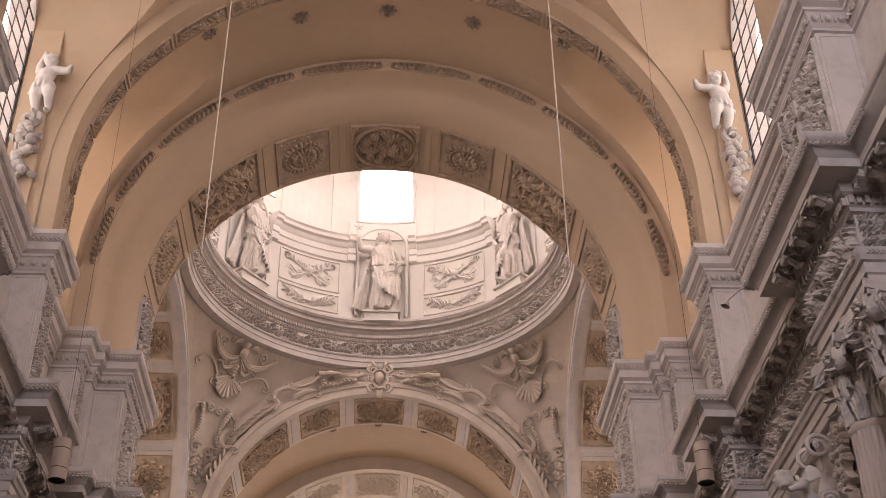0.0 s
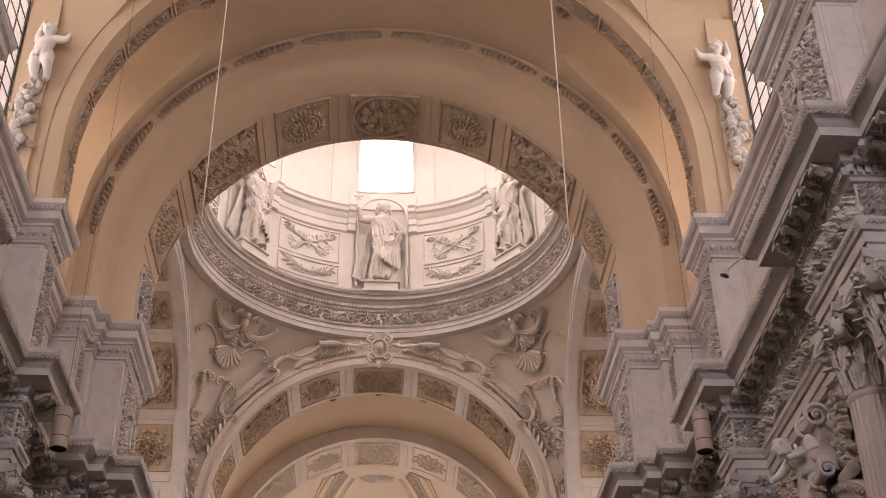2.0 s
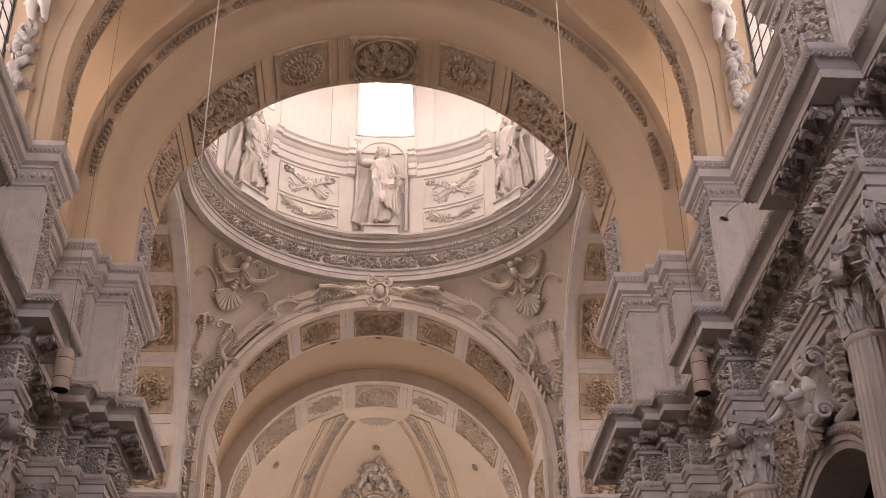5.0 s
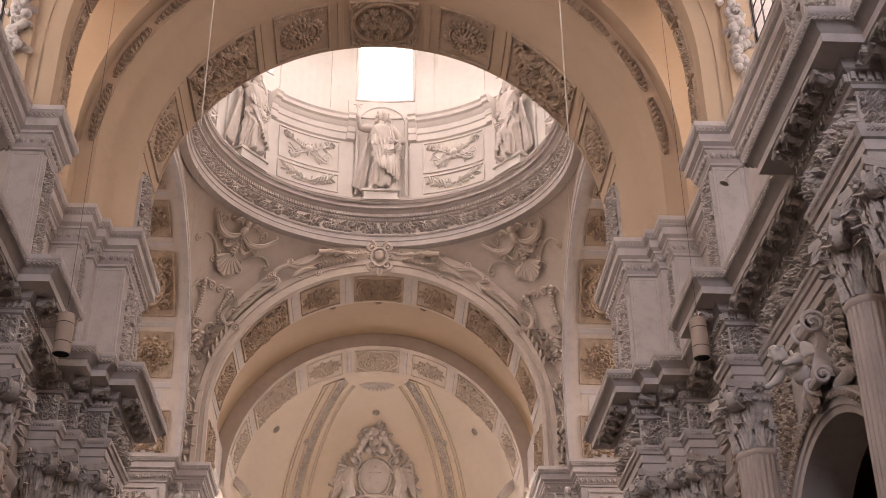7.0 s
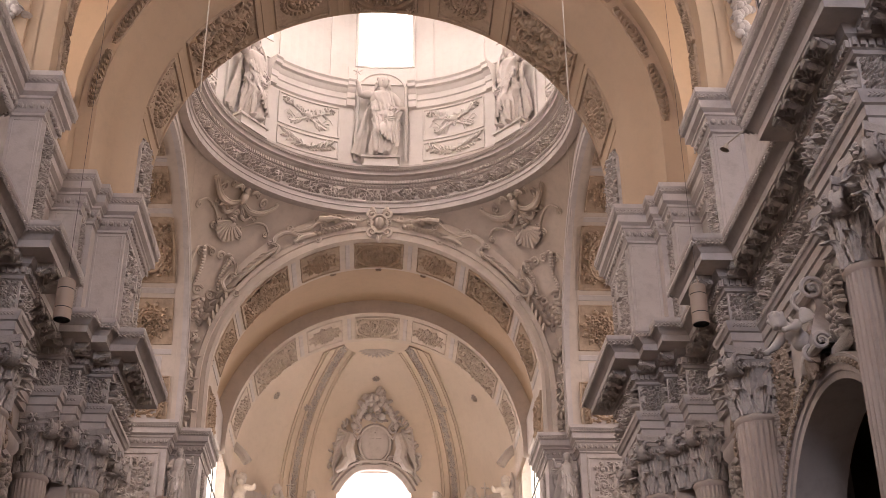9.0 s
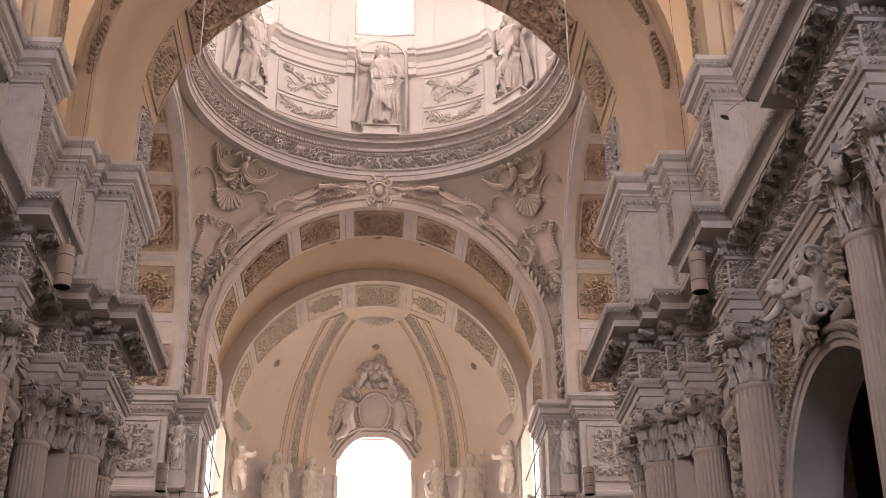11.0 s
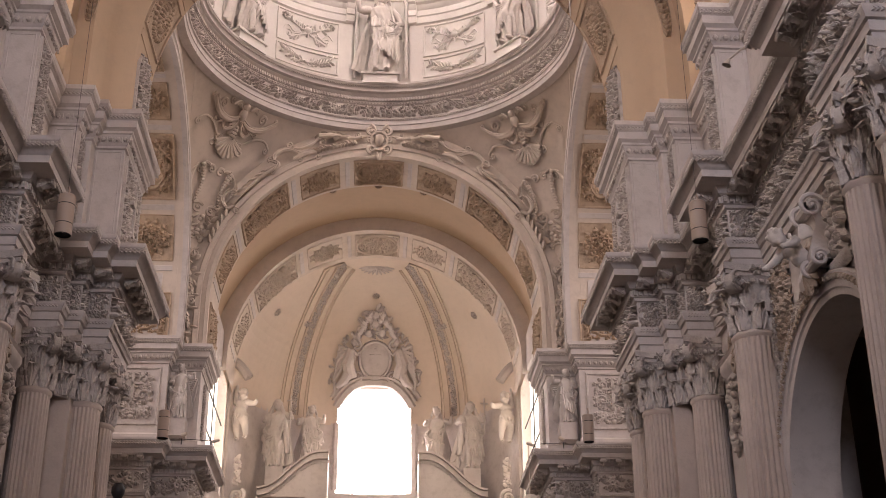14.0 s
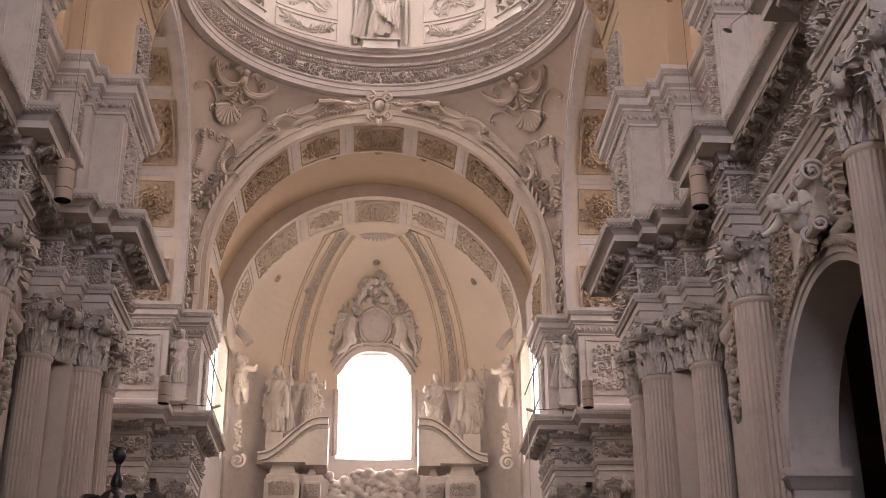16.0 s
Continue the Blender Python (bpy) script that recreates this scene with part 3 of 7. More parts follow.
class Carve:
    """Low relief cut out of a slab: heights on a fine net, later turned into one carved mesh."""

    def __init__(self, u0, u1, v0, v1, res):
        self.u = np.linspace(u0, u1, max(3, int((u1 - u0) / res) + 1))
        self.v = np.linspace(v0, v1, max(3, int((v1 - v0) / res) + 1))
        self.h = np.zeros((len(self.u), len(self.v)))

    def window(self, u, v, r):
        a, b = np.searchsorted(self.u, (u - r, u + r))
        c, d = np.searchsorted(self.v, (v - r, v + r))
        x, y = np.meshgrid(self.u[a:b] - u, self.v[c:d] - v, indexing="ij")
        return (slice(a, b), slice(c, d)), x, y

    def put(self, where, height):
        if height.size:
            self.h[where] = np.maximum(self.h[where], height)

    def leaf(self, u, v, ang, length, width, out, lobes=3):
        """Lobed acanthus leaf with a raised midrib and grooves between the lobes."""
        where, x, y = self.window(u, v, length)
        c, s = math.cos(ang), math.sin(ang)
        a = (x * c + y * s) / length
        b = np.abs(-x * s + y * c) / (width * 0.5)
        t = np.clip(a, 0.0, 1.0)
        edge = np.sin(np.pi * (0.1 + 0.88 * t)) ** 0.7 * (0.7 + 0.3 * np.abs(np.sin(np.pi * (lobes * t + 0.25))))
        q = b / np.maximum(edge, 1e-3)
        z = out * (0.45 + 0.55 * np.sqrt(np.clip(1 - q * q, 0, 1))) * (0.72 + 0.28 * np.cos(2 * np.pi * (lobes * t - 0.45 * b)))
        z *= 0.65 + 0.5 * np.sin(np.pi * (0.15 + 0.75 * t))
        z += out * 0.25 * np.exp(-(b / 0.16) ** 2)
        self.put(where, np.where((a > 0) & (a < 1) & (q < 1), z, 0.0))

    def scroll(self, u, v, r, start, turns, hand, th, out):
        """Volute of rounded band winding in on a button."""
        n = max(10, int(turns * 7 * r / th))
        for i in range(n + 1):
            t = i / n
            a = start + hand * 2 * math.pi * turns * t
            q = r * (1 - 0.8 * t)
            self.ball(u + q * math.cos(a), v + q * math.sin(a), th * (1 - 0.35 * t), out * (0.75 + 0.5 * t))
        self.ball(u, v, r * 0.24, out * 1.3)

    def ball(self, u, v, r, out):
        where, x, y = self.window(u, v, r)
        self.put(where, out * np.sqrt(np.clip(1 - (x * x + y * y) / (r * r), 0, 1)))

    def stem(self, pts, r, out):
        for (a, b), (c, d) in zip(pts, pts[1:]):
            n = max(1, int(math.hypot(c - a, d - b) / (r * 0.5)))
            for i in range(n):
                self.ball(a + (c - a) * i / n, b + (d - b) * i / n, r, out)

    def rose(self, u, v, r, n, out):
        """Two rings of cupped petals round a button."""
        where, x, y = self.window(u, v, r)
        p, f = np.hypot(x, y) / r, np.arctan2(y, x)
        one = np.abs(np.cos(n * f / 2)) ** 0.5
        two = np.abs(np.sin(n * f / 2)) ** 0.5
        z = np.where(p < 0.62 + 0.38 * one, out * (0.3 + 0.6 * one) * (0.55 + 0.45 * np.sin(np.pi * p)), 0.0)
        z = np.maximum(z, np.where(p < 0.36 + 0.22 * two, out * (0.6 + 0.5 * two) * (0.6 + 0.5 * p), 0.0))
        self.put(where, np.maximum(z, np.where(p < 0.2, out * 1.3 * np.sqrt(np.clip(1 - (p / 0.22) ** 2, 0, 1)), 0.0)))

    def sun(self, u, v, r, n, out, inner=0.0):
        """A ring of narrow rays."""
        where, x, y = self.window(u, v, r)
        p, f = np.hypot(x, y) / r, np.arctan2(y, x)
        ray = np.abs(np.cos(n * f / 2))
        self.put(where, np.where((p > inner) & (p < 0.82 + 0.18 * ray), out * (0.15 + 0.85 * ray ** 0.6) * (0.5 + 0.5 * np.sin(np.pi * np.clip((p - inner) / (1.001 - inner), 0, 1))), 0.0))

    def oval(self, u, v, a, b, t, out):
        where, x, y = self.window(u, v, max(a, b) + t)
        d = (np.hypot(x / a, y / b) - 1) * min(a, b)
        self.put(where, out * np.sqrt(np.clip(1 - (2 * d / t) ** 2, 0, 1)))

    def border(self, w, h, t, out):
        x, y = np.abs(self.u)[:, None] + 0 * self.v[None, :], np.abs(self.v)[None, :] + 0 * self.u[:, None]
        d = np.maximum(x - w / 2, y - h / 2)
        self.h = np.maximum(self.h, np.where((d < 0) & (d > -t), out, 0.0))

    def lay(self, g):
        """The carved net as faces, without the flat ground."""
        live = self.h > 0.004
        cell = live[:-1, :-1] | live[1:, :-1] | live[:-1, 1:] | live[1:, 1:]
        used = np.zeros_like(live)
        for a in (0, 1):
            for b in (0, 1):
                used[a:a + cell.shape[0], b:b + cell.shape[1]] |= cell
        idx = np.full(live.shape, -1)
        idx[used] = np.arange(used.sum())
        ui, vi = np.nonzero(used)
        o = len(g.v)
        z = np.where(live, self.h, -0.006)
        g.v.extend(zip(self.u[ui].tolist(), self.v[vi].tolist(), z[ui, vi].tolist()))
        ci, cj = np.nonzero(cell)
        q = np.stack([idx[ci, cj], idx[ci + 1, cj], idx[ci + 1, cj + 1], idx[ci, cj + 1]], 1) + o
        g.f.extend(map(tuple, q.tolist()))


def foliage(g, w, h, seed, out=0.06, dense=1.0):
    """Mirrored scrolling leafwork that fills w by h round (0, 0)."""
    rnd = random.Random(seed)
    size = min(w, h)
    c = Carve(-w / 2, w / 2, -h / 2, h / 2, min(0.026, max(0.014, size / 40)))
    step = size / (1.7 * dense)
    nx, ny = max(1, round(w / 2 / step)), max(2, round(h / step))
    for j in range(ny):
        for i in range(nx):
            u = (i + 0.52) * (w / 2) / nx
            v = -h / 2 + (j + 0.5) * h / ny
            r = 0.47 * min(w / 2 / nx, h / ny)
            hd = 1 if (i + j) % 2 else -1
            st = rnd.uniform(0, 6.3)
            lv = [(k * 0.9 + rnd.uniform(-0.3, 0.3), rnd.uniform(0.75, 1.15), rnd.uniform(0.3, 0.9), rnd.uniform(0.7, 1.2)) for k in range(7)]
            for m in (1, -1):
                for a, q, tw, lift in lv:
                    b = a if m > 0 else math.pi - a
                    c.leaf(m * u + r * 0.62 * math.cos(b), v + r * 0.62 * math.sin(b), b + tw * hd * m, r * q, r * 0.62, out * lift, 3)
                if (i + 2 * j + seed) % 3:
                    c.scroll(m * u, v, r * 0.82, st if m > 0 else math.pi - st, 1.15, hd * m, r * 0.15, out)
                    c.rose(m * u, v, r * 0.34, 5, out * 1.2)
                else:
                    c.rose(m * u, v, r * 0.8, 6, out * 1.2)
    for j in range(ny + 1):
        v = -h / 2 + h * (0.05 + 0.86 * j / ny)
        for b in (-0.6, 0.0, 0.6):
            c.leaf(0, v, math.pi / 2 + b, h / ny * 0.62, size * 0.16, out * 1.1, 3)
        c.ball(0, v, size * 0.06, out * 1.2)
    c.lay(g)


def rinceau(g, length, h, seed, out=0.06, unit=None):
    """A running scroll of stems, roses and leaves, from 0 to length, centred on v = 0."""
    rnd = random.Random(seed)
    unit = unit or h * 1.5
    n = max(1, round(length / unit))
    unit = length / n
    c = Carve(0, length, -h / 2, h / 2, min(0.022, max(0.012, h / 34)))
    pts = [(i / 8 * unit, 0.3 * h * math.cos(math.pi * i / 8)) for i in range(n * 8 + 1)]
    for i in range(n):
        up = 1 if i % 2 else -1
        u, v = (i + 0.5) * unit, 0.04 * h * up
        for k in range(8):
            a = 0.785 * k + rnd.uniform(-0.25, 0.25)
            c.leaf(u + h * 0.3 * math.cos(a), v + h * 0.26 * math.sin(a), a + rnd.uniform(0.3, 0.9) * up, h * rnd.uniform(0.26, 0.4), h * 0.24, out * rnd.uniform(0.6, 1.1), 3)
        for e in (-1, 1):
            c.leaf(u + unit * 0.5, -up * e * h * 0.16, e * rnd.uniform(0.3, 0.7) + (0 if e > 0 else math.pi), h * 0.45, h * 0.26, out, 3)
        if i % 3 == 1:
            c.rose(u, v, h * 0.36, 6, out * 1.25)
        else:
            c.scroll(u, v, h * 0.38, math.pi * (0.5 if up < 0 else -0.5), 1.15, -up, h * 0.075, out)
            c.rose(u, v, h * 0.2, 5, out * 1.3)
    c.stem(pts, h * 0.06, out * 0.9)
    c.lay(g)


def leaf_chain(g, length, h, out):
    """A closed panel of overlapping gadrooned leaves, swelling in the middle, inside a thin border."""
    n = max(4, round(length / (h * 0.62)))
    for i in range(n):
        t = (i + 0.5) / n
        w = h * (0.45 + 0.5 * math.sin(math.pi * t) ** 0.6)
        d = 1 if t < 0.5 else -1
        u = t * length - d * 0.3 * length / n
        for e in (0.62, -0.62):
            leaf(g, u, 0.06 * h * (1 if e > 0 else -1), e if d > 0 else math.pi - e, w * 0.75, w * 0.42, out, 2)
        g.blob((t * length, 0, out * 0.6), (h * 0.14, h * 0.12, out), 6, 4)
    m = 18
    top = [(length * k / m, h * (0.2 + 0.42 * math.sin(math.pi * k / m) ** 0.5)) for k in range(m + 1)]
    band(g, top + [(u, -v) for u, v in reversed(top)], 0.035, out * 0.5, True)


def framed_strip(g, length, h, seed, out, unit):
    """One framed length of leaf scroll, set in a little from its ends."""
    q = Geo()
    rinceau(q, length - 0.3, h * 0.8, seed, out, unit)
    g.join(q, lambda u, v, k: (u + 0.15, v, k))
    rect_band(g, length - 0.14, h, 0.045, out * 0.7, length / 2, 0.0, 10)


def leaf_row(g, length, h, out=0.05, unit=None):
    """A running bound-leaf moulding."""
    n = max(1, round(length / (unit or h * 0.8)))
    for i in range(n):
        u = (i + 0.1) * length / n
        leaf(g, u, 0, 0.55, length / n * 1.15, h * 0.55, out, 2)
        leaf(g, u, 0, -0.55, length / n * 1.15, h * 0.55, out, 2)
        g.blob((u, 0, out * 0.5), (h * 0.12, h * 0.12, out * 0.8), 5, 3)


def eggs(g, length, r, gap=2.6):
    n = max(1, round(length / (r * gap)))
    for i in range(n):
        u = (i + 0.5) * length / n
        g.blob((u, 0, 0), (r * 0.8, r, r * 0.8), 6, 4)
        g.box(u + length / n * 0.5 - r * 0.12, u + length / n * 0.5 + r * 0.12, -r, r * 0.8, 0, r * 0.5)


def flutes_row(g, length, h, w, out):
    n = max(1, round(length / (w * 1.7)))
    for i in range(n):
        u = (i + 0.5) * length / n
        g.box(u - w / 2, u + w / 2, -h / 2, h / 2, 0, out)


# ---- ways of laying ornament on the building ----
def on_soffit(R, a0, y0, zc=ZO):
    """Round an arch across the nave: along the curve, into the depth, inwards."""
    def f(u, v, h):
        a = radians(a0) + u / R
        return ((R - h) * math.sin(a), y0 + v, zc + (R - h) * math.cos(a))
    return f


def on_side_soffit(R, a0, x0, s):
    def f(u, v, h):
        a = radians(a0) + u / R
        return (s * (x0 + v), CY + (R - h) * math.sin(a), ZO + (R - h) * math.cos(a))
    return f


def on_face(R, a0, y, zc=ZO):
    """On the upright face of an arch: along the curve, outwards from the centre, towards the eye."""
    def f(u, v, h):
        a = radians(a0) + u / R
        return ((R + v) * math.sin(a), y - h, zc + (R + v) * math.cos(a))
    return f


def on_ring(R, a0, z0, cy=CY):
    def f(u, v, h):
        a = radians(a0) + u / R
        return ((R - h) * math.sin(a), cy + (R - h) * math.cos(a), z0 + v)
    return f


def facing_nave(s, x, y0, z0):
    return lambda u, v, h: (s * (x - h), y0 + u, z0 + v)


def facing_eye(x0, y, z0):
    return lambda u, v, h: (x0 + u, y - h, z0 + v)


def laid(maker, way, *args, **kw):
    g = Geo()
    maker(g, *args, **kw)
    return Geo().join(g, way)


def segs(path, out):
    """Straight stretches of a moulding line pushed out by a distance: start, direction, outward normal, length."""
    res = []
    n = len(path)
    q = []
    for i, p in enumerate(path):
        p = Vector(p)
        d0 = (p - Vector(path[i - 1])).normalized() if i else (Vector(path[1]) - p).normalized()
        d1 = (Vector(path[i + 1]) - p).normalized() if i < n - 1 else d0
        n0, n1 = Vector((-d0.y, d0.x)), Vector((-d1.y, d1.x))
        q.append(p + (n0 + n1) / max(0.2, 1 + n0.dot(n1)) * out)
    for i in range(n - 1):
        d = q[i + 1] - q[i]
        w = (Vector(path[i + 1]) - Vector(path[i])).normalized()
        if d.length > 0.12 and d.dot(w) > 0:
            res.append((q[i], w, Vector((-w.y, w.x)), d.length))
    return res


def along(p, d, nrm, z):
    return lambda u, v, h: (p.x + d.x * u + nrm.x * h, p.y + d.y * u + nrm.y * h, z + v)


# ---- ornament of the entablatures ----
def modillion():
    """A scrolled bracket under the cornice: along, out, down from the soffit."""
    g = Geo()
    prof = [(0.0, -0.2), (0.08, -0.21), (0.18, -0.14), (0.24, -0.1), (0.3, -0.12), (0.33, -0.06), (0.33, 0.0), (0.0, 0.0)]
    g.grid([[(x, o, z) for o, z in prof] for x in (-0.085, 0.085)], close_v=True)
    g.add([(x, o, z) for x in (-0.085, 0.085) for o, z in prof], [tuple(range(8)), tuple(range(15, 7, -1))])
    g.tube([(-0.1, 0.29, -0.1), (0.1, 0.29, -0.1)], 0.06, 8)
    g.tube([(-0.1, 0.06, -0.16), (0.1, 0.06, -0.16)], 0.065, 8)
    for e in (-0.1, 0.1):
        g.blob((e, 0.29, -0.1), (0.02, 0.035, 0.035), 6, 4)
        g.blob((e, 0.06, -0.16), (0.02, 0.04, 0.04), 6, 4)
    q = Geo()
    leaf(q, 0, 0, math.pi / 2, 0.3, 0.2, 0.06, 2)
    g.join(q, lambda u, v, h: (u, 0.06 + v * 0.85, -0.16 - h + v * 0.2))
    return g


def soffit_rose():
    """A hanging rose in a square sunk frame between two brackets."""
    q, g = Geo(), Geo()
    rosette(q, 0, 0, 0.14, 6, 0.09, 2)
    rect_band(q, 0.36, 0.32, 0.05, 0.06, 0, 0, 2)
    return g.join(q, lambda u, v, h: (u, v + 0.18, -h))


MOD = modillion().mesh("modillion")
MOD.materials.append(RELIEF)
ROSE = soffit_rose().mesh("soffit_rose")
ROSE.materials.append(RELIEF)


def dress_entablature(path, ymin, parent_names, seed):
    for s, side in BOTH:
        par = bpy.data.objects[parent_names + side]
        dent, egg, run_ = Geo(), Geo(), Geo()
        for p, d, nrm, length in segs(path, 0.26):
            if max(p.y, p.y + d.y * length) < ymin or p.x > 12.5:
                continue
            k0 = max(0, (ymin - p.y) / d.y) if d.y > 0.5 else 0
            n = max(1, round((length - k0 - 0.2) / 0.6))
            for i in range(n):
                u = k0 + 0.1 + (i + 0.5) * (length - k0 - 0.2) / n
                c = p + d * u
                m = Matrix(((d.x, nrm.x, 0, c.x), (d.y, nrm.y, 0, c.y), (0, 0, 1, 14.04), (0, 0, 0, 1)))
                if s < 0:
                    m = Matrix.Diagonal((-1, 1, 1, 1)) @ m
                ob = part("modillion", MOD, RELIEF, par)
                ob.matrix_basis = m
                if i < n - 1:
                    rose = part("soffit_rose", ROSE, RELIEF, par)
                    rose.matrix_basis = m @ Matrix.Translation(((length - k0 - 0.2) / n / 2, 0, 0))
        for p, d, nrm, length in segs(path, 0.12):
            if p.y + d.y * length < ymin or p.x > 12.5:
                continue
            k = max(0, (ymin - p.y) / d.y) if d.y > 0.5 else 0
            q = p + d * k
            dent.join(laid(flutes_row, along(q, d, nrm, 13.78), length - k, 0.14, 0.075, 0.06))
            egg.join(laid(eggs, along(q, d, nrm, 13.97), length - k, 0.04))
        for p, d, nrm, length in segs(path, 0.82):
            if p.y + d.y * length < ymin or p.x > 12.5:
                continue
            k = max(0, (ymin - p.y) / d.y) if d.y > 0.5 else 0
            egg.join(laid(leaf_row, along(p + d * k, d, nrm, 14.36), length - k, 0.12, 0.035))
        part("dentil_course", sided(dent, s), RELIEF, par)
        part("egg_moulding", sided(egg, s), RELIEF, par)
        for j, (p, d, nrm, length) in enumerate(segs(path, 0.0)):
            if p.y + d.y * length < ymin or p.x > 12.5:
                continue
            k = max(0, (ymin - p.y) / d.y) if d.y > 0.5 else 0
            way = along(p + d * k, d, nrm, 13.26)
            if length > 1.4:
                g = laid(rinceau, way, length - k, 0.66, seed + j, 0.19, 0.78)
            else:
                w2 = along(p + d * (length / 2), d, nrm, 13.26)
                g = laid(foliage, w2, length * 0.92, 0.6, seed + j, 0.1, 1.15)
            part("frieze_relief", sided(g, s), RELIEF, par, "dusty carved leaf frieze")
            g2 = laid(leaf_row, along(p + d * k, d, nrm + nrm * 0, 12.82), length - k, 0.09, 0.03)
            for i, v in enumerate(g2.v):
                g2.v[i] = (v[0] + nrm.x * 0.12, v[1] + nrm.y * 0.12, v[2])
            part("leaf_moulding", sided(g2, s), RELIEF, par)


dress_entablature(MAIN_PATH, 14.2, "entablature_", 100)
dress_entablature(MAIN_FAR, 40.0, "choir_entablature_", 300)


def dress_attic(path, ymin, parent_names):
    for s, side in BOTH:
        par = bpy.data.objects[parent_names + side]
        g, g2 = Geo(), Geo()
        for p, d, nrm, length in segs(path, 0.12):
            if p.y + d.y * length < ymin or p.x > 12.5:
                continue
            k = max(0, (ymin - p.y) / d.y) if d.y > 0.5 else 0
            g.join(laid(eggs, along(p + d * k, d, nrm, 17.95), length - k, 0.085, 2.4))
        for p, d, nrm, length in segs(path, 0.34):
            if p.y + d.y * length < ymin or p.x > 12.5:
                continue
            k = max(0, (ymin - p.y) / d.y) if d.y > 0.5 else 0
            g2.join(laid(leaf_row, along(p + d * k, d, nrm, 18.5), length - k, 0.12, 0.035))
        part("egg_moulding", sided(g, s), RELIEF, par, "egg and dart moulding")
        part("leaf_moulding", sided(g2, s), RELIEF, par)


dress_attic(ATT_PATH, 14.5, "upper_cornice_")
dress_attic(ATT_FAR, 40, "choir_upper_cornice_")


def framed_foliage(g, w, h, seed, out=0.06, dense=1.0):
    rect_band(g, w, h, 0.1, 0.08)
    foliage(g, w - 0.16, h - 0.16, seed, out, dense)
    if w > 1.5:
        g.box(-0.06, 0.06, -0.55, 0.75, 0.05, out + 0.07)
        g.box(-0.32, 0.32, 0.25, 0.37, 0.05, out + 0.07)


for s, side in BOTH:
    par = bpy.data.objects["upper_cornice_" + side]
    for y0, y1, x, sd in ((16.05, 18.3, 7.44, 1), (24.15, 25.0, 7.44, 2), (29.5, 31.7, 6.48, 3), (28.25, 28.83, 7.44, 4)):
        g = laid(framed_foliage, facing_nave(s, x, (y0 + y1) / 2, 16.4), y1 - y0 - 0.06, 2.45, 40 + sd, 0.11, 2.0 if y1 - y0 > 1.5 else 1.0)
        part("relief_panel", g, RELIEF, par, "carved panel of stucco leafwork")
    # hollow border on the faces towards the entrance
    for x0, x1, y in ((7.48, 8.1, 16.0), (7.48, 8.1, 24.1), (6.52, 7.2, 29.32), (7.48, 8.0, 28.2)):
        g = laid(rect_band, facing_eye(s * (x0 + x1) / 2, y, 16.4), x1 - x0 - 0.06, 2.5, 0.03, 0.012)
        part("panel_border", g, WHITE, par)


# ---- coffers on the arches ----
# backing sheet of a coffer; in BANDS its dark colour carries the soffit's shade
def ground(g, w, h, k=0.012):
    n = 6
    g.grid([[(w * (i / n - 0.5), h * (j / 2 - 0.5), k) for j in range(3)] for i in range(n + 1)])


def daisy_panel(g, w, h, seed):
    ground(g, w, h)
    c = Carve(-w / 2, w / 2, -h / 2, h / 2, 0.025)
    c.border(w, h, 0.05, 0.05)
    r = min(w, h) * 0.46
    for row, (q, n) in enumerate(((1.0, 11), (0.74, 11), (0.46, 7))):
        for i in range(n):
            a = 2 * math.pi * (i + 0.5 * (row % 2)) / n
            c.leaf(0.06 * r * math.cos(a), 0.06 * r * math.sin(a), a, q * r * 0.94, r * 0.42 * q, 0.12 + 0.06 * row, 4)
    c.ball(0, 0, r * 0.17, 0.3)
    c.lay(g)


def oval_panel(g, w, h, seed):
    ground(g, w, h)
    c = Carve(-w / 2, w / 2, -h / 2, h / 2, 0.022)
    c.border(w, h, 0.09, 0.08)
    rnd = random.Random(seed)
    for i in range(60):
        a, q = rnd.uniform(0, 6.28), math.sqrt(rnd.uniform(0.0, 1.0)) * 0.3
        c.leaf(q * w * math.cos(a), q * h * math.sin(a), rnd.uniform(0, 6.28), rnd.uniform(0.22, 0.34), 0.18, rnd.uniform(0.06, 0.12), 3)
    for n, q, r in ((11, 0.29, 0.16), (6, 0.16, 0.17)):
        for i in range(n):
            a = 2 * math.pi * (i + 0.3 * n) / n
            c.rose(q * w * math.cos(a), q * h * math.sin(a), r, 6, 0.19)
    c.rose(0, 0, 0.24, 8, 0.2)
    c.oval(0, 0, w * 0.45, h * 0.44, 0.1, 0.11)
    c.oval(0, 0, w * 0.38, h * 0.37, 0.05, 0.08)
    for x in (-1, 1):
        for y in (-1, 1):
            for k in range(3):
                c.leaf(x * w * 0.47, y * h * 0.46, math.atan2(-y * h, -x * w) + (k - 1) * 0.6, 0.36, 0.16, 0.1, 3)
    c.lay(g)


def rosette_panel(g, w, h, seed):
    ground(g, w, h)
    c = Carve(-w / 2, w / 2, -h / 2 - 0.02, h / 2, 0.022)
    c.border(w, h, 0.07, 0.06)
    r = min(w, h) * 0.4
    c.sun(0, 0, r, 26, 0.12, 0.74)
    c.oval(0, 0, 0.7 * r, 0.7 * r, 0.07, 0.1)
    c.sun(0, 0, r * 0.62, 18, 0.16, 0.5)
    c.rose(0, 0, r * 0.36, 8, 0.17)
    n = int(w / 0.2)
    for i in range(n):
        u = -w / 2 + (i + 0.5) * w / n
        for e in (0.7, -0.7):
            c.leaf(u, -h * 0.43, e, 0.17, 0.09, 0.06, 2)
    c.lay(g)


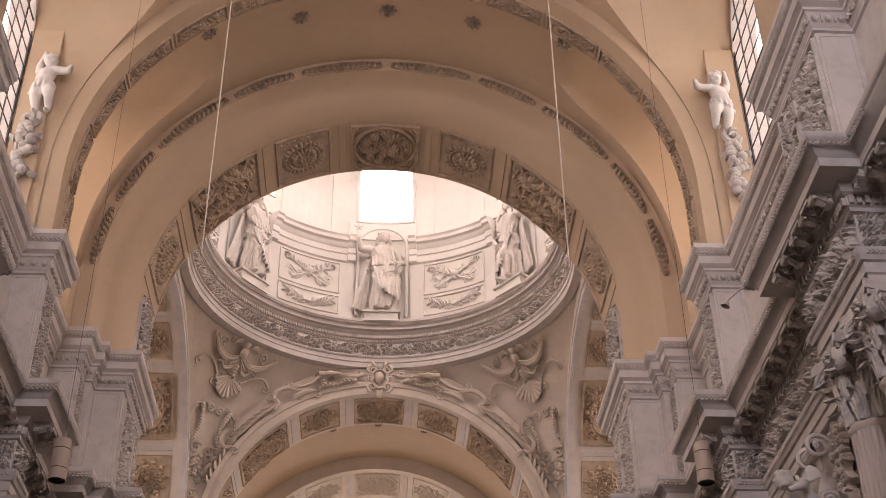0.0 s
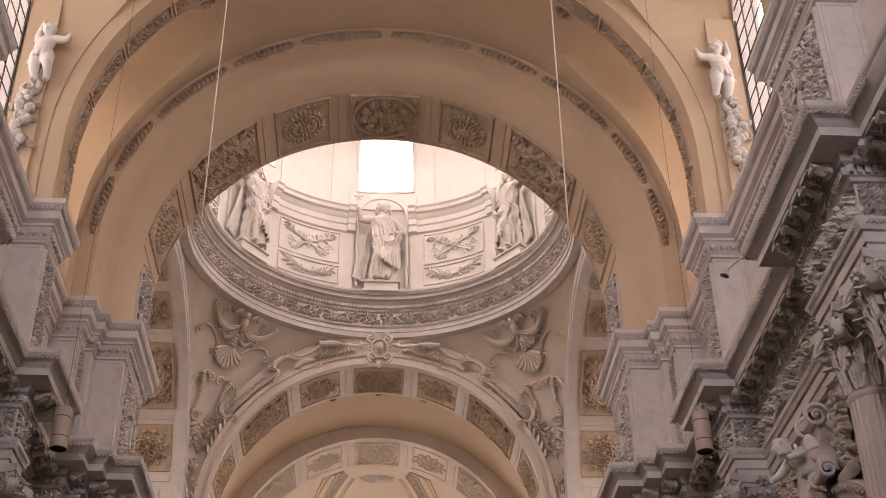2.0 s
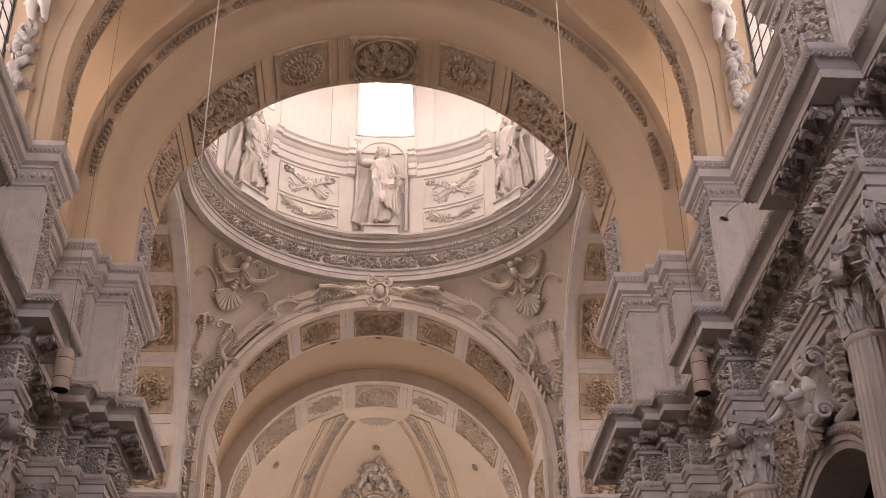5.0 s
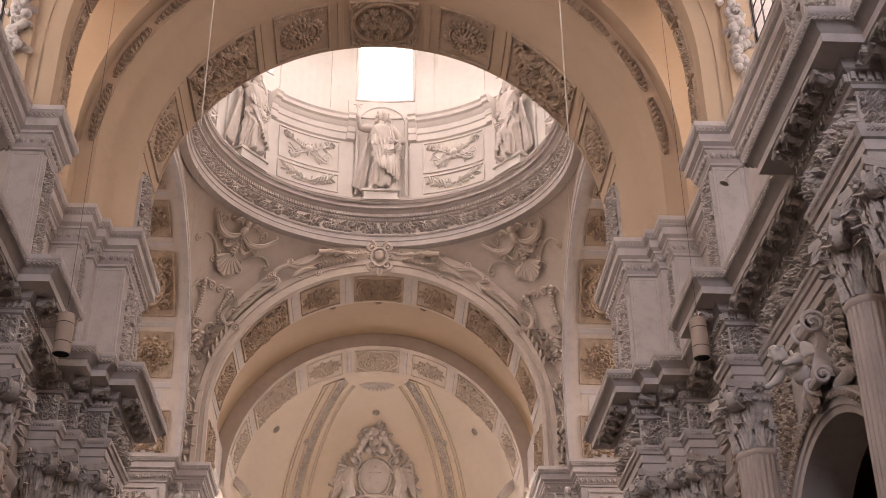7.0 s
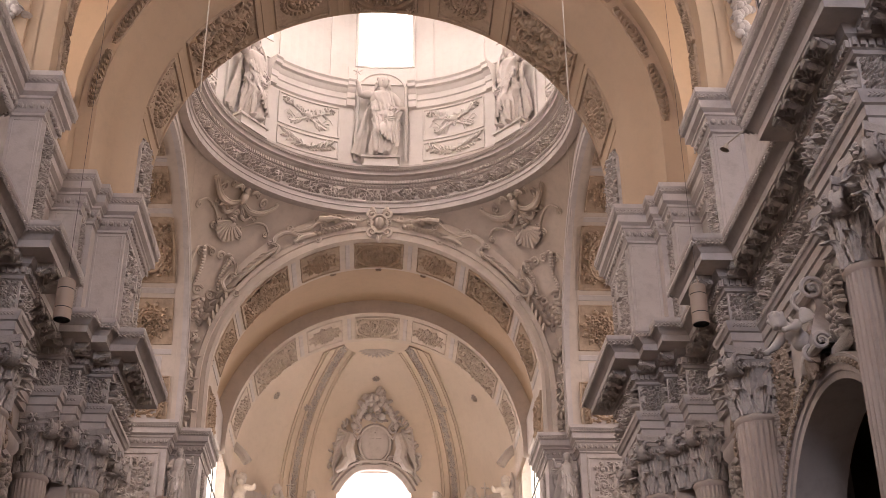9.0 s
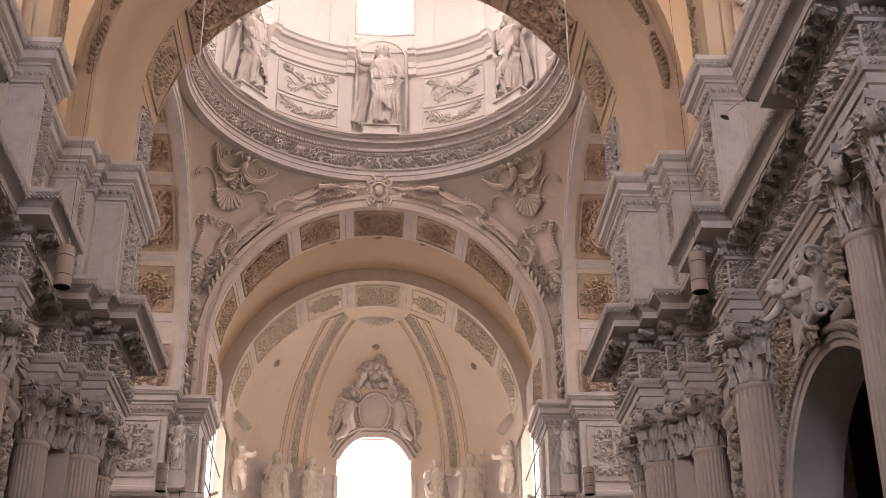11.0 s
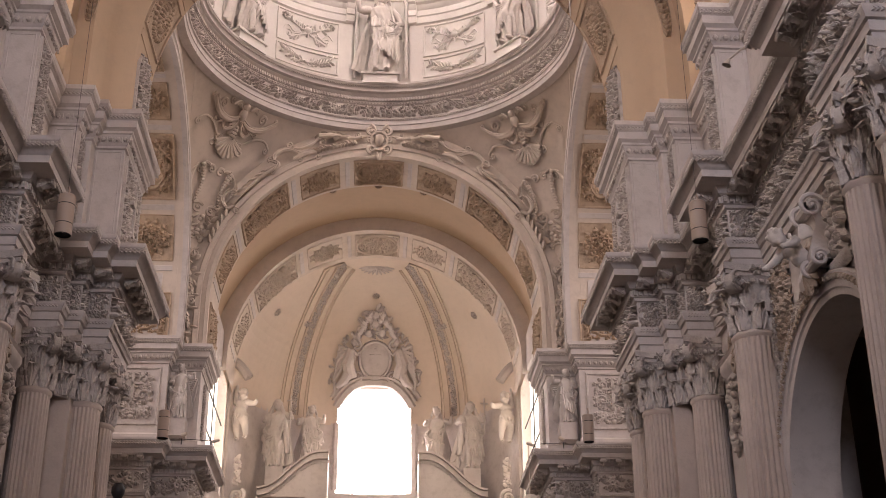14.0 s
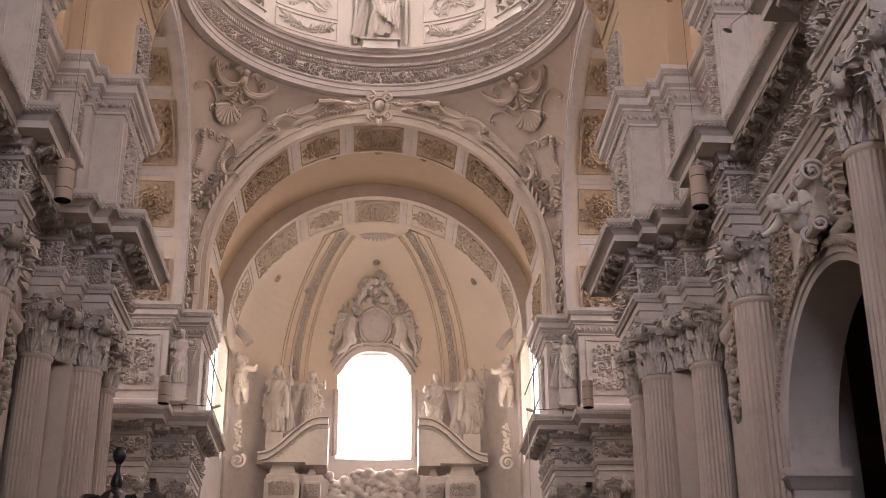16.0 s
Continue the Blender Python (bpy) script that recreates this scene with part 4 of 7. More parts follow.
def leafy_panel(g, w, h, seed):
    ground(g, w, h)
    rect_band(g, w, h, 0.09, 0.08)
    q = Geo()
    if w > h:
        foliage(q, w - 0.2, h - 0.2, seed, 0.13, 1.1)
    else:
        foliage(q, h - 0.2, w - 0.2, seed, 0.13, 1.1)
    g.join(q, None if w > h else (lambda u, v, k: (v, u, k)))
    c = Carve(-w / 2, w / 2, -h / 2, h / 2, 0.03)
    c.oval(0, 0, w * 0.34, h * 0.3, 0.1, 0.16)
    c.lay(g)


def bar_panel(g, w, h, seed):
    g.grid([[(u, -h * 0.5, k), (u, 0, k), (u, h * 0.5, k)] for u, k in ((-w * 0.5, -0.01), (-w * 0.42, 0.03), (w * 0.42, 0.03), (w * 0.5, -0.01))])


LAYOUT = [(0, 18.5, oval_panel), (11.6, 1.7, bar_panel), (22.2, 15.5, rosette_panel), (32.6, 2.0, bar_panel), (46.5, 22.5, leafy_panel), (60.6, 2.0, bar_panel), (71.0, 16.0, rosette_panel), (81.4, 2.0, bar_panel)]


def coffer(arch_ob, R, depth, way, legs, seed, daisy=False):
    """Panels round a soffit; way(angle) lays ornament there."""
    # BANDS colours panels darker than their bars, standing in for unlit soffits
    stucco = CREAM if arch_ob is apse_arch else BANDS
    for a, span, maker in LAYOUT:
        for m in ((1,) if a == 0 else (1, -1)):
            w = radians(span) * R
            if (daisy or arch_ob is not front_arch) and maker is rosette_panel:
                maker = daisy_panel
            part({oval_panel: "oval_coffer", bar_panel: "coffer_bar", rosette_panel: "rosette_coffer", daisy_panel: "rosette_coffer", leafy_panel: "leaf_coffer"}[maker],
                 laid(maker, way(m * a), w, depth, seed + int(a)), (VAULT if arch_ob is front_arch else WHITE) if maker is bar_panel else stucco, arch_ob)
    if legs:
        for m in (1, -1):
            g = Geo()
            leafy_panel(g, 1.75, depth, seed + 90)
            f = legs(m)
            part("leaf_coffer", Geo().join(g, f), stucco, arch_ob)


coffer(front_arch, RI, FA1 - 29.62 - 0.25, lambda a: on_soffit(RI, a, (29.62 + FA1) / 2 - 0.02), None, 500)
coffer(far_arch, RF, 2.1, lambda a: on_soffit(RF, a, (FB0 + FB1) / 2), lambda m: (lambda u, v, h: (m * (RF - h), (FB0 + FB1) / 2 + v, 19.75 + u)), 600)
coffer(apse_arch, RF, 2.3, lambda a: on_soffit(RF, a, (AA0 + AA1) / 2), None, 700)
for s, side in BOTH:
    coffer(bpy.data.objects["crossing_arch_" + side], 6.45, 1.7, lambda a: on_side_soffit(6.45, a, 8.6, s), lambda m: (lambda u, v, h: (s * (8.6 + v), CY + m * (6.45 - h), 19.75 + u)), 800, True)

# tall fruit and leaf panels on the feet of the front arch
for m in (1, -1):
    g = Geo()
    a, b = 0.85, 1.3
    outline = [(-b, -a), (0.5 * b, -a), (0.78 * b, -a * 0.7), (b, 0), (0.78 * b, a * 0.7), (0.5 * b, a), (-b, a)]
    band(g, [(p[0] + (q[0] - p[0]) * k / 4, p[1] + (q[1] - p[1]) * k / 4) for p, q in zip(outline, outline[1:] + outline[:1]) for k in range(4)], 0.1, 0.08, True)
    inner = Geo()
    foliage(inner, 1.4, 2.2, 507, 0.15, 1.1)
    g.join(inner, lambda u, v, h: (v, u, h))
    part("leaf_panel", Geo().join(g, lambda u, v, h: (m * (RI - h), (29.75 + FA1) / 2 + v, 20.15 + u)), RELIEF, front_arch, "tall stucco fruit and leaf panel")

# leaf bands on the ribs and on the edge of the front arch
ribs_ob = bpy.data.objects["vault_ribs"]
for y in (24.83, 16.75):
    for k in range(-6, 7):
        part("leaf_band", laid(framed_strip, on_soffit(7.46, k * 13.85 - 6.92, y), radians(13.85) * 7.46, 0.5, 900 + k, 0.1, 0.44), BANDS, ribs_ob)
    for m in (1, -1):
        f = (lambda mm, yy: (lambda u, v, h: (mm * (7.46 - h), yy + v, 18.75 + u)))(m, y)
        part("leaf_band", Geo().join(laid(framed_strip, lambda u, v, h: (u, v, h), 1.9, 0.5, 950 + m, 0.1, 0.44), f), BANDS, ribs_ob)
for a0, a1 in ((1, 19), (21, 35), (37, 56), (58, 72), (74, 88)):
    for b in (a0, -a1):
        part("leaf_band", laid(leaf_chain, on_face(7.55, b, 28.3), radians(a1 - a0) * 7.55, 0.26, 0.13), BANDS, front_arch)

# ring round the dome
part("frieze_relief", laid(rinceau, on_ring(7.0, 0, 29.06), 2 * math.pi * 7.0, 0.62, 33, 0.17, 0.8), RELIEF, ring, "carved rose and leaf frieze")
part("dentil_course", laid(flutes_row, on_ring(6.84, 0, 29.59), 2 * math.pi * 6.84, 0.13, 0.07, 0.05), RELIEF, ring)
g = laid(eggs, on_ring(6.9, 0, 29.45), 2 * math.pi * 6.9, 0.05)
g.join(laid(leaf_row, on_ring(6.55, 0, 30.02), 2 * math.pi * 6.55, 0.12, 0.03))
g.join(laid(leaf_row, on_ring(6.9, 0, 28.66), 2 * math.pi * 6.9, 0.1, 0.03))
part("egg_moulding", g, RELIEF, ring)


# pendentive cartouches
def on_pendentive(sx, sy, a0, z0):
    def f(u, v, h):
        z = z0 + v
        q = 2.0 - ((z - ZO - 0.1) / 7.6) ** 2
        a = radians(a0) + u / 7.6
        c, d = math.cos(a), math.sin(a)
        r = math.sqrt(max(0.01, q)) / math.sqrt((c / HX) ** 2 + (d / HY) ** 2)
        nz = (z - ZO) / 7.6 * 0.9
        k = 1 / math.sqrt(1 + nz * nz)
        return (sx * (r - h * k) * c, CY + sy * (r - h * k) * d, z - h * nz * k)
    return f


def curve(pts, n=5):
    """Smooth line through points."""
    p = [Vector(q) for q in pts]
    p = [2 * p[0] - p[1]] + p + [2 * p[-1] - p[-2]]
    out = []
    for i in range(1, len(p) - 2):
        for k in range(n):
            t = k / n
            a, b, c, d = p[i - 1:i + 3]
            out.append(tuple(0.5 * (2 * b + (c - a) * t + (2 * a - 5 * b + 4 * c - d) * t * t + (3 * b - a - 3 * c + d) * t ** 3)))
    return out + [tuple(p[-2])]


def cee(g, m, pts, thick, r0=0.16, r1=0.16, h=0.12):
    """A swelling stucco C scroll with a volute at each end and a raised back."""
    thick *= 0.72
    line = curve([(m * u, v, h) for u, v in pts])
    n = len(line)
    g.tube(line, [thick * (0.35 + 0.65 * math.sin(math.pi * (i + 0.5) / n)) for i in range(n)], 7)
    g.tube([(u, v + thick * 0.7, h * 1.35) for u, v, _ in line], [thick * 0.3] * n, 5)
    for (u, v), (u2, v2), r in ((pts[0], pts[1], r0), (pts[-1], pts[-2], r1)):
        if r:
            a = math.atan2(v - v2, m * (u - u2))
            cx, cy = m * u - r * math.sin(a) * m, v + r * math.cos(a) * m
            scroll(g, cx, cy, r, math.atan2(v - cy, m * u - cx), 1.4, m, max(0.045, thick * 0.5))


def cartouche(g, seed):
    """Bow of horned scrolls round a mask, a shell below it, and a beaded strapwork lyre with a leaf drop."""
    rnd = random.Random(seed)
    g.blob((0, 1.3, 0.2), (0.17, 0.22, 0.2), 10, 7)
    g.blob((0, 1.56, 0.18), (0.16, 0.14, 0.16), 8, 5)
    for i in range(7):
        leaf(g, 0, 1.1, -math.pi / 2 + (i - 3) * 0.3, 0.62, 0.2, 0.22, 3)
    # ribbed shell
    for i in range(9):
        a = -math.pi / 2 + (i - 4) * 0.26
        q = 0.82 - 0.035 * abs(i - 4)
        g.tube([(0.1 * math.cos(a), 0.48 + 0.1 * math.sin(a), 0.16), (0.55 * q * math.cos(a), 0.48 + 0.55 * q * math.sin(a), 0.1), (q * math.cos(a), 0.48 + q * math.sin(a), 0.13)], [0.04, 0.07, 0.1], 6)
    for i in range(4):
        g.blob((0, 0.85 - 0.11 * i, 0.18), (0.1 + 0.02 * i, 0.07, 0.12), 8, 4)
    for m in (1, -1):
        cee(g, m, [(0.12, 1.12), (0.55, 0.98), (1.1, 1.05), (1.7, 1.42)], 0.16, 0, 0.05, 0.18)
        scroll(g, m * 1.05, 1.36, 0.2, -1.2 if m > 0 else math.pi + 1.2, 1.4, m, 0.06)
        cee(g, m, [(0.25, 1.5), (0.45, 1.62), (0.65, 1.5)], 0.12, 0, 0.1, 0.2)
        cee(g, m, [(0.1, 1.05), (0.22, 0.78), (0.5, 0.64), (0.72, 0.8)], 0.1, 0, 0.13, 0.16)
        cee(g, m, [(0.3, 1.0), (0.62, 0.9), (0.95, 0.72)], 0.08, 0, 0.1, 0.14)
        scroll(g, m * 0.5, 0.3, 0.15, 2.2 if m > 0 else math.pi - 2.2, 1.3, m, 0.055)
        scroll(g, m * 0.62, 0.02, 0.13, 2.2 if m > 0 else math.pi - 2.2, 1.3, -m, 0.05)
        # thin tendril ending in a curl
        line = curve([(m * 0.6, 0.34, 0.05), (m * 1.05, 0.66, 0.07), (m * 1.5, 0.72, 0.07), (m * 1.78, 0.5, 0.06)])
        g.tube(line, [0.045] * len(line), 6)
        scroll(g, m * 1.68, 0.42, 0.13, 0.6 if m > 0 else math.pi - 0.6, 1.3, -m, 0.045)
        for i in range(7):
            b = 0.5 * (i - 3) - 0.6
            leaf(g, m * (0.35 + 0.05 * i), 0.98 - 0.03 * i, b if m > 0 else math.pi - b, 0.3, 0.13, 0.2, 2)
        # beaded lyre
        cee(g, m, [(0.86, -0.95), (0.98, -1.3), (0.86, -1.85), (0.5, -2.3)], 0.12, 0.22, 0.16, 0.14)
        scroll(g, m * 0.2, -0.86, 0.17, 0.4 if m > 0 else math.pi - 0.4, 1.4, m, 0.06)
        cee(g, m, [(0.32, -0.78), (0.5, -0.7), (0.62, -0.75)], 0.08, 0, 0, 0.12)
        for i in range(13):
            t = i / 12
            g.blob((m * (0.62 - 0.14 * t - 0.12 * math.sin(math.pi * t)), -0.82 - 1.3 * t, 0.15), 0.095 - 0.025 * t, 8, 5)
        scroll(g, m * 0.26, -2.42, 0.2, 1.4 if m > 0 else math.pi - 1.4, 1.4, -m, 0.075)
        cee(g, m, [(0.1, -2.3), (0.3, -2.22), (0.5, -2.3)], 0.09, 0, 0, 0.16)
        for i in range(6):
            leaf(g, m * rnd.uniform(0.03, 0.22), -2.6 - 0.17 * i, (-1.2 + rnd.uniform(-0.6, 0.6)) if m > 0 else math.pi + 1.2 + rnd.uniform(-0.6, 0.6), 0.36, 0.2, 0.18, 3)
    for i in range(6):
        g.blob((rnd.uniform(-0.1, 0.1), -2.7 - 0.15 * i, 0.12), 0.1, 7, 5)
    for m in (1, -1):
        scroll(g, m * 0.16, -3.55, 0.15, 1.4 if m > 0 else math.pi - 1.4, 1.3, m, 0.06)


for (sx, sy), ob in pend.items():
    g = Geo()
    cartouche(g, 5)
    part("cartouche", Geo().join(g, (lambda w: (lambda u, v, h: w(u * 0.92, v * 0.95, h)))(on_pendentive(sx, sy, 44.5, 26.65))), CREAM, ob, "stucco shell cartouche with scrolls and garlands")


# keystone cartouche and scrolls on the far arch
def keystone(g):
    g.blob((0, 0, 0.12), (0.2, 0.26, 0.22), 8, 6)
    for m in (1, -1):
        scroll(g, m * 0.28, 0.42, 0.2, (1.5 if m > 0 else math.pi - 1.5), 1.4, -m, 0.07)
        scroll(g, m * 0.32, -0.38, 0.22, (-1.5 if m > 0 else math.pi + 1.5), 1.4, m, 0.07)
        scroll(g, m * 0.4, 0.05, 0.16, (1.5 if m > 0 else math.pi - 1.5), 1.2, m, 0.06)
        leaf(g, m * 0.1, -0.5, -math.pi / 2 - m * 0.3, 0.4, 0.24, 0.12, 3)
        leaf(g, m * 0.12, 0.45, math.pi / 2 - m * 0.5, 0.4, 0.24, 0.14, 3)
    oval_band(g, 0.34, 0.42, 0.1, 0.12, 20)


def crest(g, m):
    """Torch horn and leafy rope beside the keystone, with a hooked scroll beyond."""
    line = curve([(m * 0.5, 0.2, 0.15), (m * 1.0, 0.16, 0.16), (m * 1.6, 0.36, 0.18), (m * 2.3, 0.55, 0.18)])
    n = len(line)
    g.tube(line, [0.05 + 0.075 * (i / n) ** 2 + (0.045 if i % 5 == 2 else 0.0) for i in range(n)], 8)
    scroll(g, m * 0.85, 0.34, 0.13, 1.0 if m > 0 else math.pi - 1.0, 1.4, m, 0.05)
    for i in range(9):
        b = 0.2 + 0.5 * math.sin(2.3 * i)
        leaf(g, m * (1.25 + 0.11 * i), 0.3 + 0.035 * i, b if m > 0 else math.pi - b, 0.34, 0.16, 0.26, 3)
    cee(g, m, [(2.3, 0.45), (2.75, 0.28), (3.2, 0.3), (3.5, 0.55)], 0.1, 0.18, 0.13, 0.14)
    for i in range(11):
        u = 1.0 + 0.15 * i
        g.blob((m * u, -0.06 + 0.03 * math.sin(i), 0.14), (0.1, 0.1, 0.12), 7, 5)
        leaf(g, m * (u + 0.05), -0.18, 0.9 if m > 0 else math.pi - 0.9, 0.32, 0.13, 0.28, 3)
    cee(g, m, [(2.6, -0.12), (3.1, -0.02), (3.6, -0.1)], 0.15, 0.16, 0, 0.18)


def strap(g, m):
    """Large hooked scrolls and a fluted horn along the archivolt."""
    cee(g, m, [(3.2, 0.05), (3.6, 0.5), (4.15, 0.48), (4.3, 0.1)], 0.13, 0.14, 0.18, 0.18)
    for k in range(2):
        line = curve([(m * 4.3, 0.02 + 0.1 * k, 0.2), (m * 5.1, 0.06 + 0.1 * k, 0.2), (m * 5.9, 0.02 + 0.12 * k, 0.18), (m * 6.6, 0.1 + 0.14 * k, 0.14)])
        g.tube(line, [0.065 - 0.001 * k] * len(line), 6)
    for i in range(14):
        leaf(g, m * (4.5 + 0.15 * i), 0.05, (0.45 if i % 2 else 0.15) if m > 0 else math.pi - (0.45 if i % 2 else 0.15), 0.42, 0.17, 0.3, 3)
    cee(g, m, [(4.4, 0.42), (4.2, 0.1), (4.5, -0.1)], 0.12, 0.16, 0.1, 0.2)
    cee(g, m, [(6.3, 0.5), (6.75, 0.45), (6.95, 0.1), (6.7, -0.1)], 0.12, 0.16, 0.16, 0.18)
    for i in range(9):
        leaf(g, m * (6.9 + 0.16 * i), 0.15, (0.5 if i % 2 else -0.5) if m > 0 else math.pi - (0.5 if i % 2 else -0.5), 0.4, 0.2, 0.24, 2)


g = Geo()
keystone(g)
part("keystone", Geo().join(g, on_face(RF + 0.62, 0, FB0 - 0.16)), CREAM, far_arch, "scrolled stucco keystone")
for m in (1, -1):
    g = Geo()
    crest(g, m)
    part("leaf_crest", Geo().join(g, on_face(RF + 0.62, 0, FB0 - 0.1)), CREAM, far_arch)
    g = Geo()
    strap(g, m)
    part("scroll_strap", Geo().join(g, on_face(RF + 0.55, 0, FB0 - 0.14)), CREAM, far_arch)
    # garlands down the springing of the arch
    for k, z in enumerate((21.6, 19.6)):
        g = Geo()
        rr = random.Random(70 + k)
        for i in range(22):
            t = i / 21
            leaf(g, rr.uniform(-0.16, 0.16), 0.8 - 1.6 * t, rr.uniform(0, 6.28), 0.3, 0.2, 0.14, 2)
        scroll(g, 0.12, 0.95, 0.2, 1.0, 1.3, 1, 0.06)
        scroll(g, -0.1, -0.9, 0.18, 4.0, 1.3, -1, 0.06)
        part("garland", Geo().join(g, facing_eye(m * 7.15, FB0 - 0.12, z)), CREAM, far_arch)
# small bosses on the vaults
for R, y, a, ob in ((WR, 26.3, -18, vault), (WR, 26.3, 0, vault), (WR, 26.3, 18, vault), (WR, 25.7, -38, vault), (WR, 25.7, 38, vault)):
    part("boss", laid(rosette, on_soffit(R, a, y), 0, 0, 0.26, 8, 0.09, 2), ORNAMENT, ob)
cv = bpy.data.objects["vault_choir"]
for a in (-16, 0, 16):
    part("boss", laid(rosette, on_soffit(7.1, a, 49.8, ZO - 0.1), 0, 0, 0.2, 8, 0.09, 2), ORNAMENT, cv)


# ---- fluted columns ----
def shaft_geo(r=0.42, z0=1.9, z1=10.9, n=24):
    g = Geo()
    rows = []
    for k in range(13):
        t = k / 12
        z = z0 + (z1 - z0) * t
        q = r * (1.0 - 0.13 * max(0, t - 0.3) / 0.7)
        row = []
        for i in range(n):
            a = 2 * math.pi * i / n
            for da, f in ((-0.4, 1.0), (-0.3, 0.94), (0.0, 0.885), (0.3, 0.94), (0.4, 1.0)):
                dip = f if 0.02 < t < 0.985 else 1.0
                b = a + da * 2 * math.pi / n
                row.append((q * dip * math.cos(b), q * dip * math.sin(b), z))
        rows.append(row)
    g.grid(rows, close_v=True)
    g.lathe([(r * 0.87, z1 - 0.1), (r * 0.9, z1 - 0.08), (r * 0.96, z1 - 0.04), (r * 0.96, z1), (r * 0.9, z1 + 0.04), (r * 0.86, z1 + 0.05)], 32)
    return g


def acanthus(length=0.5, width=0.36, curl=0.2):
    """One capital leaf standing up against the bell: x across, y out, z up; ribbed, scalloped, with a rolled tip."""
    g = Geo()
    rows = []
    n, m = 26, 16
    for i in range(n + 1):
        t = i / n
        if t < 0.68:
            y, z = 0.03 + 0.08 * t * t, length * t * 1.2
        else:
            a = (t - 0.68) / 0.32 * 2.6
            y, z = 0.067 + curl * 0.55 * (1 - math.cos(a)), length * 0.816 + curl * 0.42 * math.sin(a)
        lobe = abs(math.sin(math.pi * (4 * t + 0.15)))
        w = width * 0.5 * (0.8 + 0.3 * math.sin(math.pi * t)) * (0.86 + 0.14 * lobe ** 0.5) * (1 - 0.55 * max(0, t - 0.62) / 0.38)
        row = []
        for k in range(m + 1):
            b = 2 * k / m - 1
            rib = 0.03 * math.exp(-(b / 0.13) ** 2) + 0.018 * math.cos(2 * math.pi * (1.6 * abs(b) - 1.2 * t)) * min(1, 2 * abs(b))
            row.append((b * w, y + rib - 0.075 * b * b + 0.02 * lobe * b * b + 0.02, z))
        rows.append(row)
    g.grid(rows)
    return g


def volute_geo():
    """Corner scroll of a capital, in the x-z plane, thick in y, on a leafy stalk."""
    g = Geo()
    for y in (-0.085, 0.085):
        pts, rad = [], []
        for i in range(31):
            t = i / 30
            a = 2.3 - 2 * math.pi * 2.0 * t
            q = 0.235 * (1 - 0.82 * t)
            pts.append((q * math.cos(a), y * (1 + 0.35 * t), q * math.sin(a)))
            rad.append(0.04 * (1 - 0.4 * t))
        g.tube(pts, rad, 6)
    n = 20
    rim = [(0.215 * math.cos(2 * math.pi * i / n), 0.215 * math.sin(2 * math.pi * i / n)) for i in range(n)]
    g.grid([[(x, y, z) for x, z in rim] for y in (-0.075, 0.075)], close_v=True)
    for y in (-0.075, 0.075):
        g.add([(x, y, z) for x, z in rim], [tuple(range(n))])
    g.tube([(0, -0.14, 0), (0, 0.14, 0)], 0.05, 8)
    g.tube([(-0.2, 0, 0.12), (-0.35, 0, 0.05), (-0.42, 0, -0.12)], [0.08, 0.07, 0.04], 6)
    return g


LEAF_LOW, LEAF_TOP, VOLUTE = acanthus(0.47, 0.265, 0.25).mesh("leaf"), acanthus(0.48, 0.285, 0.3).mesh("leaf"), volute_geo().mesh("volute")
BELL = Geo().lathe([(0.34, 10.9), (0.33, 11.4), (0.36, 11.7), (0.44, 11.95), (0.5, 12.05), (0.46, 12.06)], 32)
BELL_M = BELL.mesh("bell")
ab = Geo()
outl = []
for i in range(4):
    for t in (-1, -0.5, 0, 0.5, 1):
        a = math.pi / 2 * i
        x, y = 0.62 * t * 0.94, 0.6 - 0.13 * (1 - t * t)
        outl.append((x * math.cos(a) + y * math.sin(a), y * math.cos(a) - x * math.sin(a)))
for sc, z0, z1 in ((0.93, 12.05, 12.14), (1.0, 12.14, 12.3)):
    ab.grid([[(x * sc, y * sc, z) for x, y in outl] for z in (z0, z1)], close_v=True)
    ab.add([(x * sc, y * sc, z0) for x, y in outl], [tuple(range(len(outl)))])
for i in range(4):
    a = math.pi / 2 * i
    rr = Geo()
    rosette(rr, 0, 0, 0.13, 6, 0.07, 1)
    ab.join(rr, lambda u, v, h: ((0.5 + h) * math.sin(a) + u * math.cos(a), (0.5 + h) * math.cos(a) - u * math.sin(a), 12.16 + v))
eg = Geo()
eggs(eg, 2 * math.pi * 0.42, 0.06, 2.4)
ab.join(eg, lambda u, v, h: ((0.46 + h) * math.sin(u / 0.42), (0.46 + h) * math.cos(u / 0.42), 11.94 + v))
ABACUS_M = ab.mesh("abacus")
SHAFT_M = shaft_geo().mesh("shaft")
base_prof = [(0.0, 0.0), (0.62, 0.0), (0.62, 1.3), (0.66, 1.32), (0.66, 1.45), (0.6, 1.47), (0.58, 1.55), (0.6, 1.62), (0.56, 1.7), (0.47, 1.76), (0.5, 1.82), (0.46, 1.9)]
BASE_M = Geo().lathe(base_prof, 32).mesh("base")
for me in (LEAF_LOW, LEAF_TOP, VOLUTE, BELL_M, ABACUS_M):
    me.materials.append(RELIEF)
for me in (SHAFT_M, BASE_M):
    me.materials.append(COLUMN)


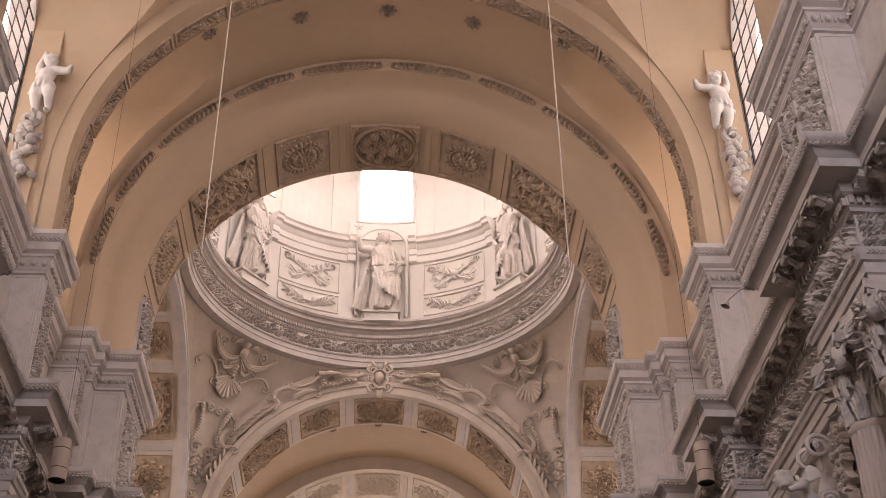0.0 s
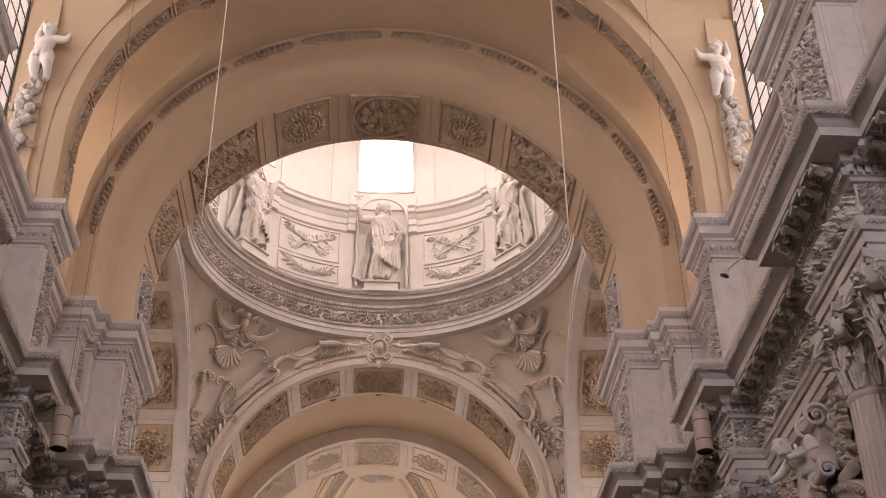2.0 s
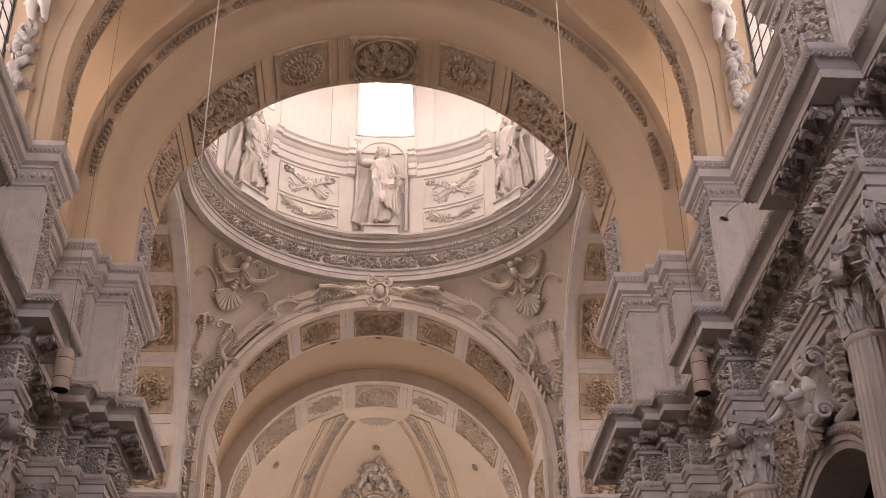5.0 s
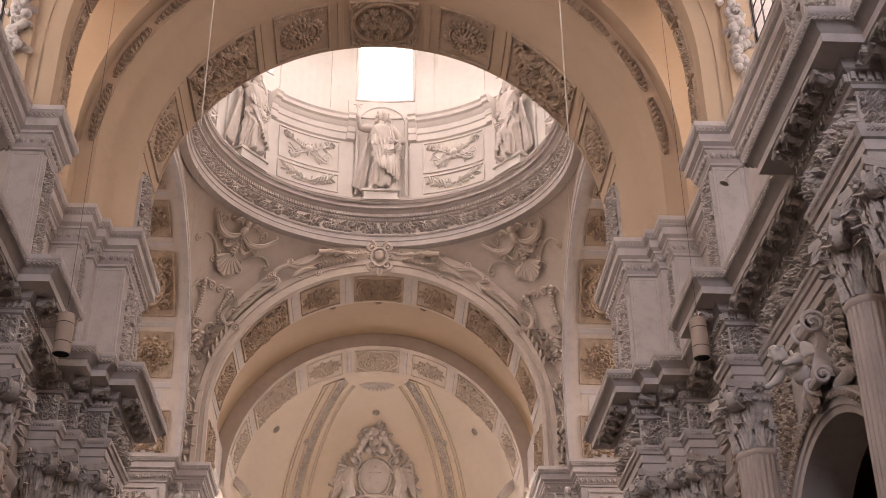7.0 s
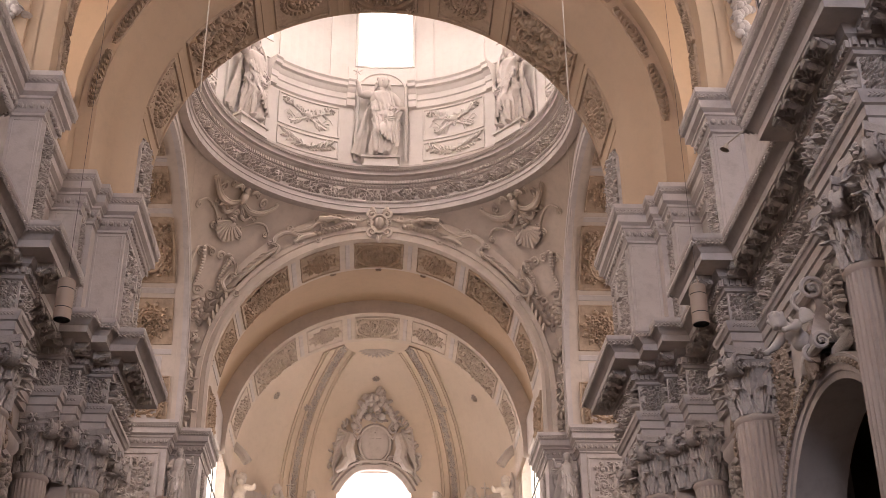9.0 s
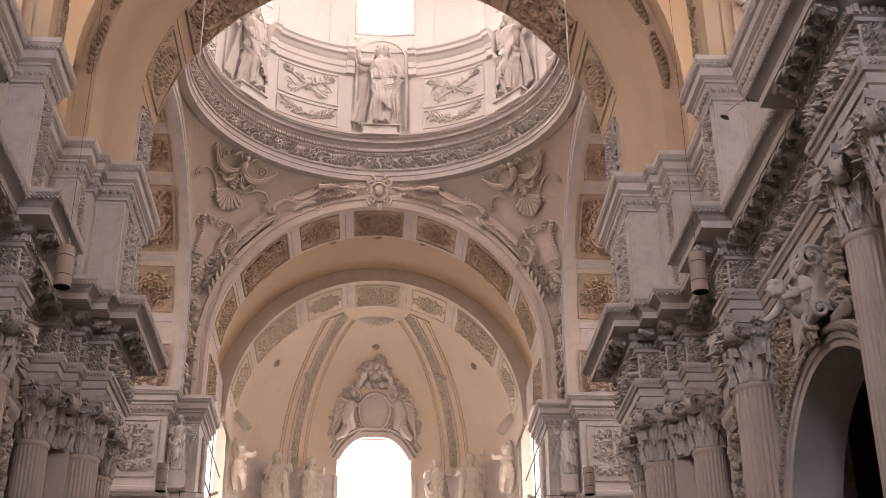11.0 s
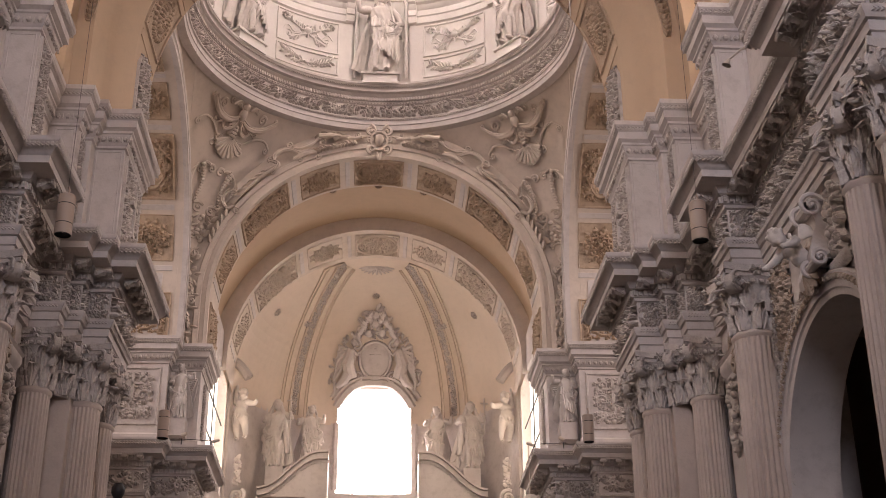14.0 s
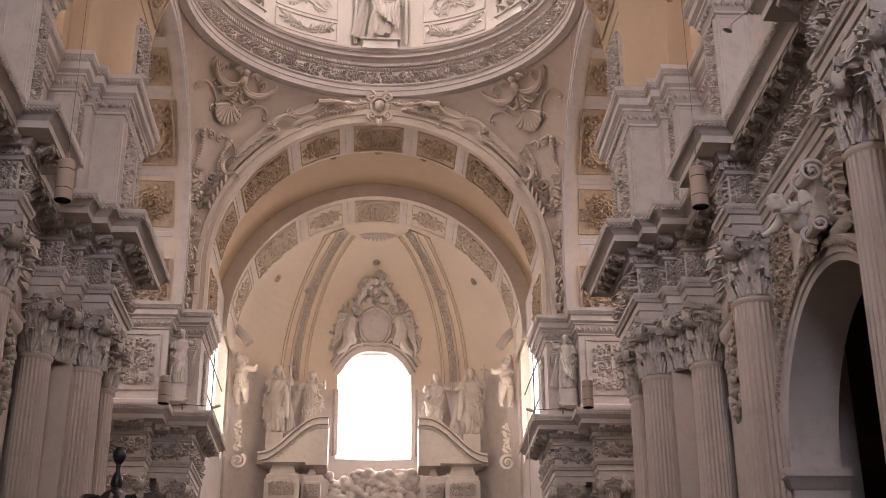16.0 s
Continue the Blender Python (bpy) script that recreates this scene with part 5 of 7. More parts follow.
def capital_on(par):
    cap = part("capital", BELL_M, RELIEF, par, "dusty composite capital with curling leaves")
    part("abacus", ABACUS_M, RELIEF, cap)
    for tier, (me, z, r, off) in enumerate(((LEAF_LOW, 10.93, 0.37, 0.0), (LEAF_TOP, 11.3, 0.39, 0.5))):
        for i in range(8):
            a = 2 * math.pi * (i + off) / 8
            lf = part("leaf", me, RELIEF, cap)
            lf.matrix_basis = Matrix.Translation((r * math.sin(a), r * math.cos(a), z)) @ Matrix.Rotation(-a, 4, "Z")
    for i in range(4):
        a = math.pi / 4 + math.pi / 2 * i
        vo = part("volute", VOLUTE, RELIEF, cap)
        vo.matrix_basis = Matrix.Translation((0.55 * math.cos(a), 0.55 * math.sin(a), 11.93)) @ Matrix.Rotation(a, 4, "Z")


def make_column():
    col = thing("column", "pale fluted stucco column with a composite leaf capital", "column", group="giant columns of the nave")
    part("base", BASE_M, COLUMN, col)
    part("shaft", SHAFT_M, COLUMN, col, "fluted column shaft")
    capital_on(col)
    return col


column = make_column()
column.location = (7.68, 16.21, 0)
for x, y in ((7.68, 17.75), (7.68, 24.33), (7.68, 28.35), (6.75, 29.39), (6.75, 30.97), (7.0, 46.1), (8.45, 45.2), (9.3, 45.2)):
    copy_thing(column, Matrix.Translation((x, y, 0)) @ Matrix.Diagonal((1.18, 1.18, 1, 1) if y == 24.33 else (1, 1, 1, 1)))
for x, y in ((7.68, 16.21), (7.68, 17.75), (7.68, 24.33), (7.68, 28.35), (6.75, 29.39), (6.75, 30.97), (7.0, 46.1), (8.45, 45.2), (9.3, 45.2)):
    copy_thing(column, Matrix.Translation((-x, y, 0)) @ Matrix.Diagonal((1.18, 1.18, 1, 1) if y == 24.33 else (1, 1, 1, 1)))
pil = thing("pilaster", "flat plain pilaster with a composite leaf capital", "pilaster", group="pilasters beside the crossing columns")
part("shaft", Geo().box(-0.38, 0.38, -0.1, 0.5, 1.5, 10.95), COLUMN, pil)
part("base", Geo().box(-0.45, 0.45, -0.16, 0.5, 0, 1.5), COLUMN, pil)
capital_on(pil)
pil.location = (7.34, 28.9, 0)
copy_thing(pil, Matrix.Translation((-7.34, 28.9, 0)))

# spandrel ornament, keystone putto bracket and garlands of the nave arch
for s, side in BOTH:
    w = bpy.data.objects["wall_" + side]
    for u0, v0, ww, hh, sd in ((18.75, 11.2, 0.9, 1.7, 1), (23.2, 11.2, 1.1, 1.7, 2)):
        part("spandrel_relief", laid(foliage, facing_nave(s, 8.0, u0, v0), ww, hh, 60 + sd, 0.1, 1.0), ORNAMENT, w)
    g = Geo()
    for m in (1, -1):
        scroll(g, m * 0.16, 0.32, 0.17, 1.0, 1.5, m, 0.06)
        scroll(g, m * 0.12, -0.3, 0.14, 4.0, 1.4, -m, 0.05)
    for i in range(6):
        leaf(g, 0, 0.15, -math.pi / 2 + (i - 2.5) * 0.3, 0.55, 0.18, 0.14, 3)
    part("keystone", Geo().join(g, facing_nave(s, 7.7, 20.75, 10.75)), ORNAMENT, w, "scrolled leaf keystone")
    # great S-shaped console over the keystone, with a fruit drop beside it
    g = Geo()
    line = [(20.25, 7.6, 10.72), (20.45, 7.58, 10.98), (20.6, 7.7, 11.3), (20.62, 7.8, 11.6), (20.64, 7.72, 11.9), (20.66, 7.8, 12.1)]
    line = [tuple(p) for p in curve([(x, y, z) for y, x, z in line])]
    g.grid([[(x - 0.04, y - 0.24, z), (x, y - 0.2, z), (x, y + 0.2, z), (x - 0.04, y + 0.24, z), (8.02, y + 0.22, z), (8.02, y - 0.22, z)] for x, y, z in line], close_v=True)
    for y0, x0, z0, r in ((20.25, 7.6, 10.72, 0.17), (20.64, 7.72, 11.92, 0.24)):
        for e in (-0.24, 0.24):
            q = Geo()
            scroll(q, 0, 0, r, 0.5, 1.6, 1, 0.05)
            g.join(q, lambda u, v, h: (x0 + u, y0 + e - (h if e < 0 else -h), z0 + v))
        g.tube([(x0, y0 - 0.24, z0), (x0, y0 + 0.24, z0)], r * 0.55, 10)
    part("console", sided(g, s), WHITE, w, "large scrolled stucco console")
    g = Geo()
    rr = random.Random(21)
    for i in range(70):
        t = i / 69
        g.blob((rr.uniform(-0.22, 0.22), -1.1 * t, rr.uniform(0.04, 0.16)), rr.uniform(0.045, 0.085), 10, 7)
        leaf(g, rr.uniform(-0.22, 0.22), -1.1 * t, rr.uniform(0, 6.28), 0.24, 0.14, 0.15, 3)
    for i in range(9):
        leaf(g, -0.3 + 0.075 * i, -1.2, -math.pi / 2, 0.28, 0.12, 0.16, 2)
    part("fruit_drop", Geo().join(g, facing_nave(s, 7.95, 19.75, 11.9)), RELIEF, w, "stucco drop of fruit and leaves")
    part("bead_row", Geo().join(laid(eggs, lambda u, v, h: (u, v, h), math.pi * 3.15, 0.06),
                                lambda u, v, h: (s * (7.78 - h), 21.0 - (3.15 + v) * math.cos(u / 3.15), 7.4 + (3.15 + v) * math.sin(u / 3.15))), ORNAMENT, w)
    # hanging garland between the pier columns
    g = Geo()
    rr = random.Random(8)
    for i in range(70):
        t = i / 69
        q = 0.28 * (1 - 0.6 * t)
        g.blob((rr.uniform(-q, q), -1.55 * t, rr.uniform(0.04, 0.14)), rr.uniform(0.05, 0.1), 8, 6)
    for i in range(30):
        t = i / 29
        leaf(g, rr.uniform(-0.2, 0.2), -1.5 * t, rr.uniform(3.6, 5.8), 0.26, 0.16, 0.07, 3)
    part("garland", Geo().join(g, facing_nave(s, 8.0, 27.15, 10.95)), RELIEF, w, "hanging stucco fruit garland")
    g = Geo()
    for z, q in ((12.1, 0.3), (11.6, 0.2)):
        scroll(g, 0.0, z - 11.8, q, 1.0, 1.4, 1, 0.1)
        scroll(g, 0.5, z - 11.8, q, 2.0, 1.4, -1, 0.1)
    part("scroll_bracket", Geo().join(g, facing_nave(s, 7.95, 25.9, 11.3)), ORNAMENT, w)
    # carved strips that climb beside the arch
    for y0 in (18.02, 24.0):
        g = laid(rinceau, lambda u, v, h: (v, u, h), 4.2, 0.42, 66, 0.07, 0.4)
        part("carved_strip", Geo().join(g, facing_nave(s, 7.98, y0, 7.6)), RELIEF, w, "upright strip of carved shells and leaves")
    # carved band that follows the arch outside its moulding
    g = laid(rinceau, lambda u, v, h: (u, v, h), math.radians(150) * 3.62, 0.36, 67, 0.06, 0.36)
    part("carved_band", Geo().join(g, lambda u, v, h: (s * (7.98 - h), 21.0 - (3.62 + v) * math.cos(u / 3.62 + 0.26), 7.4 + (3.62 + v) * math.sin(u / 3.62 + 0.26))), RELIEF, w)
    # cornice of the little bay
    g = Geo().run([(0, 10.98), (0.06, 11.0), (0.08, 11.12), (0.16, 11.2), (0.2, 11.28), (0.2, 11.4), (0.26, 11.46), (0, 11.5)], [(8.0, 25.3), (8.0, 27.5)])
    part("bay_cornice", sided(g, s), WHITE, w)


# ---- statues, each one plain mesh ----
def cloth(g, p0, p1, q0, q1, folds, amp, seed, n=28, m=14):
    """A hanging sheet from the edge p0-p1 to the edge q0-q1, in deep folds."""
    p0, p1, q0, q1 = (Vector(p) for p in (p0, p1, q0, q1))
    side = (p1 - p0).cross(q0 - p0)
    side = side.normalized() if side.length > 1e-6 else Vector((0, -1, 0))
    rows = []
    for i in range(m + 1):
        t = i / m
        a, b = p0.lerp(q0, t), p1.lerp(q1, t)
        row = []
        for j in range(n + 1):
            u = j / n
            w = noise.noise((u * 3 + seed, t * 2, seed * 0.7))
            d = amp * (0.25 + 0.75 * t) * (1 - 2 * abs(math.sin(math.pi * folds * (u + 0.12 * w) + 1.5 * t)) ** 0.7)
            row.append(tuple(a.lerp(b, u) + side * (d + 0.4 * amp * w)))
        rows.append(row)
    g.grid(rows)
    g.grid([[tuple(Vector(p) - side * amp * 0.5) for p in r] for r in rows])


def statue(h, seed, lean=0.0, arm_l=0.4, arm_r=0.9, wings=False, staff=False, hood=False):
    """A draped standing figure: faces -y, feet on z = 0."""
    rnd = random.Random(seed)
    g = Geo()
    k = h / 7.6
    sway = lambda t: 0.35 * k * math.sin(math.pi * t * 1.1) * lean
    rows = []
    n, m = 84, 64
    ph = [rnd.uniform(0, 6.28) for _ in range(6)]
    d = 1 if lean >= 0 else -1

    def ridge(x, sharp=0.7):
        return 1 - 2 * abs(math.sin(x / 2)) ** sharp

    for i in range(m + 1):
        t = i / m
        z = 6.35 * k * t
        wx = k * (1.0 - 0.28 * t + 0.2 * math.sin(math.pi * min(1, t * 1.15)) - 0.16 * math.exp(-((t - 0.68) / 0.07) ** 2) + 0.2 * math.exp(-((t - 0.9) / 0.1) ** 2))
        if t > 0.93:
            wx *= 1 - (t - 0.93) / 0.07 * 0.62
        wy = wx * 0.74
        skirt = max(0.0, min(1.0, (0.66 - t) / 0.1))
        row = []
        for j in range(n):
            a = 2 * math.pi * j / n
            warp = 1.5 * noise.noise((2.0 * math.cos(a) + seed, 2.0 * math.sin(a), 3.2 * t))
            long_ = ridge(9 * a + ph[0] + 3.0 * t * d + 2.0 * warp) * 0.15 * (1.1 - 0.5 * t)
            slant = ridge(5 * a + 22 * t * d + ph[1] + 2.5 * warp) * 0.13
            small = ridge(14 * a - 9 * t + ph[2] + 3 * warp) * 0.06
            if t > 0.66:
                f = 1 + 0.07 * ridge(6 * a + 18 * t * d + ph[3] + 2 * warp) + 0.04 * small
            else:
                mixf = max(0.0, min(1.0, (t - 0.28) / 0.22))
                f = 1 + (1 - mixf) * long_ + mixf * slant + small + 0.1 * warp * 0.4
            x, y = wx * f * math.cos(a), wy * f * math.sin(a)
            knee = 0.5 * k * math.exp(-((t - 0.34) / 0.13) ** 2) * max(0, -math.sin(a + 0.55 * d)) ** 4
            hem = 0.35 * k * max(0, -math.sin(a)) * math.exp(-(t / 0.05) ** 2) * (0.5 + noise.noise((3 * math.cos(a), 3 * math.sin(a), seed)))
            row.append((x + sway(t), y - knee, z + hem))
        rows.append(row)
    g.grid(rows, close_v=True)
    # cloak behind, mantle swung from one hip, flounce at the waist
    cloth(g, (-d * 0.7 * k, 0.35 * k, 6.1 * k), (-d * 0.9 * k, 0.1 * k, 5.7 * k), (-d * 1.15 * k, 0.3 * k, 0.25 * k), (-d * 2.1 * k, 0.1 * k, 0.7 * k), 4, 0.16 * k, seed)
    cloth(g, (d * 0.6 * k, 0.4 * k, 6.1 * k), (d * 0.95 * k, 0.1 * k, 5.6 * k), (d * 0.9 * k, 0.4 * k, 2.6 * k), (d * 1.75 * k, 0.05 * k, 3.2 * k), 3, 0.16 * k, seed + 3)
    cloth(g, (-d * 0.75 * k, -0.62 * k, 4.15 * k), (d * 0.95 * k, -0.35 * k, 4.4 * k), (-d * 0.2 * k, -1.15 * k, 1.7 * k), (d * 1.35 * k, -0.6 * k, 0.7 * k), 5, 0.15 * k, seed + 5)
    rows = []
    for i in range(6):
        t = i / 5
        rows.append([((0.74 + 0.24 * t + 0.1 * t * math.sin(11 * b_ + seed)) * k * math.cos(b_) + sway(0.62), (0.58 + 0.24 * t + 0.1 * t * math.sin(11 * b_ + seed)) * k * math.sin(b_), k * (4.35 - 0.85 * t + 0.16 * t * math.sin(5 * b_ + seed))) for b_ in [2 * math.pi * j / 48 for j in range(48)]])
    g.grid(rows, close_v=True)
    # sash over the breast and a puffed fold on the hip
    cloth(g, (-d * 0.85 * k, -0.45 * k, 4.9 * k), (d * 0.75 * k, -0.3 * k, 6.2 * k), (-d * 0.75 * k, -0.75 * k, 3.9 * k), (d * 1.25 * k, -0.35 * k, 4.3 * k), 6, 0.14 * k, seed + 9)
    for q in range(7):
        b_ = q / 6
        g.tube([(d * (0.7 + 0.2 * b_) * k, -0.55 * k + 0.6 * k * b_, (4.7 - 0.1 * q) * k), (d * (1.35 + 0.1 * math.sin(q)) * k, -0.5 * k + 0.5 * k * b_, (4.3 - 0.17 * q) * k), (d * (0.95 + 0.1 * b_) * k, -0.62 * k + 0.4 * k * b_, (3.6 - 0.16 * q) * k), (d * 0.2 * k, -0.85 * k, (3.3 - 0.16 * q) * k)], [0.08 * k, 0.17 * k, 0.14 * k, 0.05 * k], 6)
    # bare shin stepping forward
    g.tube([(-d * 0.4 * k, -0.75 * k, 0.15 * k), (-d * 0.38 * k, -0.8 * k, 1.0 * k), (-d * 0.36 * k, -0.72 * k, 1.9 * k)], [0.15 * k, 0.23 * k, 0.27 * k], 9)
    for e in (-1, 1):
        g.blob((e * 0.42 * k, -0.75 * k, 0.12 * k), (0.24 * k, 0.5 * k, 0.18 * k), 8, 5)
    top = sway(0.95)
    g.tube([(top, 0, 6.1 * k), (top + 0.05 * k, -0.08 * k, 6.75 * k)], [0.28 * k, 0.22 * k], 8)
    hs = 1.05
    hx = top + 0.12 * k * (1 if lean >= 0 else -1)
    g.blob((hx, -0.14 * k, 7.1 * k), (0.4 * k * hs, 0.46 * k * hs, 0.55 * k * hs), 12, 8)
    g.blob((hx, -0.56 * k * hs, 7.05 * k), (0.07 * k, 0.1 * k, 0.14 * k), 6, 4)
    for q in range(14):
        a, e = rnd.uniform(0, 6.28), rnd.uniform(-0.1, 1.2)
        g.blob((hx + 0.4 * k * hs * math.cos(a) * math.cos(e), -0.05 * k + 0.42 * k * hs * abs(math.sin(a)) * math.cos(e), 7.15 * k + 0.5 * k * hs * math.sin(e)), 0.19 * k * hs, 6, 4)
    if not hood:
        for q in range(16):
            e = q % 2 * 2 - 1
            g.tube([(hx + e * 0.2 * k, 0.1 * k, (7.5 - 0.03 * q) * k), (hx + e * (0.45 + 0.012 * q) * k, 0.05 * k, (7.1 - 0.03 * q) * k), (hx + e * (0.4 + 0.02 * q) * k, 0.12 * k, (6.6 - 0.03 * q) * k)], [0.09 * k, 0.11 * k, 0.06 * k], 5)
        g.blob((hx, -0.42 * k, 6.78 * k), (0.16 * k, 0.14 * k, 0.12 * k), 6, 4)
    if hood:
        g.blob((hx, 0.02 * k, 7.15 * k), (0.52 * k, 0.5 * k, 0.66 * k), 10, 7)
        for e in (-1, 1):
            g.tube([(hx + e * 0.45 * k, -0.1 * k, 7.0 * k), (hx + e * 0.75 * k, -0.1 * k, 5.9 * k), (hx + e * 0.95 * k, 0, 4.0 * k), (hx + e * 1.25 * k, 0, 1.6 * k)], [0.16 * k, 0.3 * k, 0.4 * k, 0.3 * k], 7)
    for e, raise_ in ((-1, arm_l), (1, arm_r)):
        sh = Vector((top + e * 0.82 * k, 0, 5.95 * k))
        el = sh + Vector((e * k * (0.5 + 0.45 * abs(raise_)), -0.35 * k, k * (-1.15 + 1.35 * raise_)))
        wr = el + Vector((e * k * (-0.5 + 0.9 * max(0, raise_)), -0.6 * k, k * (-0.2 + 1.2 * raise_)))
        if raise_ < 0.06:
            el = sh + Vector((e * 0.85 * k, 0.1 * k, -1.15 * k))
            wr = Vector((top + e * 0.72 * k, -0.55 * k, 4.4 * k))
        up = 0.34
        g.tube([tuple(sh), tuple((sh + el) / 2), tuple(el), tuple((el + wr) / 2), tuple(wr)], [up * k, (up + 0.03) * k, 0.25 * k, 0.22 * k, 0.15 * k], 8)
        g.blob(tuple(wr), (0.2 * k, 0.16 * k, 0.24 * k), 7, 5)
        if raise_ > 0.7 and not (wings or staff):
            g.tube([tuple(wr), (wr.x - 0.05 * k, wr.y, wr.z + 0.9 * k)], 0.05 * k, 5)
            for q in range(5):
                b_ = 2 * math.pi * q / 5
                g.tube([(wr.x, wr.y, wr.z + k), (wr.x + 0.4 * k * math.sin(b_), wr.y, wr.z + k + 0.4 * k * math.cos(b_))], [0.1 * k, 0.03 * k], 5)
        if staff and e > 0:
            g.tube([(wr.x, wr.y, wr.z - 2.0 * k), (wr.x, wr.y, wr.z + 2.0 * k)], 0.07 * k, 6)
            g.tube([(wr.x - 0.45 * k, wr.y, wr.z + 1.4 * k), (wr.x + 0.45 * k, wr.y, wr.z + 1.4 * k)], 0.07 * k, 6)
    if wings:
        for e in (-1, 1):
            for q in range(7):
                a = 0.5 + q * 0.28
                ln = k * (2.4 - 0.15 * q)
                p0 = (e * 0.5 * k, 0.45 * k, 5.5 * k - 0.25 * k * q)
                p1 = (e * (0.5 * k + ln * 0.6), 0.7 * k, 5.9 * k - 0.3 * k * q)
                p2 = (e * (0.5 * k + ln * 0.75), 0.75 * k, 5.0 * k - 0.55 * k * q)
                g.tube([p0, p1, p2], [0.2 * k, 0.17 * k, 0.05 * k], 6)
    return g


def putto(h, lean=0.5, arm_l=(-0.6, -0.3, 0.2), arm_r=(0.3, -0.1, 1.0), bend=0.0, turn=0.4, wings=False):
    """A plump child: faces -y, feet near z = 0; arms are the ways from shoulder to hand."""
    g = Geo()
    k = h / 4.6

    def limb(pts, rad):
        line = curve(pts, 5)
        n = len(line)
        for i, p in enumerate(line):
            t = i / (n - 1) * (len(rad) - 1)
            a = min(len(rad) - 2, int(t))
            g.blob(tuple(c * k for c in p), (rad[a] + (rad[a + 1] - rad[a]) * (t - a)) * k, 10, 7)

    d = 1 if lean >= 0 else -1
    hip = (0.12 * d, 0.1 + 0.35 * bend, 2.0)
    chest = (0.0, -0.3 * bend, 2.95)
    # standing leg and free leg
    limb([(0.3 * d + hip[0], hip[1], 1.85), (0.36 * d, -0.12, 1.05), (0.26 * d, 0.05, 0.25), (0.26 * d, -0.05, 0.08)], [0.42, 0.33, 0.2, 0.14])
    limb([(-0.28 * d + hip[0], hip[1], 1.85), (-0.5 * d, -0.35 - 0.4 * bend, 1.15), (-0.42 * d, 0.1 + 0.5 * bend, 0.5), (-0.4 * d, 0.05 + 0.6 * bend, 0.2)], [0.42, 0.33, 0.21, 0.14])
    for x, y, z in ((0.26 * d, -0.22, 0.06), (-0.4 * d, -0.1 + 0.6 * bend, 0.14)):
        g.blob((x * k, y * k, z * k), (0.14 * k, 0.28 * k, 0.1 * k), 9, 6)
    g.blob((hip[0] * k, hip[1] * k, hip[2] * k), (0.58 * k, 0.46 * k, 0.46 * k), 14, 9)
    g.blob((0.05 * d * k, (-0.14 - 0.05 * bend) * k, 2.42 * k), (0.54 * k, 0.45 * k, 0.5 * k), 14, 9)
    g.blob((chest[0] * k, chest[1] * k, chest[2] * k), (0.55 * k, 0.4 * k, 0.48 * k), 14, 9)
    hx, hy, hz = -0.12 * d, chest[1] - 0.12 - 0.2 * bend, 3.86 - 0.15 * bend
    limb([(0, chest[1], 3.2), (0.5 * hx, (chest[1] + hy) / 2, 3.5)], [0.25, 0.2])
    g.blob((hx * k, hy * k, hz * k), (0.4 * k, 0.42 * k, 0.46 * k), 14, 9)
    tx, ty = math.sin(turn), -math.cos(turn)
    g.blob(((hx + 0.4 * tx) * k, (hy + 0.4 * ty) * k, (hz - 0.06) * k), 0.08 * k, 7, 5)
    for e in (-1, 1):
        g.blob(((hx + 0.3 * tx - 0.17 * e * ty) * k, (hy + 0.3 * ty + 0.17 * e * tx) * k, (hz - 0.14) * k), 0.14 * k, 8, 5)
    rnd = random.Random(3)
    for i in range(26):
        a, e = rnd.uniform(0, 6.28), rnd.uniform(0.0, 1.5)
        q = (math.cos(a) * math.cos(e), math.sin(a) * math.cos(e))
        if q[0] * tx + q[1] * ty < 0.55:
            g.blob(((hx + 0.4 * q[0]) * k, (hy + 0.4 * q[1]) * k, (hz + 0.1 + 0.38 * math.sin(e)) * k), 0.13 * k, 7, 5)
    for e, way in ((-1, arm_l), (1, arm_r)):
        p0 = Vector((e * 0.5, chest[1], 3.2))
        p2 = p0 + Vector(way) * 1.45
        p1 = (p0 + p2) / 2 + Vector((e * 0.18, 0.12, -0.12))
        limb([tuple(p0), tuple(p1), tuple(p2)], [0.27, 0.23, 0.13])
        g.blob(tuple(p2 * k), (0.15 * k, 0.13 * k, 0.17 * k), 8, 5)
    # loincloth, twisted and flying to one side
    for i in range(9):
        a = math.pi * (0.9 + 1.2 * i / 8)
        q = 0.12 * math.sin(2.3 * i)
        limb([(0.6 * math.cos(a) + hip[0], 0.5 * math.sin(a) + hip[1], 2.2 + q * 0.5), (0.62 * math.cos(a) + hip[0] + 0.06 * d, 0.56 * math.sin(a) + hip[1], 1.75 + q)], [0.12, 0.08])
    limb([(0.6 * d, 0.2, 2.1), (1.0 * d, 0.3, 1.8), (0.95 * d, 0.35, 1.2)], [0.16, 0.2, 0.07])
    if wings:
        for e in (-1, 1):
            for q in range(5):
                limb([(e * 0.25, 0.35, 3.1), (e * (0.5 + 0.1 * q), 0.7, 3.6 - 0.2 * q), (e * (0.8 + 0.04 * q), 0.95, 3.2 - 0.38 * q)], [0.12, 0.1, 0.04])
    return g


def place_putto(label, geo, at, turn, group):
    """One plain figure, its limbs fused into a smooth body."""
    ob = place_statue("putto", label, "putto", geo.mesh("putto", 60), at, turn, group)
    fuse = ob.modifiers.new("fuse", "REMESH")
    fuse.mode, fuse.voxel_size, fuse.use_smooth_shade = "VOXEL", 0.024, True
    soft = ob.modifiers.new("soften", "SMOOTH")
    soft.factor, soft.iterations = 0.5, 4
    return ob


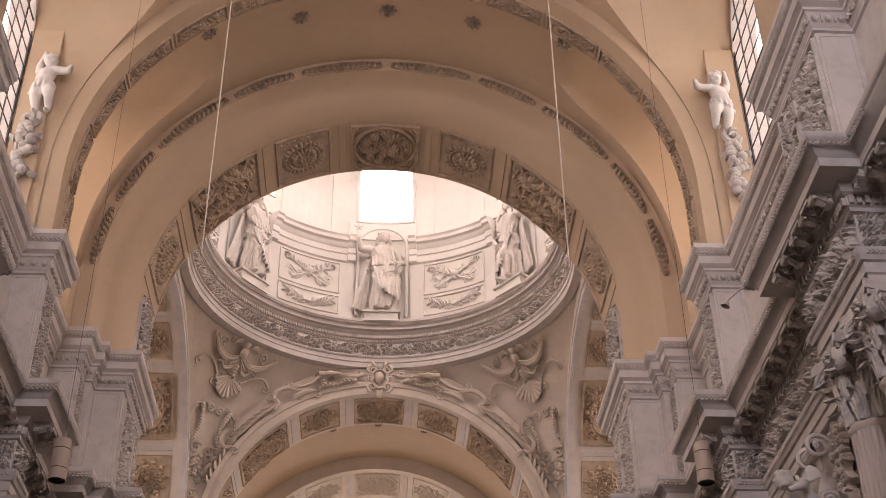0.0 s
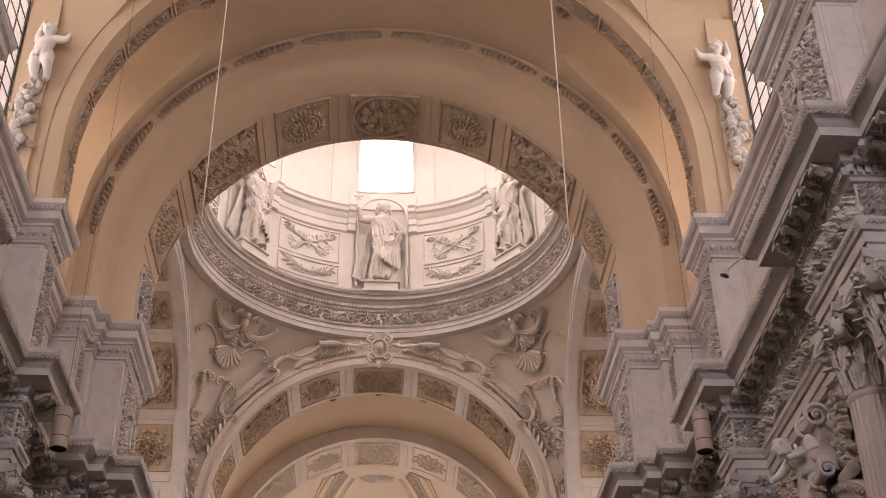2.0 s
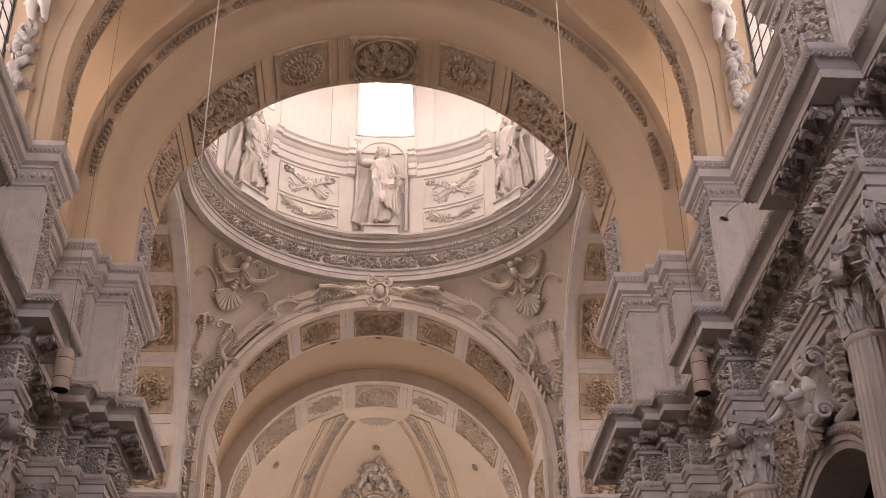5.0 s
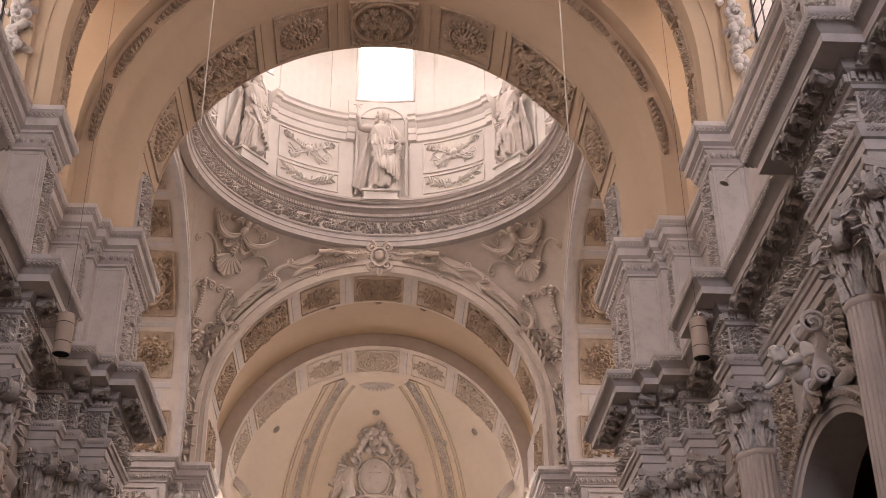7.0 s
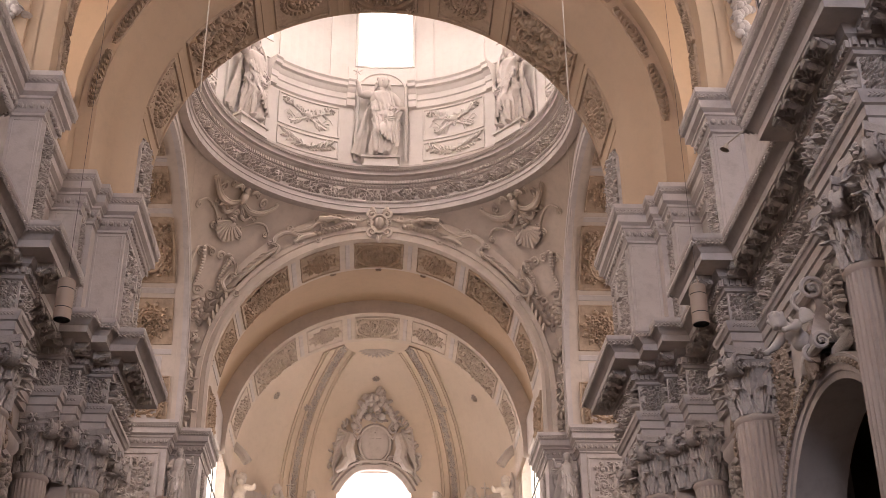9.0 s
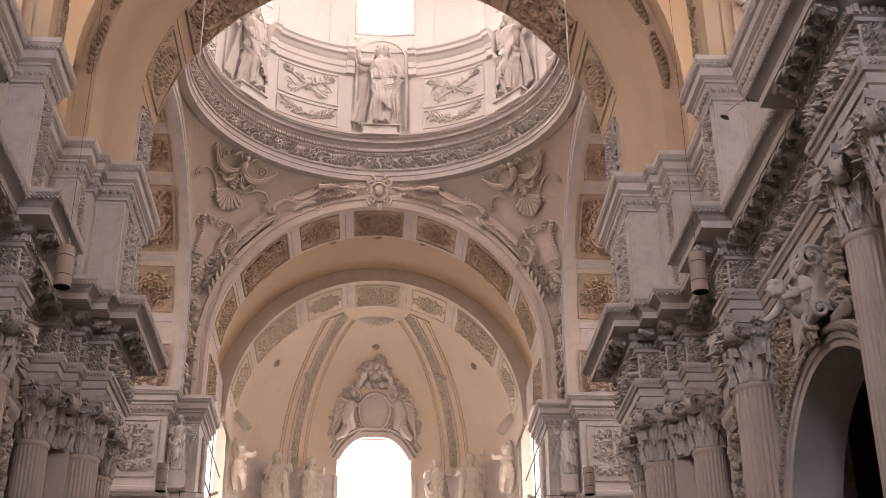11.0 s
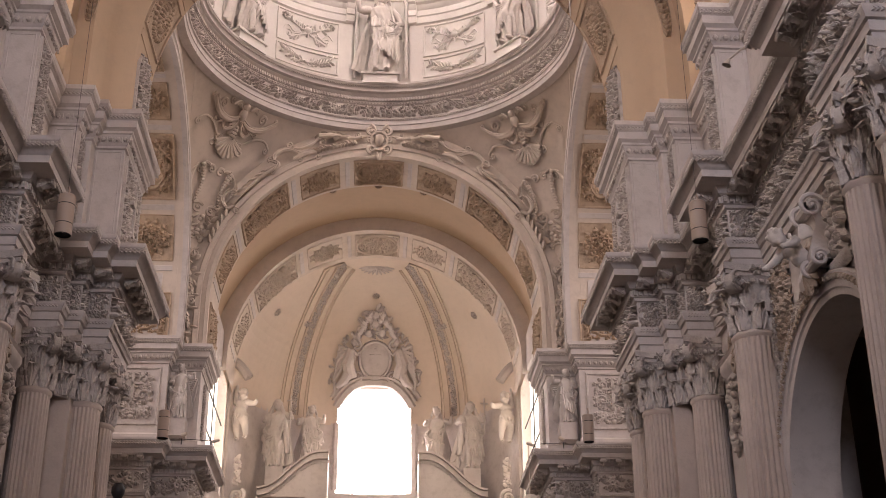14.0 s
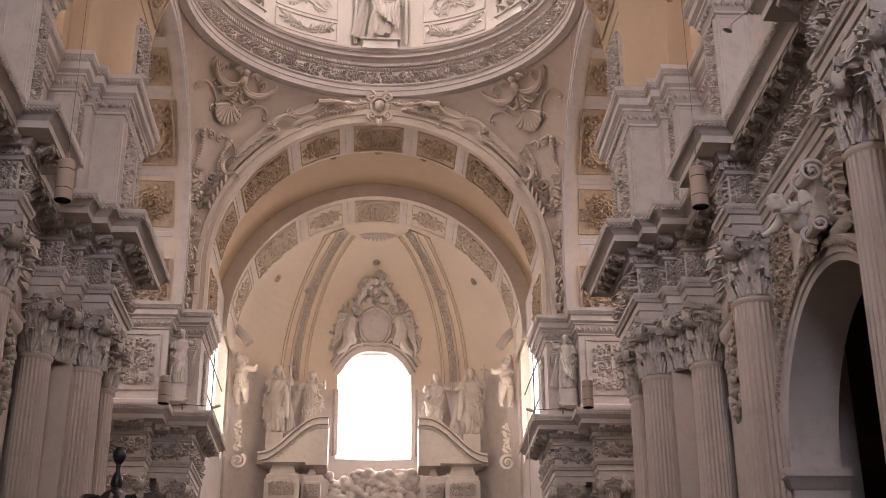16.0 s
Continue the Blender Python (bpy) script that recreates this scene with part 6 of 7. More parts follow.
def place_statue(name, label, category, geo, at, turn=0.0, group=""):
    ob = tagged(part(name, geo, SCULPT, None, "", 50), label, category, group)
    ob.matrix_basis = Matrix.Translation(at) @ Matrix.Rotation(turn, 4, "Z")
    return ob


# ---- drum: niches, statues, pilasters, panels ----
def drum_pilaster(a, w, z0=30.2, z1=33.5, proud=0.14):
    """A flat field of the drum wall standing proud over 2 w degrees."""
    g = Geo()
    for a0, a1, r in ((a - w, a + w, RD - proud),):
        pts = [a0 + (a1 - a0) * i / 14 for i in range(15)]
        g.grid([[(RD * math.sin(radians(t)), CY + RD * math.cos(radians(t)), z) if q else (r * math.sin(radians(t)), CY + r * math.cos(radians(t)), z) for q, z in ((1, z0), (0, z0), (0, z1), (1, z1))] for t in pts])
        for t in (a0, a1):
            g.add([(q * math.sin(radians(t)), CY + q * math.cos(radians(t)), z) for q, z in ((RD, z0), (r, z0), (r, z1), (RD, z1))], [(0, 1, 2, 3)])
    return g


CORN = [(RD, 33.35), (RD - 0.1, 33.4), (RD - 0.1, 33.7), (RD - 0.16, 33.74), (RD - 0.16, 34.0), (RD - 0.22, 34.05), (RD - 0.3, 34.2), (RD - 0.42, 34.26), (RD - 0.42, 34.42), (RD - 0.5, 34.5), (RD - 0.5, 34.56), (RD, 34.62)]


def trophy(g, seed):
    """Crossed flowering branches, ribbons and an urn or a bundle of arms."""
    rnd = random.Random(seed)
    for m in (1, -1):
        rosette(g, m * 1.05, 0.5, 0.17, 7, 0.11, 2)
        g.tube([(m * (1.0 - 0.2 * i), 0.46 - 0.105 * i, 0.07) for i in range(10)], [0.028 + 0.003 * i for i in range(10)], 6)
        for i in range(11):
            t = i / 10
            leaf(g, m * (0.95 - 0.8 * t), 0.42 - 0.4 * t, (rnd.uniform(-0.6, 2.6) if m > 0 else math.pi - rnd.uniform(-0.6, 2.6)), 0.32, 0.15, 0.11, 2)
        for i in range(7):
            leaf(g, m * rnd.uniform(0.2, 0.5), rnd.uniform(-0.3, -0.05), (-0.9 + rnd.uniform(-0.5, 0.5)) if m > 0 else math.pi + 0.9 + rnd.uniform(-0.5, 0.5), 0.42, 0.13, 0.1, 3)
        g.tube([(m * (0.4 + 0.1 * i), 0.05 - 0.18 * math.sin(i * 0.9) - 0.03 * i, 0.06) for i in range(8)], 0.03, 5)
        scroll(g, m * 0.85, -0.32, 0.2, 1.0 if m > 0 else 2.1, 1.1, m, 0.035)
    if seed % 2:
        g.blob((0, -0.02, 0.06), (0.3, 0.24, 0.13), 10, 6)
        oval_band(g, 0.36, 0.28, 0.07, 0.1, 20)
        for i in range(7):
            leaf(g, 0.09 * (i - 3), -0.28, -math.pi / 2 + 0.1 * (i - 3), 0.32, 0.11, 0.1, 2)
    else:
        g.blob((0, 0.05, 0.08), (0.2, 0.17, 0.14), 8, 5)
        for i in range(8):
            leaf(g, 0, 0.05, 0.785 * i, 0.34, 0.17, 0.12, 2)


def swag(g, seed):
    """Two leafy sprays tied in the middle."""
    rnd = random.Random(seed)
    for m in (1, -1):
        g.tube([(m * 0.13 * i, -0.1 + 0.014 * i * i * (1 if i < 6 else 0.75), 0.06) for i in range(9)], [0.04 - 0.003 * i for i in range(9)], 6)
        for i in range(16):
            t = i / 15
            up = 1 if i % 2 else -1
            b = up * rnd.uniform(0.4, 1.1) + 0.3
            leaf(g, m * (0.12 + 0.95 * t), -0.1 + 0.3 * t * t, b if m > 0 else math.pi - b, 0.27, 0.13, 0.12, 2)
        g.tube([(m * (0.05 + 0.09 * i), -0.2 - 0.05 * math.sin(i), 0.05) for i in range(5)], 0.03, 5)
    g.blob((0, -0.1, 0.06), (0.14, 0.1, 0.12), 7, 4)


DSTAT = [statue(4.15, 11, 1.0, 0.75, 0.05), statue(4.15, 23, -0.8, -0.1, 0.6), statue(4.1, 37, 0.7, 0.3, 0.25)]
for n, a in enumerate(NICHES):
    t = radians(a)
    # shallow arched niche frame
    g = Geo()
    for m in (1, -1):
        band(g, [(m * 1.06, -2.3 + 0.4 * i) for i in range(10)], 0.16, 0.07)
    band(g, [(1.06 * math.cos(math.pi * i / 16), 1.3 + 1.06 * math.sin(math.pi * i / 16) * 0.95) for i in range(17)], 0.14, 0.07)
    part("niche_frame", Geo().join(g, on_ring(RD - 0.1, a, 33.05)), DRUM, drum)
    w = Geo()
    rect_band(w, 2.5, 4.3, 0.16, 0.09)
    part("window_surround", Geo().join(w, on_ring(RD, a + 1.05, 37.85)), DRUM, drum)
    mid = a + 180 / 7
    wide = 15.9
    part("wall_field", drum_pilaster(mid, wide), DRUM, drum)
    part("plinth", drum_pilaster(mid, wide + 0.3, 30.1, 30.5, 0.2), DRUM, drum)
    part("window_apron", drum_pilaster(a, 11.8, 34.75, 35.6, 0.1), DRUM, drum)
    for m in (1, -1):
        part("pilaster", drum_pilaster(mid + m * 9.6, 2.1, 34.6, 42.5, 0.07), DRUM, drum)
    proud = [(r - 0.14, z) for r, z in CORN]
    g = Geo().lathe(proud, 20, mid - wide + 2, mid + wide - 2, cy=CY)
    for m in (1, -1):
        a0, a1 = sorted((mid + m * (wide - 2.6), mid + m * (wide + 0.3)))
        out = [(r - 0.1 if k not in (0, len(CORN) - 1) else r + 0.14, z) for k, (r, z) in enumerate(proud)]
        g.lathe(out, 4, a0, a1, cy=CY)
        for e in (a0, a1):
            g.add([(r * math.sin(radians(e)), CY + r * math.cos(radians(e)), z) for r, z in out], [tuple(range(len(out)))])
    part("cornice", g, DRUM, drum)
    g = Geo()
    rect_band(g, 2.75, 1.5, 0.09, 0.06)
    part("panel_border", Geo().join(g, on_ring(RD - 0.14, mid, 32.5)), DRUM, drum)
    g = Geo()
    rect_band(g, 2.75, 0.84, 0.09, 0.06)
    part("panel_border", Geo().join(g, on_ring(RD - 0.14, mid, 31.15)), DRUM, drum)
    g = Geo()
    trophy(g, n)
    part("trophy_relief", Geo().join(g, on_ring(RD - 0.14, mid, 32.48)), DRUM, drum, "stucco relief of crossed branches")
    g = Geo()
    swag(g, n)
    part("swag_relief", Geo().join(g, on_ring(RD - 0.14, mid, 31.12)), DRUM, drum)
    x, y = (RD - 0.5) * math.sin(t), CY + (RD - 0.5) * math.cos(t)
    # pedestal belongs to the drum
    ped = Geo()
    ped.box(-0.7, 0.7, -0.3, 0.5, 30.18, 30.56)
    ped.box(-0.8, 0.8, -0.38, 0.5, 30.56, 30.66)
    ped.box(-0.76, 0.76, -0.34, 0.5, 30.15, 30.24)
    pg = Geo().add(ped.v, ped.f, Matrix.Translation((x, y, 0)) @ Matrix.Rotation(-t, 4, "Z"))
    part("pedestal", pg, DRUM, drum)
    place_statue("drum_statue", "white stucco robed figure standing in a drum niche", "statue", DSTAT[n % 3].mesh("drum_statue", 60) if n < 3 else bpy.data.objects["drum_statue" + ("" if n % 3 == 0 else ".%03d" % (n % 3))].data, (x, y, 30.66), -t, "statues round the drum")


# ---- apse ribs, cartouche, altar top ----
def on_apse(a, e0):
    """Up a rib of the half dome at azimuth a: across, up the curve, inwards."""
    def f(u, v, h):
        e = radians(e0) + v / AR
        r = AR - h
        b = radians(a) + u / (AR * max(0.12, math.cos(e)))
        return (r * math.cos(e) * math.sin(b), AY + r * math.cos(e) * math.cos(b), ZO + r * math.sin(e))
    return f


def on_rib(m, e0):
    """Up one of the two inner ribs, which keep apart to the front of the half dome."""
    def f(u, v, h):
        e = radians(e0) + v / AR
        q = (AR - h) * math.cos(e)
        x = min(0.985 * q, 0.72 + 0.5 * q + m * u)
        return (m * x, AY + math.sqrt(q * q - x * x), ZO + (AR - h) * math.sin(e))
    return f


half = bpy.data.objects["apse_half_dome"]
arc_len = AR * radians(74)
for a in (-33, 33):
    g = Geo()
    for u in (-0.62, -0.5, -0.22, 0.22, 0.5, 0.62):
        band(g, [(u * (1 - 0.25 * i / 24), arc_len * i / 24) for i in range(25)], 0.07, 0.07)
    part("rib_moulding", Geo().join(g, on_rib(1 if a > 0 else -1, 2)), APSE, half)
    rn = laid(rinceau, lambda u, v, h: (v, u, h), arc_len, 0.3, 77, 0.07, 0.34)
    part("rib_relief", Geo().join(rn, on_rib(1 if a > 0 else -1, 2)), RELIEF, half, "carved leaf band on the rib")
g = Geo()
for i in range(11):
    leaf(g, 0, 0, -math.pi / 2 + (i - 5) * 0.28, 1.0, 0.26, 0.1, 3)
part("shell_boss", Geo().join(g, lambda u, v, h: (u, AY + 1.0 - v * 0.9, ZO + 6.38 - h + 0.28 * min(0, v) * 0.3)), RELIEF, half)
for a, e in ((-44, 42), (44, 42), (-72, 40), (72, 40), (0, 62)):
    part("boss", laid(rosette, on_apse(a, e), 0, 0, 0.2, 8, 0.09, 2), RELIEF, half)


def arms(g):
    """Shield with a cross, angels' drapery and a tapering crown of foliage and heads."""
    rnd = random.Random(4)
    oval_band(g, 0.8, 0.95, 0.16, 0.16, 26)
    g.blob((0, 0, 0.0), (0.75, 0.9, 0.14), 14, 6)
    g.box(-0.045, 0.045, -0.55, 0.6, 0.1, 0.19)
    g.box(-0.3, 0.3, 0.2, 0.29, 0.1, 0.19)
    for m in (1, -1):
        scroll(g, m * 0.95, 0.75, 0.28, 1.0 if m > 0 else 2.1, 1.4, m, 0.09)
        scroll(g, m * 0.9, -0.85, 0.3, 5.0 if m > 0 else 4.4, 1.4, -m, 0.09)
        # kneeling angel
        g.tube([(m * 1.25, -0.9, 0.2), (m * 1.45, -0.2, 0.35), (m * 1.2, 0.55, 0.3)], [0.34, 0.34, 0.22], 9)
        g.blob((m * 1.12, 0.95, 0.3), (0.17, 0.21, 0.18), 8, 6)
        g.tube([(m * 1.2, 0.55, 0.35), (m * 0.95, 0.35, 0.5), (m * 0.8, 0.5, 0.4)], [0.12, 0.1, 0.07], 6)
        g.tube([(m * 1.4, -0.7, 0.3), (m * 1.65, -1.2, 0.3), (m * 2.0, -1.5, 0.2)], [0.26, 0.22, 0.12], 8)
        for q in range(6):
            g.tube([(m * 1.4, 0.5 - 0.05 * q, 0.15), (m * (1.85 + 0.05 * q), 0.6 - 0.35 * q, 0.12), (m * (1.95 + 0.02 * q), 0.1 - 0.4 * q, 0.08)], [0.12, 0.11, 0.03], 5)
        for q in range(22):
            t = q / 21
            leaf(g, m * (1.35 + 1.0 * t), 1.0 - 2.2 * t, rnd.uniform(0, 6.28), 0.34, 0.2, 0.14, 2)
        for q in range(18):
            t = q / 17
            g.blob((m * (1.0 - 0.75 * t + rnd.uniform(-0.1, 0.1)), 1.1 + 1.5 * t, 0.14), (0.15, 0.15, 0.16), 6, 4)
            leaf(g, m * (1.1 - 0.8 * t), 1.1 + 1.5 * t, rnd.uniform(0, 6.28), 0.34, 0.22, 0.24, 3)
    for q in range(26):
        t = q / 25
        leaf(g, rnd.uniform(-1, 1) * 0.7 * (1 - t), 1.1 + 1.7 * t, rnd.uniform(0, 6.28), 0.4, 0.24, 0.26, 3)
    for x, y, r in ((-0.35, 1.45, 0.2), (0.35, 1.5, 0.2), (0, 2.0, 0.22), (0, 2.55, 0.2), (-0.25, 2.2, 0.15), (0.25, 2.2, 0.15)):
        g.blob((x, y, 0.22), (r, r * 1.1, r), 8, 6)


g = Geo()
arms(g)
part("coat_of_arms", Geo().join(g, on_apse(0, 30.5)), WHITE, half, "stucco shield with cross and angels")

aw = bpy.data.objects["apse_wall"]
# window surround
g = Geo()
for m in (1, -1):
    band(g, [(m * 1.98, -2.6 + 0.42 * i) for i in range(9)], 0.3, 0.16)
for m in (1, -1):
    g.tube([(m * (2.3 - 0.12 * i), 2.0 + 0.22 * i - 0.012 * i * i, 0.2) for i in range(9)], 0.14, 6)
pts = []
for i in range(41):
    a = -17.5 + 35 * i / 40
    e = 20.2 - 12 * (abs(a) / 17.5) ** 3
    pts.append((radians(a) * AR, radians(e) * AR))
top_ = Geo()
band(top_, pts, 0.42, 0.16)
band(top_, [(u * 1.1, v + 0.3) for u, v in pts], 0.16, 0.22)
part("window_hood", Geo().join(top_, lambda u, v, h: on_apse(0, 0)(u * math.cos(v / AR), v, h)), WHITE, aw, "curved moulding over the window")
part("window_surround", Geo().join(g, on_ring(AR, 0.6, 20.0, AY)), WHITE, aw, "moulded stucco window surround")
# tracery of the window
g = Geo()
for u in (-1.0, 0, 1.0):
    g.box(u - 0.012, u + 0.012, 0, 5.4, 0, 0.02)
for k in range(1, 8):
    g.box(-1.9, 1.9, 0.68 * k - 0.008, 0.68 * k + 0.008, 0, 0.02)
part("glazing_bars", Geo().join(g, lambda u, v, h: (u, AY + AR + 0.45 + h, 17.3 + v)), STEEL, aw)


def altar():
    """Upper part of the high altar: broken segmental gable on coupled columns."""
    top = thing("altar_retable", "stucco high altar top with broken curved gable", "altar", at=(0, 60.6, 0))
    for m in (1, -1):
        # blocks of the entablature over columns
        for x0, x1, y0 in ((3.3, 5.0, 58.9), (2.35, 3.3, 59.4)):
            path = [(m * x1, y0 + 1.6), (m * x1, y0), (m * x0, y0), (m * x0, y0 + 1.6)]
            if m < 0:
                path = path[::-1]
            prof = [(-0.2, 14.3), (0, 14.3), (0, 14.55), (0.05, 14.6), (0.05, 15.5), (0.12, 15.55), (0.12, 15.7), (0.26, 15.8), (0.3, 16.0), (0.34, 16.05), (0.34, 16.18), (-0.2, 16.22)]
            part("entablature_block", Geo().run([(-o, z) for o, z in prof], path), WHITE, top)
            fx = (x0 + x1) / 2
            fr = Geo()
            foliage(fr, (x1 - x0) * 0.7, 0.62, 31, 0.07, 1.1)
            part("frieze_relief", Geo().join(fr, facing_eye(m * fx, y0, 15.05)), RELIEF, top)
            part("column_top", Geo().lathe([(0.36, 11.0), (0.34, 13.0), (0.42, 13.3), (0.5, 13.9), (0.56, 14.2), (0.56, 14.32)], 20, cx=m * fx, cy=y0 + 0.5), WHITE, top)
        # curved gable half
        pts = []
        for i in range(15):
            t = i / 14
            pts.append((m * (5.3 - 3.2 * t), 16.3 + 1.75 * (0.5 - 0.5 * math.cos(math.pi * min(1, t * 1.12)))))
        g = Geo()
        for dy, dz, w in ((0.0, 0.0, 0.16), (0.14, 0.17, 0.15), (-0.05, 0.3, 0.1)):
            g.grid([[(x, 58.75 + dy, z + dz), (x, 58.75 + dy, z + dz + w), (x, 60.4, z + dz + w), (x, 60.4, z + dz)] for x, z in pts], close_v=True)
        g.grid([[(x, 59.0, 16.2), (x, 59.0, z + 0.1)] for x, z in pts])
        x, z = pts[-1]
        g.add([(x, 58.75, 16.2), (x, 58.75, z + 0.3), (x, 60.4, z + 0.3), (x, 60.4, 16.2)], [(0, 1, 2, 3)])
        part("gable", g, WHITE, top, "curved gable half")
        for i in range(22):
            t = i / 21
            j = min(13, int(t * 14))
            f = t * 14 - j
            x = pts[j][0] + (pts[j + 1][0] - pts[j][0]) * f
            z = pts[j][1] + (pts[j + 1][1] - pts[j][1]) * f
            part("dentil", Geo().box(x - 0.045, x + 0.045, 58.92, 59.02, z - 0.16, z - 0.02), WHITE, top)
        ped = Geo().box(m * 4.2, m * 5.0, 59.1, 60.0, 16.9, 17.75)
        part("pedestal", ped, WHITE, top)
    # picture frame with clouds under the window
    g = Geo()
    rr = random.Random(3)
    for i in range(340):
        x, z = rr.uniform(-2.1, 2.1), rr.uniform(12.6, 16.35)
        q = rr.uniform(0.1, 0.26)
        g.blob((x, 60.85 + 0.25 * math.sin(2.2 * x + z) + rr.uniform(-0.1, 0.2), z), (q * 1.2, q, q * 0.9), 9, 6)
    clouds = part("cloud_relief", g, WHITE, top, "billowing stucco clouds and drapery")
    fuse = clouds.modifiers.new("fuse", "REMESH")
    fuse.mode, fuse.voxel_size, fuse.use_smooth_shade = "VOXEL", 0.05, True
    soft = clouds.modifiers.new("soften", "SMOOTH")
    soft.factor, soft.iterations = 0.5, 3
    return top


altar()
for m in (1, -1):
    nm = "saint_statue"
    place_statue(nm, "white robed stucco saint standing on the altar gable", "statue", statue(3.3, 51 + m, 0.6 * m, 0.3 if m < 0 else 0.2, 0.5, hood=True, staff=True).mesh(nm, 60), (m * 4.55, 59.5, 17.75), 0.1 * m, "saints on the altar gable")
    place_statue("angel_statue", "stucco angel standing beside the apse window", "statue", statue(3.1, 61 + m, -0.6 * m, 0.4, 0.6).mesh("angel_statue", 60), (m * 3.05, 60.6, 18.05), 0.0, "angels beside the apse window")
    # pilaster scroll and putto beside the choir window
    g = Geo()
    scroll(g, 0, -1.5, 0.36, 1.0, 1.6, m, 0.1)
    rr = random.Random(9)
    for i in range(30):
        g.blob((rr.uniform(-0.15, 0.15), -1.0 + 1.3 * i / 29, 0.1), rr.uniform(0.07, 0.13), 6, 4)
    part("scroll_drop", Geo().join(g, facing_eye(m * 6.0, 57.0, 17.3)), WHITE, aw)
    place_putto("stucco child figure reaching up by the choir window", putto(2.5, 0.7 * m, (-0.6, -0.2, 0.0) if m > 0 else (0.0, 0.0, 1.0), (0.0, 0.0, 1.0) if m > 0 else (0.6, -0.2, 0.0), 0.0, -0.4 * m), (m * 6.0, 56.8, 18.3), 0.3 * m, "putti by the choir windows")
    g = Geo()
    g.tube([(m * (6.7 - 0.2 * i), 56.2, 21.9 - 0.1 * i * i * 0.35) for i in range(6)], 0.22, 8)
    part("pediment_scrap", g, WHITE, aw)
    wall = bpy.data.objects["choir_wall_" + ("right" if m > 0 else "left")]
    b = Geo()
    for k in (2, 4):
        b.tube([(m * 6.78, 49.6, 15.4 + 0.83 * k), (m * 6.78, 56.0, 15.4 + 0.83 * k)], 0.03, 5)
    for k in (2,):
        b.tube([(m * 6.78, 49.6 + 1.6 * k, 15.4), (m * 6.78, 49.6 + 1.6 * k, 20.4)], 0.025, 5)
    part("glazing_bars", b, STEEL, wall)

# reliefs and angels on the far crossing piers
for s, side in BOTH:
    par = bpy.data.objects["choir_upper_cornice_" + side]
    g = Geo()
    rect_band(g, 1.85, 2.1, 0.1, 0.05)
    foliage(g, 1.5, 1.75, 81, 0.09, 1.3)
    g.box(-0.045, 0.045, -0.3, 0.85, 0.05, 0.13)
    g.box(-0.4, 0.4, 0.4, 0.48, 0.05, 0.13)
    part("relief_panel", Geo().join(g, facing_eye(s * 8.75, 45.3, 16.5)), RELIEF, par, "stucco relief with cross and palm branches")
    ped = Geo().box(s * 6.8, s * 7.4, 45.5, 46.1, 15.1, 15.76)
    part("pedestal", ped, WHITE, par)
    place_statue("angel_statue", "winged stucco angel standing on the pier ledge", "statue", statue(2.1, 91 + s, 0.5 * s, 0.1 if s < 0 else 0.7, 0.6 if s < 0 else 0.1, wings=True).mesh("angel_statue", 60), (s * 7.1, 45.75, 15.76), -0.1 * s, "angels on the crossing piers")
    g = Geo()
    foliage(g, 0.5, 2.1, 85, 0.07, 1.2)
    part("relief_panel", Geo().join(g, facing_nave(s, 6.46, 47.3, 16.5)), RELIEF, par)
    # putti beside the nave windows
    for y in (23.75,):
        place_putto("stucco child figure with raised arm beside the window", putto(1.95, 0.6 * s, (-0.55 * s - 0.15, -0.2, 0.1) if s > 0 else (0.1, 0.0, 1.0), (0.1, 0.0, 1.0) if s > 0 else (0.7, -0.2, -0.1), 0.0, -0.5 * s), (s * 8.22, y, 22.1), 0.2 * s, "putti beside the nave windows")
        g = Geo()
        rr = random.Random(12)
        scroll(g, 0, 0.35, 0.24, 1.0, 1.4, s, 0.09)
        for i in range(26):
            t = i / 25
            g.blob((rr.uniform(-0.14, 0.14), 0.1 - 1.5 * t, 0.12), rr.uniform(0.08, 0.14), 12, 8)
            leaf(g, rr.uniform(-0.2, 0.2), 0.1 - 1.5 * t, rr.uniform(0, 6.28), 0.26, 0.16, 0.2, 2)
        part("fruit_drop", Geo().join(g, facing_eye(s * 8.42, 23.9, 21.65)), RELIEF, bpy.data.objects["clerestory_" + side], "stucco drop of fruit")
        strip = Geo().box(s * 8.1, s * 8.82, 23.9, 24.02, 18.7, 25.15)
        part("jamb_strip", strip, VAULT, bpy.data.objects["clerestory_" + side])
    # putto sitting on the nave arch
    seat = Vector((s * 8.12, 20.9, 10.37))
    child = place_putto("stucco winged child leaning out over the nave arch", putto(1.75, 0.5 * s, (-0.35, -0.85, -0.15), (0.3, -0.8, 0.1), 0.5, 0.2 * s, True), seat, 0, "putti on the nave arches")
    child.matrix_basis = Matrix.Translation(seat) @ Matrix.Rotation(-s * 1.3, 4, "Z") @ Matrix.Rotation(0.68, 4, "X")


